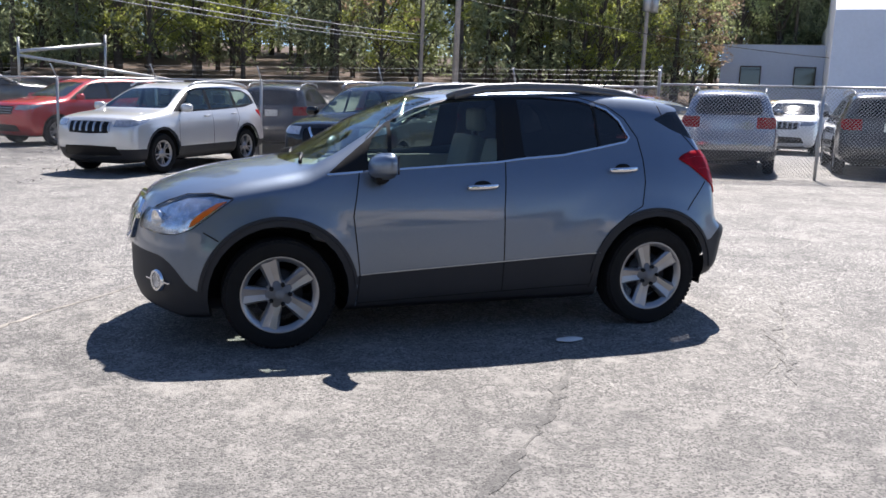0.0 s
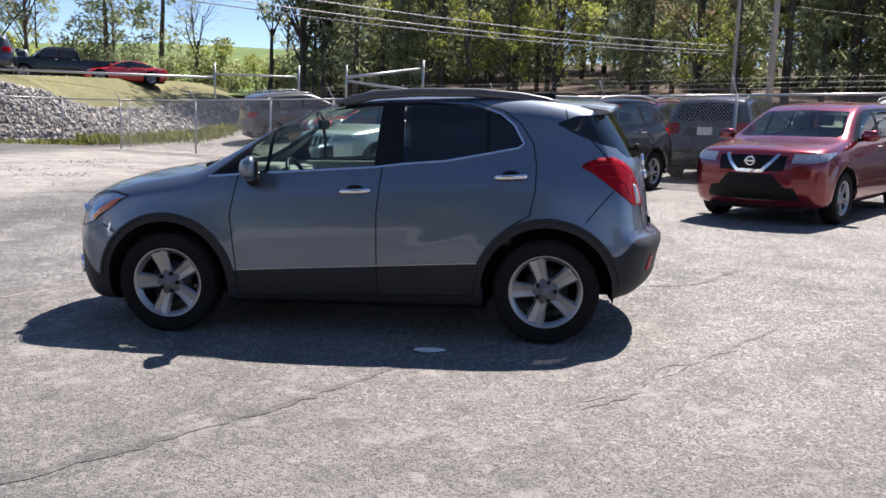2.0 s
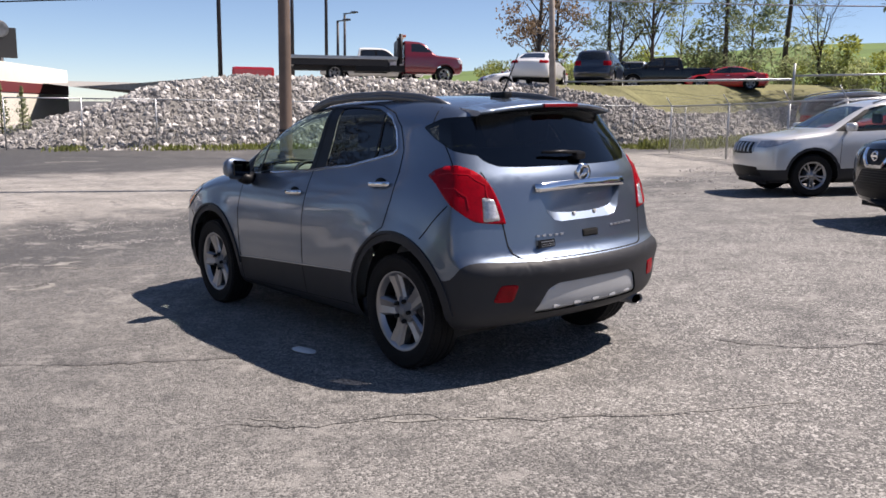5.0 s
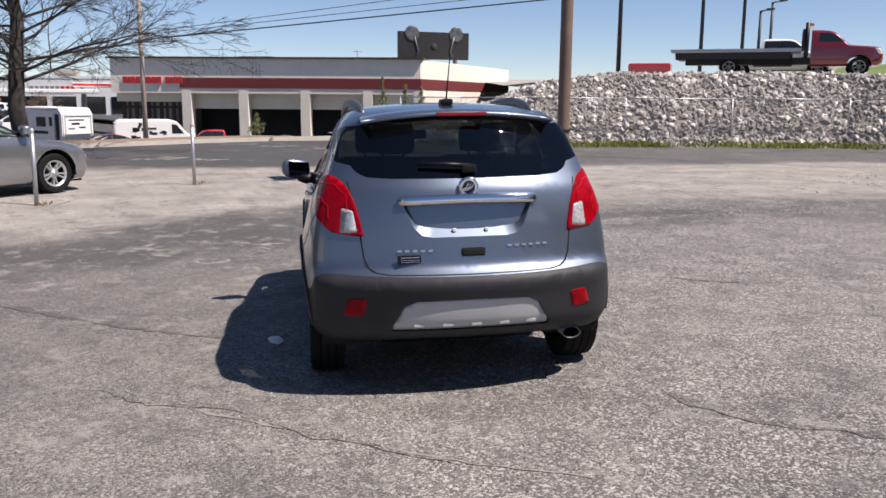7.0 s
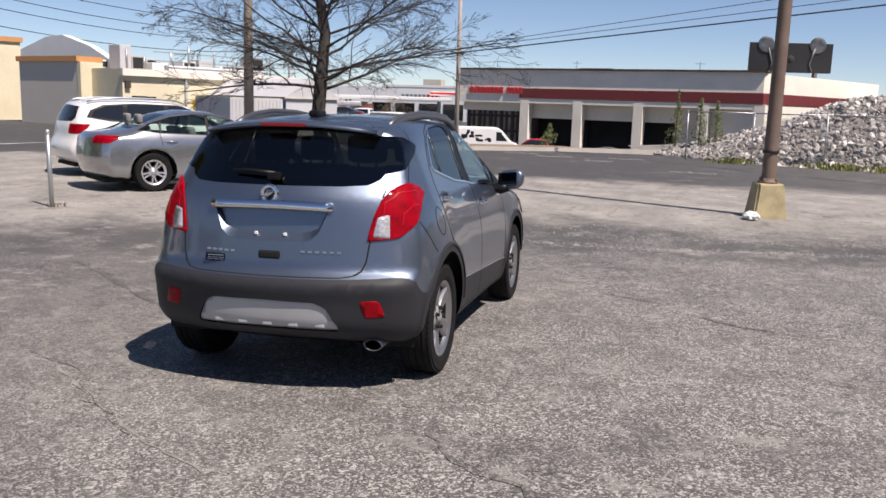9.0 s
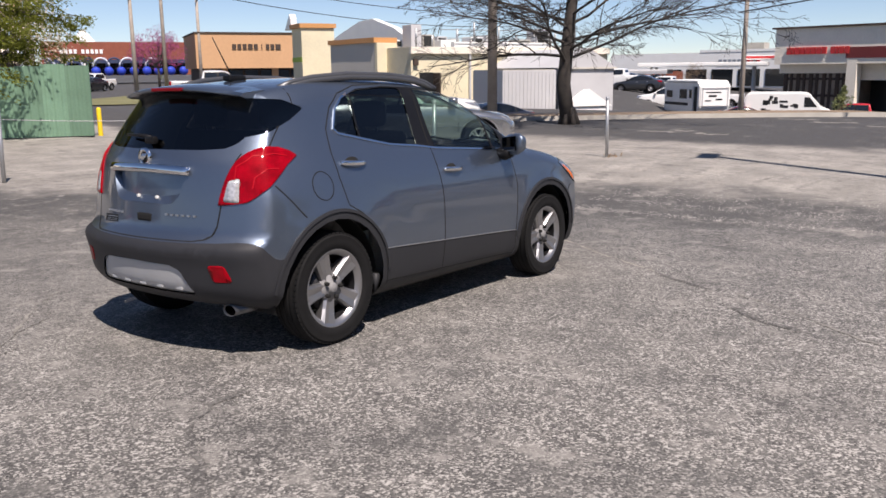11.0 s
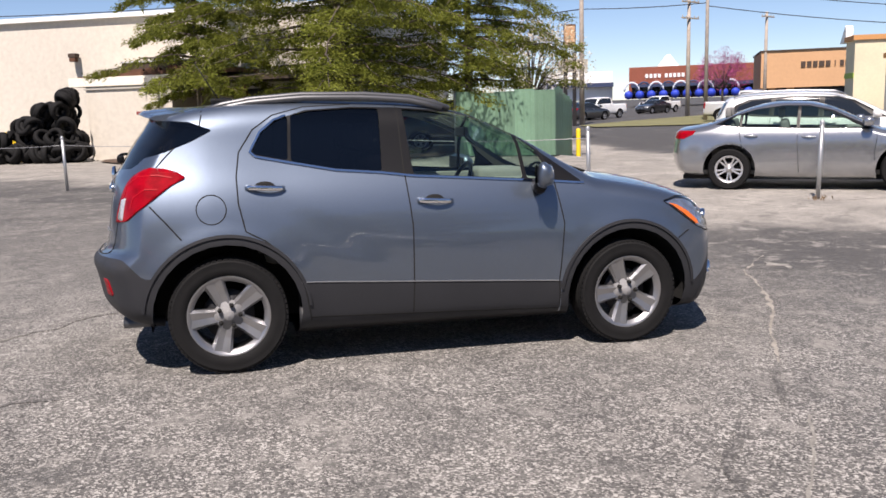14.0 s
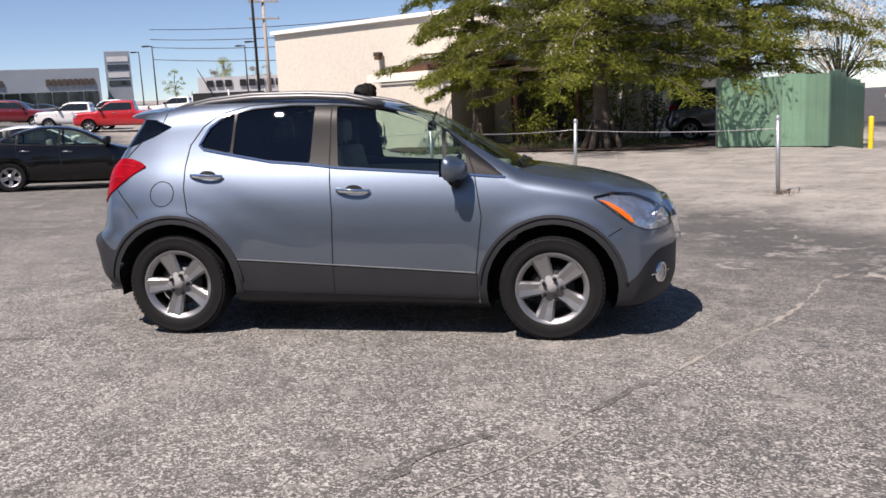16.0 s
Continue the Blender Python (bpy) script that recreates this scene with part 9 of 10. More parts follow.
travel_trailer(-55.9, -17.6, 49)
panel_van(-53.2, -10.5, 104)
vehicle("pickup", -58.0, -7.2, 100, "bright_red", "bright red pickup on the lower lot", 5.6, 1.98, 1.85, 0.38, 5, "five")
vehicle("sedan", -51.4, -13.4, 120, "maroon", "dark red car on the lower lot", 4.6, 1.8, 1.5, 0.33, 5, "five")
vehicle("suv", -60.0, -21.5, 110, "white", "white suv on the lower lot", 4.6, 1.85, 1.75, 0.35, 5, "five", z=-1.4)
vehicle("sedan", -59.3, -2.4, 95, "silver", "silver car in front of the workshop bays", 4.6, 1.8, 1.45, 0.33, 5, "five")
box_vehicle("red_trailer", -37.2, 17.6, 62, 2.2, 1.4, 1.0, PAINTS["bright_red"], "red box trailer at the edge of the raised lot", "trailer", z=2.6)

# ---- trees ----


def leaf_mesh(name, pts, size, material, flat=0.0, seed=0, long=1.0, dirs=None):
    """Many small leaf blades, one quad each, as one mesh."""
    rs = np.random.RandomState(seed)
    pts = np.asarray(pts, float)
    n = len(pts)
    a = rs.normal(size=(n, 3)) if dirs is None else np.asarray(dirs, float) + rs.normal(scale=0.35, size=(n, 3))
    a[:, 2] *= 1 - flat
    a /= np.linalg.norm(a, axis=1)[:, None]
    b = rs.normal(size=(n, 3))
    b[:, 2] *= 1 - flat * 0.6
    b -= a * (a * b).sum(1)[:, None]
    b /= np.linalg.norm(b, axis=1)[:, None]
    s = size * rs.uniform(0.6, 1.3, size=(n, 1))
    a, b = a * s * long, b * s * 0.5
    v = np.stack([pts - a - b * 0.4, pts + b * 0.9 - a * 0.1, pts + a, pts - b * 0.9 + a * 0.1], 1).reshape(-1, 3)
    me = bpy.data.meshes.new(name)
    me.vertices.add(4 * n)
    me.vertices.foreach_set("co", v.ravel())
    me.loops.add(4 * n)
    me.loops.foreach_set("vertex_index", np.arange(4 * n, dtype=np.int32))
    me.polygons.add(n)
    me.polygons.foreach_set("loop_start", np.arange(0, 4 * n, 4, dtype=np.int32))
    me.update(calc_edges=True)
    me.materials.append(material)
    return me


def crown(name, me, parent, label=""):
    o = new(name, me)
    o.parent = parent
    if label:
        o["label"] = label
    return o


def clump_points(rs, centre, radius, n, squash=0.7):
    d = rs.normal(size=(n, 3))
    d /= np.linalg.norm(d, axis=1)[:, None]
    r = rs.uniform(0.35, 1.0, size=(n, 1)) ** 0.5
    return np.asarray(centre) + d * r * radius * np.array([1, 1, squash])


def wood_tree(kind, seed, h):
    """A tall woodland tree, to be copied."""
    rs = np.random.RandomState(seed)
    rnd = random.Random(seed)
    mat_ = {"cedar": "leaf_dark", "oak": "leaf_mid", "fresh": "leaf_light", "brown": "leaf_brown"}[kind]
    lab = {"cedar": "dark green conifer", "oak": "tall spring-green broadleaf tree", "fresh": "small yellow-green spring tree", "brown": "reddish brown budding tree"}[kind]
    t = root("forest_tree", pose(0, 0, 0), lab + " at the wood edge", "tree", "trees of the hillside wood")
    tb = bmesh.new()
    tr = 0.012 * h + 0.05
    lean = [(0, 0, -0.5)] + [(rnd.uniform(-0.02, 0.02) * h * k / 5, rnd.uniform(-0.02, 0.02) * h * k / 5, h * 0.92 * k / 5) for k in range(1, 6)]
    tube(tb, lean, tr, tr * 0.2, 7)
    pts = []
    if kind == "cedar":
        for k in range(42):
            f = 0.12 + 0.86 * k / 41
            rad = (1 - f) ** 0.75 * h * 0.23 + 0.25
            for j in range(5):
                an = rnd.uniform(0, 6.3)
                rr = rad * rnd.uniform(0.25, 1.0)
                c = (rr * math.cos(an), rr * math.sin(an), f * h - 0.12 * rr)
                pts.append(clump_points(rs, c, 0.26 + 0.25 * rad * 0.5, 15, 0.6))
    else:
        top = {"oak": 0.42, "fresh": 0.25, "brown": 0.25}[kind]
        nb = 26 if kind == "oak" else 20
        for k in range(nb):
            f = top + (0.97 - top) * rnd.random()
            an = rnd.uniform(0, 6.3)
            rr = h * (0.24 if kind == "oak" else 0.3) * math.sin(math.pi * min(1, (f - top) / (1 - top) * 0.85 + 0.15)) * rnd.uniform(0.45, 1.05) + 0.2
            c = Vector((rr * math.cos(an), rr * math.sin(an), f * h))
            s0 = Vector((0, 0, max(0.15 * h, (f - 0.22) * h)))
            mid_ = s0.lerp(c, 0.5) + Vector((0, 0, 0.03 * h))
            tube(tb, [s0, mid_, c], tr * 0.3, 0.015, 4, False)
            for j in range(3):
                cc = c + Vector((rnd.uniform(-1, 1), rnd.uniform(-1, 1), rnd.uniform(-0.7, 0.7))) * h * 0.05
                pts.append(clump_points(rs, cc, h * rnd.uniform(0.04, 0.08), 41 if kind != "brown" else 32, 0.7))
    part("trunk", tb, M["bark" if kind != "brown" else "bark_grey"], t)
    pts = np.concatenate(pts)
    crown("crown", leaf_mesh("crown", pts, 0.0118 * h if kind != "cedar" else 0.0085 * h, M[mat_], 0.1, seed, 1.0 if kind != "cedar" else 2.1), t)
    return t


def bare_tree(x, y, h, spread, r, label, seed, depth=5, name="bare_tree", trunk=0.40, z=None):
    rnd = random.Random(seed)
    z = ground_at(x, y) if z is None else z
    t = root(name, pose(x, y, z), label, "tree")
    tb, lb = bmesh.new(), bmesh.new()

    def grow(bm, p, d, L, r0, lev):
        pts = [p]
        q = p.copy()
        dd = d.copy()
        for k in range(3):
            dd = (dd + Vector((rnd.uniform(-1, 1), rnd.uniform(-1, 1), rnd.uniform(-0.5, 0.7))) * 0.16).normalized()
            q = q + dd * L / 3
            pts.append(q.copy())
        r1 = r0 * 0.62
        tube(bm, pts, r0, r1, 8 if lev < 2 else 5 if lev < 4 else 3, False)
        if lev >= depth:
            return
        n = ((5, 5, 5, 4, 3, 3) if depth > 5 else (4, 4, 4, 3, 3, 2))[min(lev, 5)]
        for k in range(n):
            s = rnd.uniform(0.45, 1.0) if lev else rnd.uniform(0.55, 1.0)
            i = min(2, int(s * 3))
            b = pts[i].lerp(pts[i + 1], s * 3 - i) if i < 3 else pts[3]
            an = 2 * math.pi * (k + rnd.random()) / n
            ax = dd.orthogonal().normalized()
            ax = Matrix.Rotation(an, 3, dd) @ ax
            nd = (dd * rnd.uniform(0.5, 0.9) + ax * spread * rnd.uniform(0.6, 1.1)).normalized()
            nd = (nd + Vector((0, 0, 0.05))).normalized()
            grow(lb, b, nd, (L if lev else h * 0.40) * rnd.uniform(0.58, 0.80), r1 * rnd.uniform(0.45, 0.72), lev + 1)

    grow(tb, Vector((0, 0, -0.2)), Vector((0, 0, 1)), h * trunk, r, 0)
    part("trunk", tb, M["bark_grey"], t)
    part("limb", lb, M["bark_grey"], t)
    return t



def spreading_tree(x, y, h, reach, r, label, seed, n=54):
    """A leafless tree with one straight leader and long level limbs that fork into fine twigs."""
    rnd = random.Random(seed)
    t = root("bare_tree", pose(x, y, ground_at(x, y)), label, "tree")
    tb, lb = bmesh.new(), bmesh.new()
    lead = [Vector((0.10 * math.sin(k * 1.7), 0.10 * math.cos(k * 2.3) - 0.1, h * k / 9)) for k in range(10)]
    lead[0] = Vector((0, 0, -0.2))
    tube(tb, lead, r * 1.25, 0.03, 12)
    for k in range(6):
        a = k * 1.05
        tube(tb, [(1.5 * r * math.cos(a), 1.5 * r * math.sin(a), -0.1), (0.75 * r * math.cos(a), 0.75 * r * math.sin(a), 0.5)], 0.10, 0.06, 6)

    def grow(p, d, L, r0, lev):
        seg = 6 if lev == 0 else 4 if lev == 1 else 3
        pts, dd = [p], d.copy()
        for k in range(seg):
            dd = (dd + Vector((rnd.uniform(-1, 1), rnd.uniform(-1, 1), rnd.uniform(-0.9, 0.75))) * (0.17 + 0.05 * lev)).normalized()
            pts.append(pts[-1] + dd * L / seg)
        tube(lb, pts, r0, max(0.0045, r0 * 0.25), 6 if lev == 0 else 4 if lev == 1 else 3, False)
        if lev == 3:
            return
        for k in range((12, 8, 4)[lev]):
            s = rnd.uniform(0.18, 1.0) * seg
            i = min(seg - 1, int(s))
            b = pts[i].lerp(pts[i + 1], s - i)
            ax = Matrix.Rotation(rnd.uniform(0, 6.3), 3, dd) @ dd.orthogonal().normalized()
            ax.z *= 0.55
            nd = (pts[i + 1] - pts[i]).normalized() * rnd.uniform(0.7, 1.0) + ax * rnd.uniform(0.5, 0.95)
            grow(b, nd.normalized(), L * rnd.uniform(0.28, 0.52) * (1.15 - 0.5 * s / seg), max(0.0065, r0 * (1 - 0.7 * s / seg) * 0.55), lev + 1)

    for k in range(n):
        f = (k + rnd.random() * 0.6) / n
        z0 = 1.9 + (h - 2.6) * f ** 1.15
        i = min(8, int(z0 / h * 9))
        b = lead[i].lerp(lead[i + 1], z0 / h * 9 - i)
        an = k * 2.4 + rnd.uniform(-0.4, 0.4)
        d = Vector((math.cos(an), math.sin(an), rnd.uniform(0.12, 0.42) + 0.5 * f))
        grow(b, d.normalized(), reach * (1 - 0.55 * f) * rnd.uniform(0.75, 1.1), r * 0.27 * (1 - 0.6 * f), 0)
    part("trunk", tb, M["bark_grey"], t)
    part("crown", lb, M["bark_grey"], t, "bare grey limbs and twigs")


spreading_tree(-19.6, -8.65, 11.5, 5.6, 0.20, "wide bare deciduous tree without leaves on the road verge", 21)


def cypress(x, y, h, rad, seed, label, n_b=75, trunk_r=0.32):
    rs, rnd = np.random.RandomState(seed), random.Random(seed)
    t = root("cypress_tree", pose(x, y, ground_at(x, y)), label, "tree")
    tb = bmesh.new()
    tube(tb, [(0, 0, -0.2), (0.02, 0, 0.4), (0.05, 0.03, 2.5), (0, 0, h * 0.6), (0, 0, h)], trunk_r, 0.03, 14)
    for k in range(7):
        a = 2 * math.pi * k / 7
        tube(tb, [(trunk_r * 1.7 * math.cos(a), trunk_r * 1.7 * math.sin(a), -0.1), (trunk_r * 0.7 * math.cos(a), trunk_r * 0.7 * math.sin(a), 0.9)], 0.14, 0.07, 6)
    part("trunk", tb, M["bark"], t)
    lb = bmesh.new()
    pts, dirs = [], []
    for k in range(n_b):
        f = (k + rnd.random()) / n_b
        z0 = 2.2 + (h - 2.7) * f
        L = rad * (1 - 0.62 * f) * rnd.uniform(0.62, 1.12) * (0.72 + 0.28 * min(1, f / 0.2))
        an = k * 2.39996 + rnd.uniform(-0.4, 0.4)
        d = Vector((math.cos(an), math.sin(an), 0))
        rise = rnd.uniform(0.05, 0.28)
        line = []
        for i in range(9):
            s = i / 8
            line.append(Vector((0, 0, z0)) + d * L * s + Vector((0, 0, L * (rise * s - 0.34 * s * s))) + Vector((rnd.uniform(-1, 1), rnd.uniform(-1, 1), rnd.uniform(-1, 1))) * 0.05 * L * s)
        tube(lb, line, 0.055 * (1 - 0.6 * f), 0.008, 5, False)
        side = Vector((-d.y, d.x, 0))
        for i in range(1, 9):
            for _ in range(9):
                s = min(1.0, (i + rnd.random()) / 8.5)
                i0 = min(7, int(s * 8))
                b = line[i0].lerp(line[i0 + 1], s * 8 - i0)
                sl = rnd.uniform(0.25, 1.0) * L * 0.24 * (1.15 - 0.5 * s) + 0.18
                sg = rnd.choice((-1, 1))
                sd = (side * sg + d * rnd.uniform(0.2, 1.1) + Vector((0, 0, rnd.uniform(-0.35, 0.22)))).normalized()
                for m_ in range(28):
                    q = b + sd * sl * (m_ + rnd.random()) / 28 + Vector((0, 0, -0.10 * sl * (m_ / 28) ** 2 - rnd.random() * 0.22))
                    pts.append(q[:])
                    dirs.append((sd + Vector((rnd.uniform(-0.6, 0.6), rnd.uniform(-0.6, 0.6), rnd.uniform(-0.9, 0.25))))[:])
    part("limb", lb, M["bark"], t)
    crown("crown", leaf_mesh("crown", pts, 0.036, M["leaf_cypress"], 0.0, seed, 1.5, dirs), t, "feathery yellow-green sprays")
    return t


cypress(-2.7, -20.6, 12.5, 6.0, 3, "large feathery yellow-green cypress on the litter bed", 115, 0.36)
cypress(-7.4, -22.6, 10.5, 4.6, 9, "feathery cypress behind the green screen fence", 60, 0.22)
cypress(1.6, -24.8, 9.5, 3.6, 15, "smaller cypress in the shade by the bay wall", 45, 0.14)

# woods on the north hillside
def field_z(x, y):
    """Height of the grass field that rises behind the raised lot."""
    s_ = min(1.0, max(0.0, (-0.36 * x + 0.93 * y - 52) / 50))
    return 2.5 + 7.0 * s_ * (2 - s_) * 0.5 + 3.5 * s_ * s_ - 0.07 * max(0, -46 - x) * s_


kinds = [wood_tree(k, 30 + i, h) for i, (k, h) in enumerate((("cedar", 13), ("oak", 15), ("cedar", 10), ("oak", 12), ("fresh", 8), ("brown", 11), ("cedar", 16)))]
rnd = random.Random(77)
spots = []
for k in range(175):
    x = rnd.uniform(-14, 62)
    y = rnd.uniform(44, 74) - 0.10 * max(0, x - 20)
    spots.append((x, y))
for k in range(30):
    spots.append((rnd.uniform(-10, 30), rnd.uniform(39, 43.5)))
for i, (x, y) in enumerate(spots):
    w = (0, 1, 2, 6, 3, 1, 0, 4, 6, 2) if y > 44 else (4, 2, 4, 0, 5, 2, 4, 2, 3, 4)
    o = kinds[w[i % 10]]
    copy_thing(o, pose(x, y, ground_at(x, y) - 0.2, 0, 0, rnd.uniform(0, 360)) @ Matrix.Scale(rnd.uniform(0.8, 1.25), 4))
# thinner trees past the raised lot
for x, y, k, s in ((-36.9, 39.1, 5, 1.1), (-38.5, 42.5, 5, 1.0), (-33.3, 42.2, 2, 1.1), (-31.0, 43.9, 3, 0.85), (-27.5, 47, 2, 1.2), (-26, 52, 6, 0.9), (-17, 66, 3, 0.9), (-12, 50, 2, 1.2), (-37, 66, 4, 0.9), (-23, 72, 4, 1.1), (-11, 46, 6, 1.0), (-43, 64, 4, 0.8)):
    copy_thing(kinds[k], pose(x, y, field_z(x, y) if x < -14 else ground_at(x, y), 0, 0, 40 * k + x * 9) @ Matrix.Scale(s, 4))
for i, k in enumerate(kinds):
    x, y = ((-8, 47), (2, 50), (12, 45), (20, 52), (26, 41), (34, 55), (42, 47))[i]
    k.matrix_basis = pose(x, y, ground_at(x, y) - 0.2)
bare_tree(-31.0, 40.0, 9.5, 0.6, 0.14, "slim bare tree against the sky on the raised lot", 5, 4, z=2.7)
bare_tree(-16.5, 47.0, 10.5, 0.6, 0.16, "slim bare tree at the field edge", 6, 4, z=2.8)
bare_tree(-22.5, 50.0, 9.0, 0.6, 0.14, "bare tree beside the grass field", 8, 4, z=2.8)

# far tree line on every open side, low and hazy
far = [kinds[1], kinds[3], kinds[0]]
for k in range(26):
    a = radians(198 + k * 4.6)
    d = 260 + 25 * math.sin(k * 1.9)
    x, y = d * math.cos(a), d * math.sin(a)
    copy_thing(far[k % 3], pose(x, y, ground_at(x, y) - 1, 0, 0, k * 50) @ Matrix.Scale(0.45 + 0.1 * math.sin(k * 2.3), 4))
for x, y, s, k in ((55, -115, 0.62, 4), (47, -112, 0.5, 5), (43, -118, 0.55, 5), (38, -108, 0.42, 5), (31, -110, 0.4, 4), (50, -122, 0.55, 3)):
    copy_thing(kinds[k], pose(x, y, ground_at(x, y), 0, 0, x * 7) @ Matrix.Scale(s, 4))


def blossom_tree(x, y, h, material, label, seed, n=150, z=None):
    rs, rnd = np.random.RandomState(seed), random.Random(seed)
    t = root("blossom_tree", pose(x, y, ground_at(x, y)), label, "tree")
    tb = bmesh.new()
    tube(tb, [(0, 0, -0.1), (0, 0, h * 0.3)], h * 0.022, h * 0.016, 8)
    pts = []
    for k in range(n):
        u = rs.normal(size=3)
        u /= np.linalg.norm(u)
        u[2] = abs(u[2]) * 0.9 - 0.15
        e = Vector((u[0] * h * 0.38, u[1] * h * 0.38, h * 0.5 + u[2] * h * 0.48)) * rnd.uniform(0.75, 1.0)
        if k % 3 == 0:
            tube(tb, [(0, 0, h * 0.28), Vector((0, 0, h * 0.28)).lerp(e, 0.5) + Vector((0, 0, 0.06 * h)), e], 0.03, 0.006, 4, False)
        pts.append(clump_points(rs, e, h * 0.07, 34, 0.9))
    part("trunk", tb, M["bark_grey"], t)
    crown("crown", leaf_mesh("crown", np.concatenate(pts), h * 0.0085, material, 0, seed), t)


blossom_tree(-12.6, -30.2, 6.6, M["blossom"], "white-flowering pear tree behind the green fence", 41, 190)
blossom_tree(-53.0, -77.0, 7.8, M["redbud"], "magenta flowering redbud by the road", 42, 200)
blossom_tree(-62.0, -20.0, 4.5, M["leaf_brown"], "small orange-brown budding tree on the lower lot", 43, 70)
for x, y, s in ((-29.8, 2.55, 2.4), (-29.2, 3.45, 2.1), (-28.7, 4.05, 2.0), (-30.5, -2.7, 0.9)):
    rs = np.random.RandomState(int(100 * s))
    t = root("evergreen_shrub", pose(x, y, ground_at(x, y)), "upright green evergreen shrub on the kerb slope", "shrub", "evergreens by the kerb")
    tb = bmesh.new()
    tube(tb, [(0, 0, -0.2), (0, 0, s)], 0.04, 0.02, 5)
    part("trunk", tb, M["bark"], t)
    pts = [clump_points(rs, (rs.uniform(-0.3, 0.3) * (1 - f), rs.uniform(-0.3, 0.3) * (1 - f), f * s + 0.15), 0.30 * (1.1 - f), 26, 0.9) for f in np.linspace(0.05, 1, 22)]
    crown("crown", leaf_mesh("crown", np.concatenate(pts) * np.array([1, 1, 1]), 0.06, M["leaf_mid"], 0, 3), t)


# ---- kerb, beds, weeds, marks on the asphalt ----
KERB = [(-19.3, -12.2), (-21.2, -10.2), (-23.8, -7.6), (-26.4, -4.6), (-28.5, -1.2), (-29.8, 2.2)]
kb = bmesh.new()
prev = None
for i, (x, y) in enumerate(KERB):
    a, b = KERB[max(i - 1, 0)], KERB[min(i + 1, len(KERB) - 1)]
    d = math.dist(a, b)
    nx, ny = -(b[1] - a[1]) / d, (b[0] - a[0]) / d
    g = ground_at(x, y)
    row = [kb.verts.new((x - nx * o, y - ny * o, g + h)) for o, h in ((-0.02, -0.05), (0.0, 0.15), (0.16, 0.16), (0.18, -0.05))]
    if prev:
        for k in range(3):
            kb.faces.new((prev[k], row[k], row[k + 1], prev[k + 1]))
    prev = row
bmesh.ops.recalc_face_normals(kb, faces=kb.faces)
tagged(link("kerb", kb, M["concrete"]), "raised pale concrete kerb along the road edge", "kerb", kind="structure")
band("verge", [(x - 1.0, y - 0.7) for x, y in KERB], 2.0, M["dirt"], "bare brown verge behind the kerb", "verge", lift=0.13, jitter=0.1, seed=3, step_=0.8)
sheet("litter_bed", [(3.5, -21.5), (-0.5, -20.6), (-4.2, -18.7), (-6.0, -20.3), (-9, -25), (-2, -30), (6, -27)], M["mulch"], "dark brown leaf-litter bed under the cypress trees", "bed", lift=0.05)
sheet("woodland_floor", [(-13, 37), (10, 35.5), (31, 37), (44, 33), (62, 40), (62, 84), (-13, 84)], M["mulch"], "dark brown leaf-strewn woodland floor", "ground", lift=0.08, n=1, cell=4.0)
sheet("grass_verge", [(-18, -41), (-27, -36), (-60, -60), (-54, -68), (-30, -52)], M["turf"], "mown grass verge along the road", "grass", lift=0.06, n=1, cell=4.0)
fb = bmesh.new()
NX, NY = 22, 14
grid_ = [[None] * (NY + 1) for _ in range(NX + 1)]
for i in range(NX + 1):
    for k in range(NY + 1):
        u, w = -40 + 92 * i / NX, 50 + 95 * k / NY
        x, y = -0.36 * w + 0.93 * (u - 22), 0.93 * w + 0.36 * (u - 22)
        grid_[i][k] = fb.verts.new((x, y, field_z(x, y) + 0.12 * noise.noise(Vector((x, y, 0)) * 0.2)))
for i in range(NX):
    for k in range(NY):
        fb.faces.new((grid_[i][k], grid_[i + 1][k], grid_[i + 1][k + 1], grid_[i][k + 1]))
tagged(link("grass_field", fb, M["field_grass"]), "bright green grass field rising behind the trees", "grass", kind="structure")
# hedge of young growth along the field's foot
hb_ = None
rs, rnd = np.random.RandomState(61), random.Random(61)
for k in range(46):
    x, y = -47 + 0.92 * k + rnd.uniform(-0.8, 0.8), 44 + 0.22 * k + rnd.uniform(-1.5, 1.5)
    if k < 3:
        t = root("hedge_bush", pose(x, y, 2.6), "loose yellow-green bush along the field's foot", "bush", "bushes along the field")
        tb, pts = bmesh.new(), []
        for j in range(16):
            a, r_, z_ = rnd.uniform(0, 6.3), rnd.uniform(0.2, 1.3), rnd.uniform(0.5, 2.6)
            tube(tb, [(0.1 * math.cos(a), 0.1 * math.sin(a), -0.2), (r_ * 0.5 * math.cos(a), r_ * 0.5 * math.sin(a), z_ * 0.6), (r_ * math.cos(a), r_ * math.sin(a), z_)], 0.025, 0.008, 4, False)
            pts.append(clump_points(rs, (r_ * math.cos(a), r_ * math.sin(a), z_), 0.55, 60, 0.8))
        part("stem", tb, M["bark"], t)
        crown("crown", leaf_mesh("crown", np.concatenate(pts), 0.11, M["leaf_light" if k == 1 else "leaf_mid"], 0, 70 + k), t)
        hb_ = (hb_ or []) + [t]
    else:
        copy_thing(hb_[k % 3], pose(x, y, 2.6, 0, 0, rnd.uniform(0, 360)) @ Matrix.Scale(rnd.uniform(0.7, 1.45), 4))


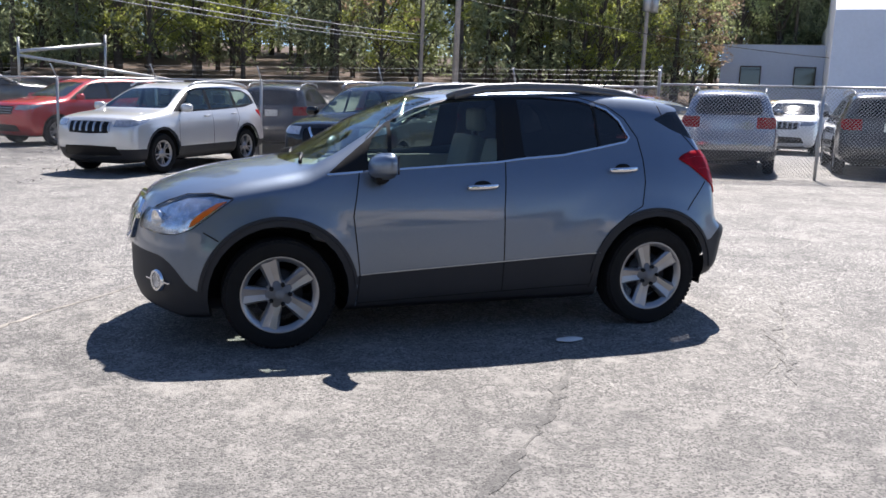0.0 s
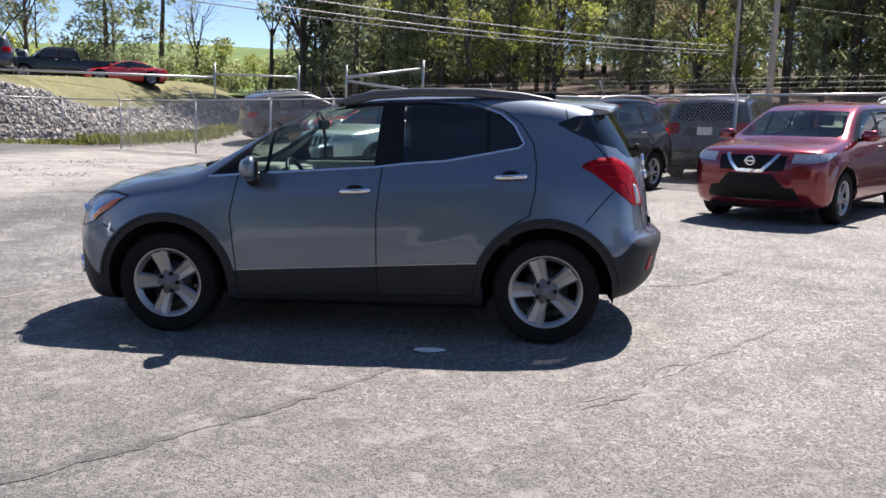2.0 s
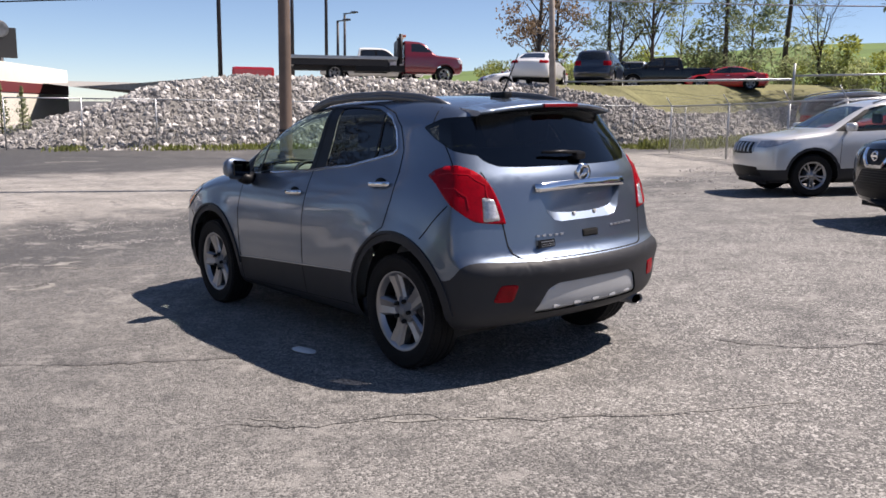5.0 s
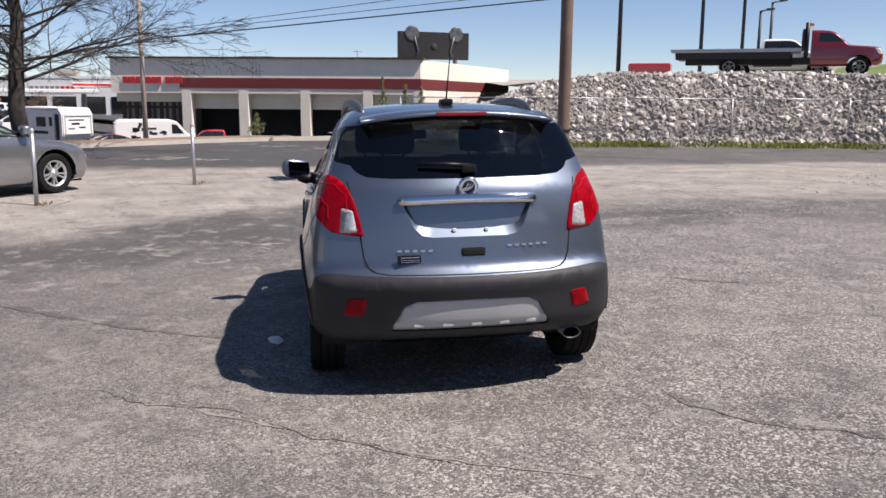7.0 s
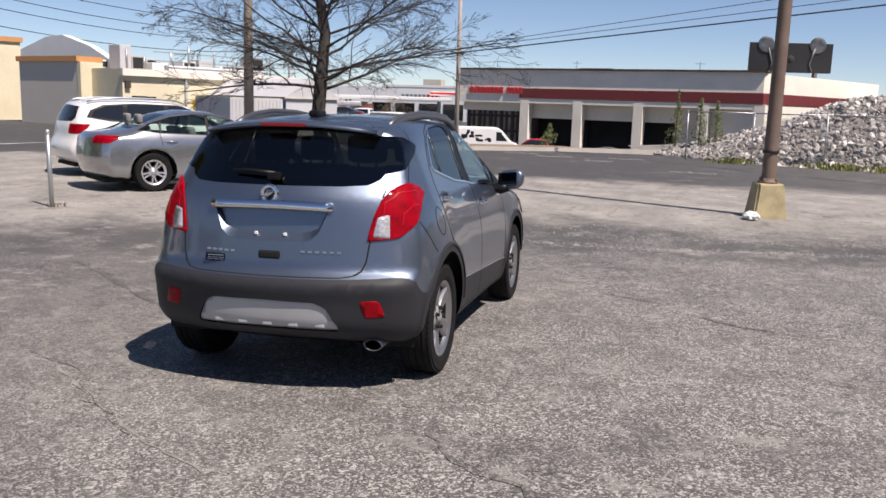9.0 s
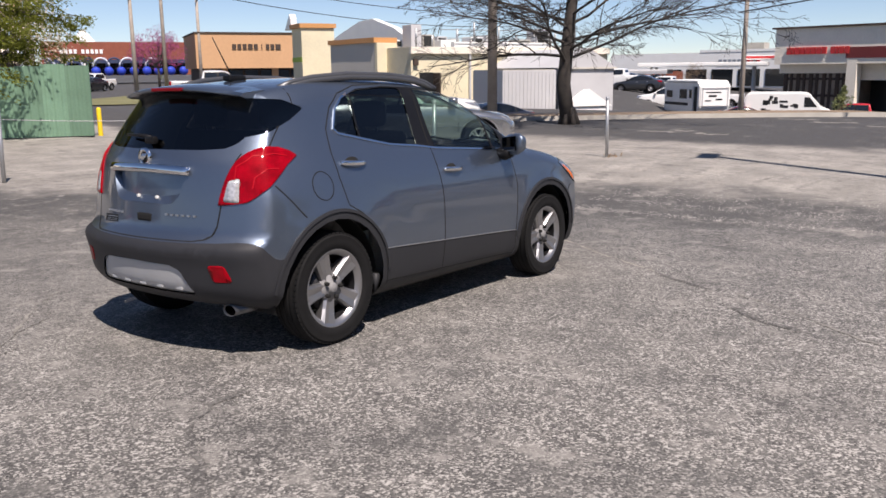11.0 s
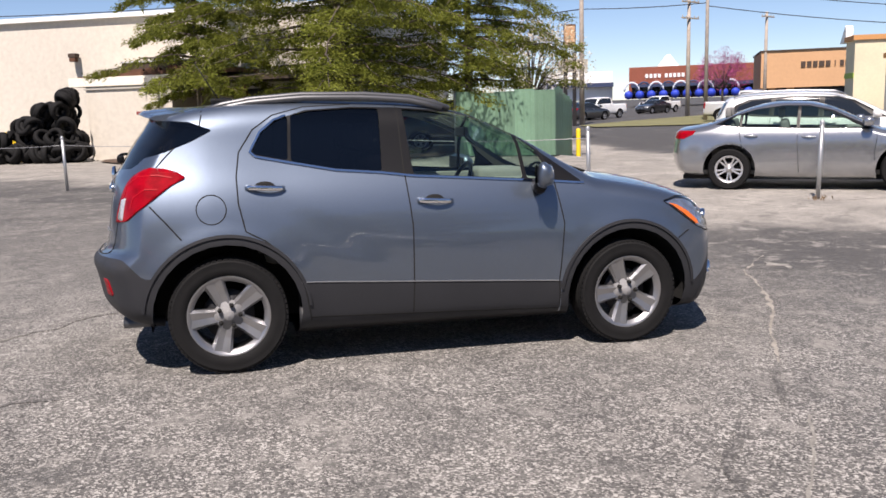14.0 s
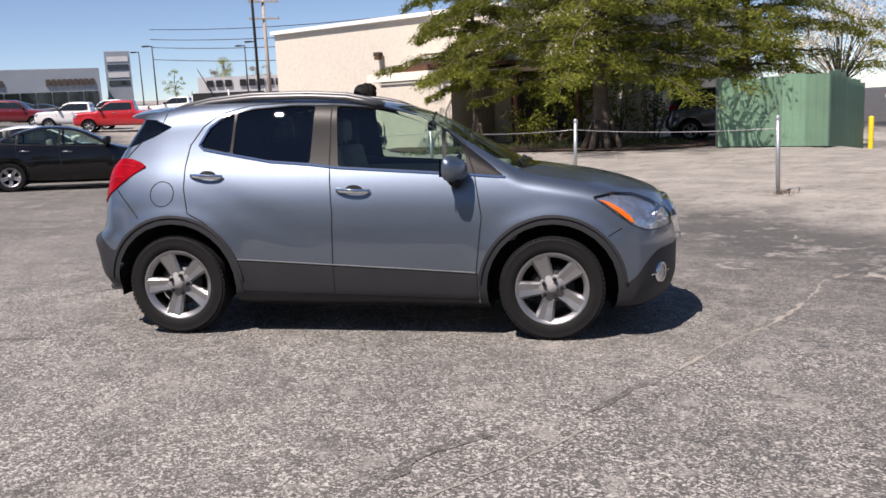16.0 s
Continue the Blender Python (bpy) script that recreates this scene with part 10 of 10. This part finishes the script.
def weeds(name, spots, label, seed, h=(0.10, 0.35), material="grass", per=26, zf=ground_at, spread=0.35):
    rs = np.random.RandomState(seed)
    pts, dirs = [], []
    for x, y in spots:
        g = zf(x, y)
        for _ in range(per):
            hh = rs.uniform(*h)
            pts.append((x + rs.normal(scale=spread), y + rs.normal(scale=spread), g + hh * 0.45))
            dirs.append((rs.normal(scale=0.35), rs.normal(scale=0.35), 1.6))
    me = leaf_mesh(name, pts, (h[0] + h[1]) / 6.0, M[material], 0, seed, 1.6, dirs)
    tagged(new(name, me), label, "grass", kind="stuff")


rnd = random.Random(9)
sp = []
for (a, b) in zip(TOE[2:9], TOE[3:10]):
    for k in range(int(math.dist(a, b) * 3)):
        t = rnd.random()
        if noise.noise(Vector((a[0] + (b[0] - a[0]) * t, a[1] + (b[1] - a[1]) * t, 0)) * 0.35) > -0.25:
            sp.append((a[0] + (b[0] - a[0]) * t + rnd.uniform(-0.1, 0.9), a[1] + (b[1] - a[1]) * t + rnd.uniform(-0.6, 0.3)))
weeds("weeds", sp, "pale green weeds along the rubble toe", 4, (0.06, 0.34), per=60)
weeds("weeds", [(x + rnd.uniform(-0.12, 0.12), y + rnd.uniform(-0.12, 0.12)) for x, y in POSTS[:3] for _ in range(2)], "dry tuft of weeds round a post", 5, (0.03, 0.11), "leaf_brown", 14, spread=0.07)
weeds("weeds", [(-0.5 + rnd.uniform(-4.5, 4), -21.6 + rnd.uniform(-3, 0.4)) for _ in range(60)], "scattered green undergrowth under the trees", 6, (0.05, 0.3), "leaf_mid", 34)
weeds("weeds", [(rnd.uniform(-17.5, -12), rnd.uniform(25, 30)) for _ in range(60)], "grass on the slope behind the fence", 8, (0.15, 0.5), "grass", 30, zf=lambda x, y: ground_at(x, y) + 0.1)

# sealed cracks and old paint, laid along the ground
band("sealed_crack", [(-1.47, -4.01), (-0.95, -3.27), (-0.26, -2.45), (0.07, -1.95), (0.38, -1.46)], 0.095, M["tar"], "dark sealed crack across the asphalt", "crack", seed=2, jitter=0.5)
band("sealed_crack", [(1.41, -2.19), (1.73, -1.7), (1.95, -1.35), (2.3, -1.0), (2.61, -0.6), (2.9, -0.22)], 0.075, M["tar_faint"], "faint sealed crack behind the car", "crack", seed=8, jitter=0.7)
band("sealed_crack", [(2.17, 1.08), (2.4, 1.12), (2.62, 1.24), (2.82, 1.5), (3.0, 1.75), (3.1, 1.89)], 0.085, M["tar"], "dark sealed crack across the asphalt", "crack", seed=3, jitter=0.6)
band("sealed_crack", [(-1.9, 1.6), (-1.62, 1.95), (-1.38, 2.29)], 0.06, M["tar"], "short dark patch along a crack", "crack", seed=4, jitter=0.6)
band("sealed_crack", [(-1.01, 2.55), (-0.8, 2.7), (-0.68, 2.9), (-0.64, 3.08)], 0.075, M["tar"], "short dark patch of sealant", "crack", seed=14, jitter=0.6)
band("cracked_seam", [(-4.26, -1.85), (-3.6, -1.21), (-3.04, -0.06), (-2.69, 0.45), (-2.26, 1.02), (-1.92, 1.56)], 0.028, M["crack_dirt"], "pale dirt-filled crack in the asphalt", "crack", seed=5, jitter=0.9, step_=0.06)
band("worn_line", [(-1.47, 2.4), (-1.1, 2.9), (-0.79, 3.25), (-0.58, 3.52)], 0.022, M["scuff"], "faint pale scuff on the asphalt", "marking", seed=6, jitter=0.9, step_=0.05)
band("worn_line", [(3.17, 0.28), (2.94, -0.16), (2.5, -0.75), (2.0, -1.4), (1.63, -1.81), (1.33, -2.02)], 0.02, M["scuff"], "pale scuffed line on the asphalt", "marking", seed=7, jitter=0.9, step_=0.05)
# fine cracks and pale worn patches over the apron and the lane beyond
rc_ = random.Random(31)
for k in range(13):
    x, y = rc_.uniform(-15, -4.2), rc_.uniform(-6, 8)
    a = rc_.uniform(0, 6.3)
    pts = [(x, y)]
    for i in range(6):
        a += rc_.uniform(-0.5, 0.5)
        pts.append((pts[-1][0] + 0.4 * math.cos(a), pts[-1][1] + 0.4 * math.sin(a)))
    band("fine_crack", pts, 0.030, M["tar_faint"], "fine dark crack in the dusty asphalt", "crack", seed=40 + k, jitter=0.8, step_=0.08)
for k in range(12):
    x, y = (rc_.uniform(-27, -16), rc_.uniform(-6, 12)) if k % 3 else (rc_.uniform(-5.5, -2.8), rc_.uniform(-4.5, -1.0))
    L = rc_.uniform(0.5, 1.6) if k % 3 else rc_.uniform(0.25, 0.5)
    band("worn_patch", [(x, y), (x + 0.1, y + L * 0.5), (x + rc_.uniform(-0.1, 0.1), y + L)], 0.28 if k % 3 else 0.16, M["scuff"], "pale worn patch on the asphalt", "marking", seed=60 + k, jitter=0.85, step_=0.07)
sb = bmesh.new()
bmesh.ops.create_icosphere(sb, subdivisions=2, radius=1)
for v in sb.verts:
    v.co = Vector((v.co.x * 0.10, v.co.y * 0.05, v.co.z * 0.012 + 0.006)) * (1 + 0.3 * noise.noise(v.co * 3))
so = link("white_scrap", sb, M["plastic_white"])
sx_, sy_ = (LEVEL @ Vector((0.554, -1.10, 0)))[:2]
so.location = (sx_, sy_, ground_at(sx_, sy_) + 0.004)
so.rotation_euler = (0, 0, 0.2)
tagged(so, "small white scrap lying in the car's shadow", "litter")

# loose gravel: streaks on the apron, and a strewn patch by the fence
rs = np.random.RandomState(11)


def gravel(spots, label):
    vs, fs = [], []
    for x, y, r in spots:
        g = ground_at(x, y)
        o = len(vs)
        a = rs.uniform(0, 6.3)
        for k, dz in ((0, 0), (2.1, 0), (4.2, 0)):
            vs.append((x + r * math.cos(a + k), y + r * math.sin(a + k), g + 0.002))
        vs.append((x + rs.uniform(-0.3, 0.3) * r, y + rs.uniform(-0.3, 0.3) * r, g + 0.002 + r * rs.uniform(0.5, 0.9)))
        fs.extend(((o, o + 1, o + 3), (o + 1, o + 2, o + 3), (o + 2, o, o + 3)))
    me = bpy.data.meshes.new("loose_gravel")
    me.from_pydata(vs, [], fs)
    me.materials.append(M["stone"])
    tagged(new("loose_gravel", me), label, "gravel", kind="stuff")


spots = []
for k in range(9000):
    lane = rs.randint(5)
    y = -1.0 + 12 * rs.rand()
    x = (-5.15, -5.9, -6.6, -8.5, -11.6)[lane] + 0.12 * math.sin(y * 0.9 + lane) - 0.03 * y + rs.normal(scale=(0.10, 0.14, 0.25, 0.22, 0.3)[lane])
    spots.append((x, y, rs.uniform(0.004, 0.012)))
gravel(spots, "loose gravel swept into streaks on the apron")
spots = []
for k in range(9000):
    x, y = rs.uniform(-12, -3.2), rs.uniform(8.5, 18)
    if noise.noise(Vector((x * 0.7, y * 0.7, 3.0))) + 0.4 * noise.noise(Vector((x * 2.3, y * 2.3, 7.0))) > 0.12:
        spots.append((x, y, rs.uniform(0.006, 0.03) * (1.6 if rs.rand() < 0.06 else 1)))
gravel(spots, "pale loose rubble strewn beside the fence")


# ---- cables ----
def cable(a, b, sag, r, material="wire", label="overhead cable strung between utility poles"):
    a, b = Vector(a), Vector(b)
    bm = bmesh.new()
    tube(bm, [a.lerp(b, k / 24) - Vector((0, 0, sag * (1 - (2 * k / 24 - 1) ** 2))) for k in range(25)], r, r, 5)
    return tagged(link("overhead_cable", bm, M[material]), label, "cable", "overhead cables")


cable((-35.4, -8.4, 4.20), (-17.4, 40.0, 8.61), 0.05, 0.030, "wire")
cable((-35.5, -7.5, 4.65), (-20.2, 39.9, 10.52), 0.05, 0.015, "wire")
cable((-35.5, -8.2, 4.44), (-17.8, 37.2, 8.86), 0.05, 0.015, "wire")
cable((-24, 30, 11.0), (11.2, 34.0, 9.6), 1.0, 0.02, "wire_light")
cable((-24, 30, 10.0), (11.2, 34.0, 8.6), 1.2, 0.02, "wire_light")
cable((11.2, 34.0, 9.4), (22.7, 36.0, 9.8), 0.4, 0.02, "wire_light")
cable((11.2, 34.0, 7.0), (45, 36.0, 5.8), 0.6, 0.02)
for z in (7.4, 8.6, 9.4, 10.4):
    cable((-22.3, -46.2, z), (-30.5, -44.6, z + 0.2), 0.1, 0.03)
    cable((-30.5, -44.6, z), (-75, -40, z - 1.0), 1.2, 0.03)
    cable((-22.3, -46.2, z), (40, -78.0, z + 0.5), 1.6, 0.035)
cable((-17.7, -10.35, 7.0), (-30.5, -44.6, 9.8), 0.8, 0.02)
cable((-17.7, -10.35, 6.2), (-35.5, -8.1, 7.6), 0.3, 0.02)
for dz in (0.0, 0.28, 0.75):
    cable((10.6, 36.6, 5.0 + dz * 0.5), (-35.5, -8.1, 7.4 + dz), 1.5, 0.018, "wire_light")

# shaded undergrowth behind the cypress trunks
rs, rnd = np.random.RandomState(83), random.Random(83)
for k, (x, y, h) in enumerate(((-2.2, -23.6, 2.0), (-3.4, -24.6, 2.4), (-4.6, -24.0, 2.1), (-1.2, -24.9, 1.7), (-5.6, -25.4, 2.5), (-0.2, -24.0, 1.3))):
    t = root("undergrowth_bush", pose(x, y, ground_at(x, y)), "dark green leafy bush in the shade of the cypress", "bush", "bushes under the cypress trees")
    tb, pts = bmesh.new(), []
    for j in range(18):
        a, r_, z_ = rnd.uniform(0, 6.3), rnd.uniform(0.1, 0.9), h * rnd.uniform(0.2, 1.0)
        tube(tb, [(0.08 * math.cos(a), 0.08 * math.sin(a), -0.1), (r_ * 0.6 * math.cos(a), r_ * 0.6 * math.sin(a), z_ * 0.6), (r_ * math.cos(a), r_ * math.sin(a), z_)], 0.02, 0.006, 4, False)
        pts.append(clump_points(rs, (r_ * math.cos(a), r_ * math.sin(a), z_), 0.38, 46, 0.85))
    part("stem", tb, M["bark"], t)
    crown("crown", leaf_mesh("crown", np.concatenate(pts), 0.06, M["leaf_cypress"], 0, 90 + k), t)
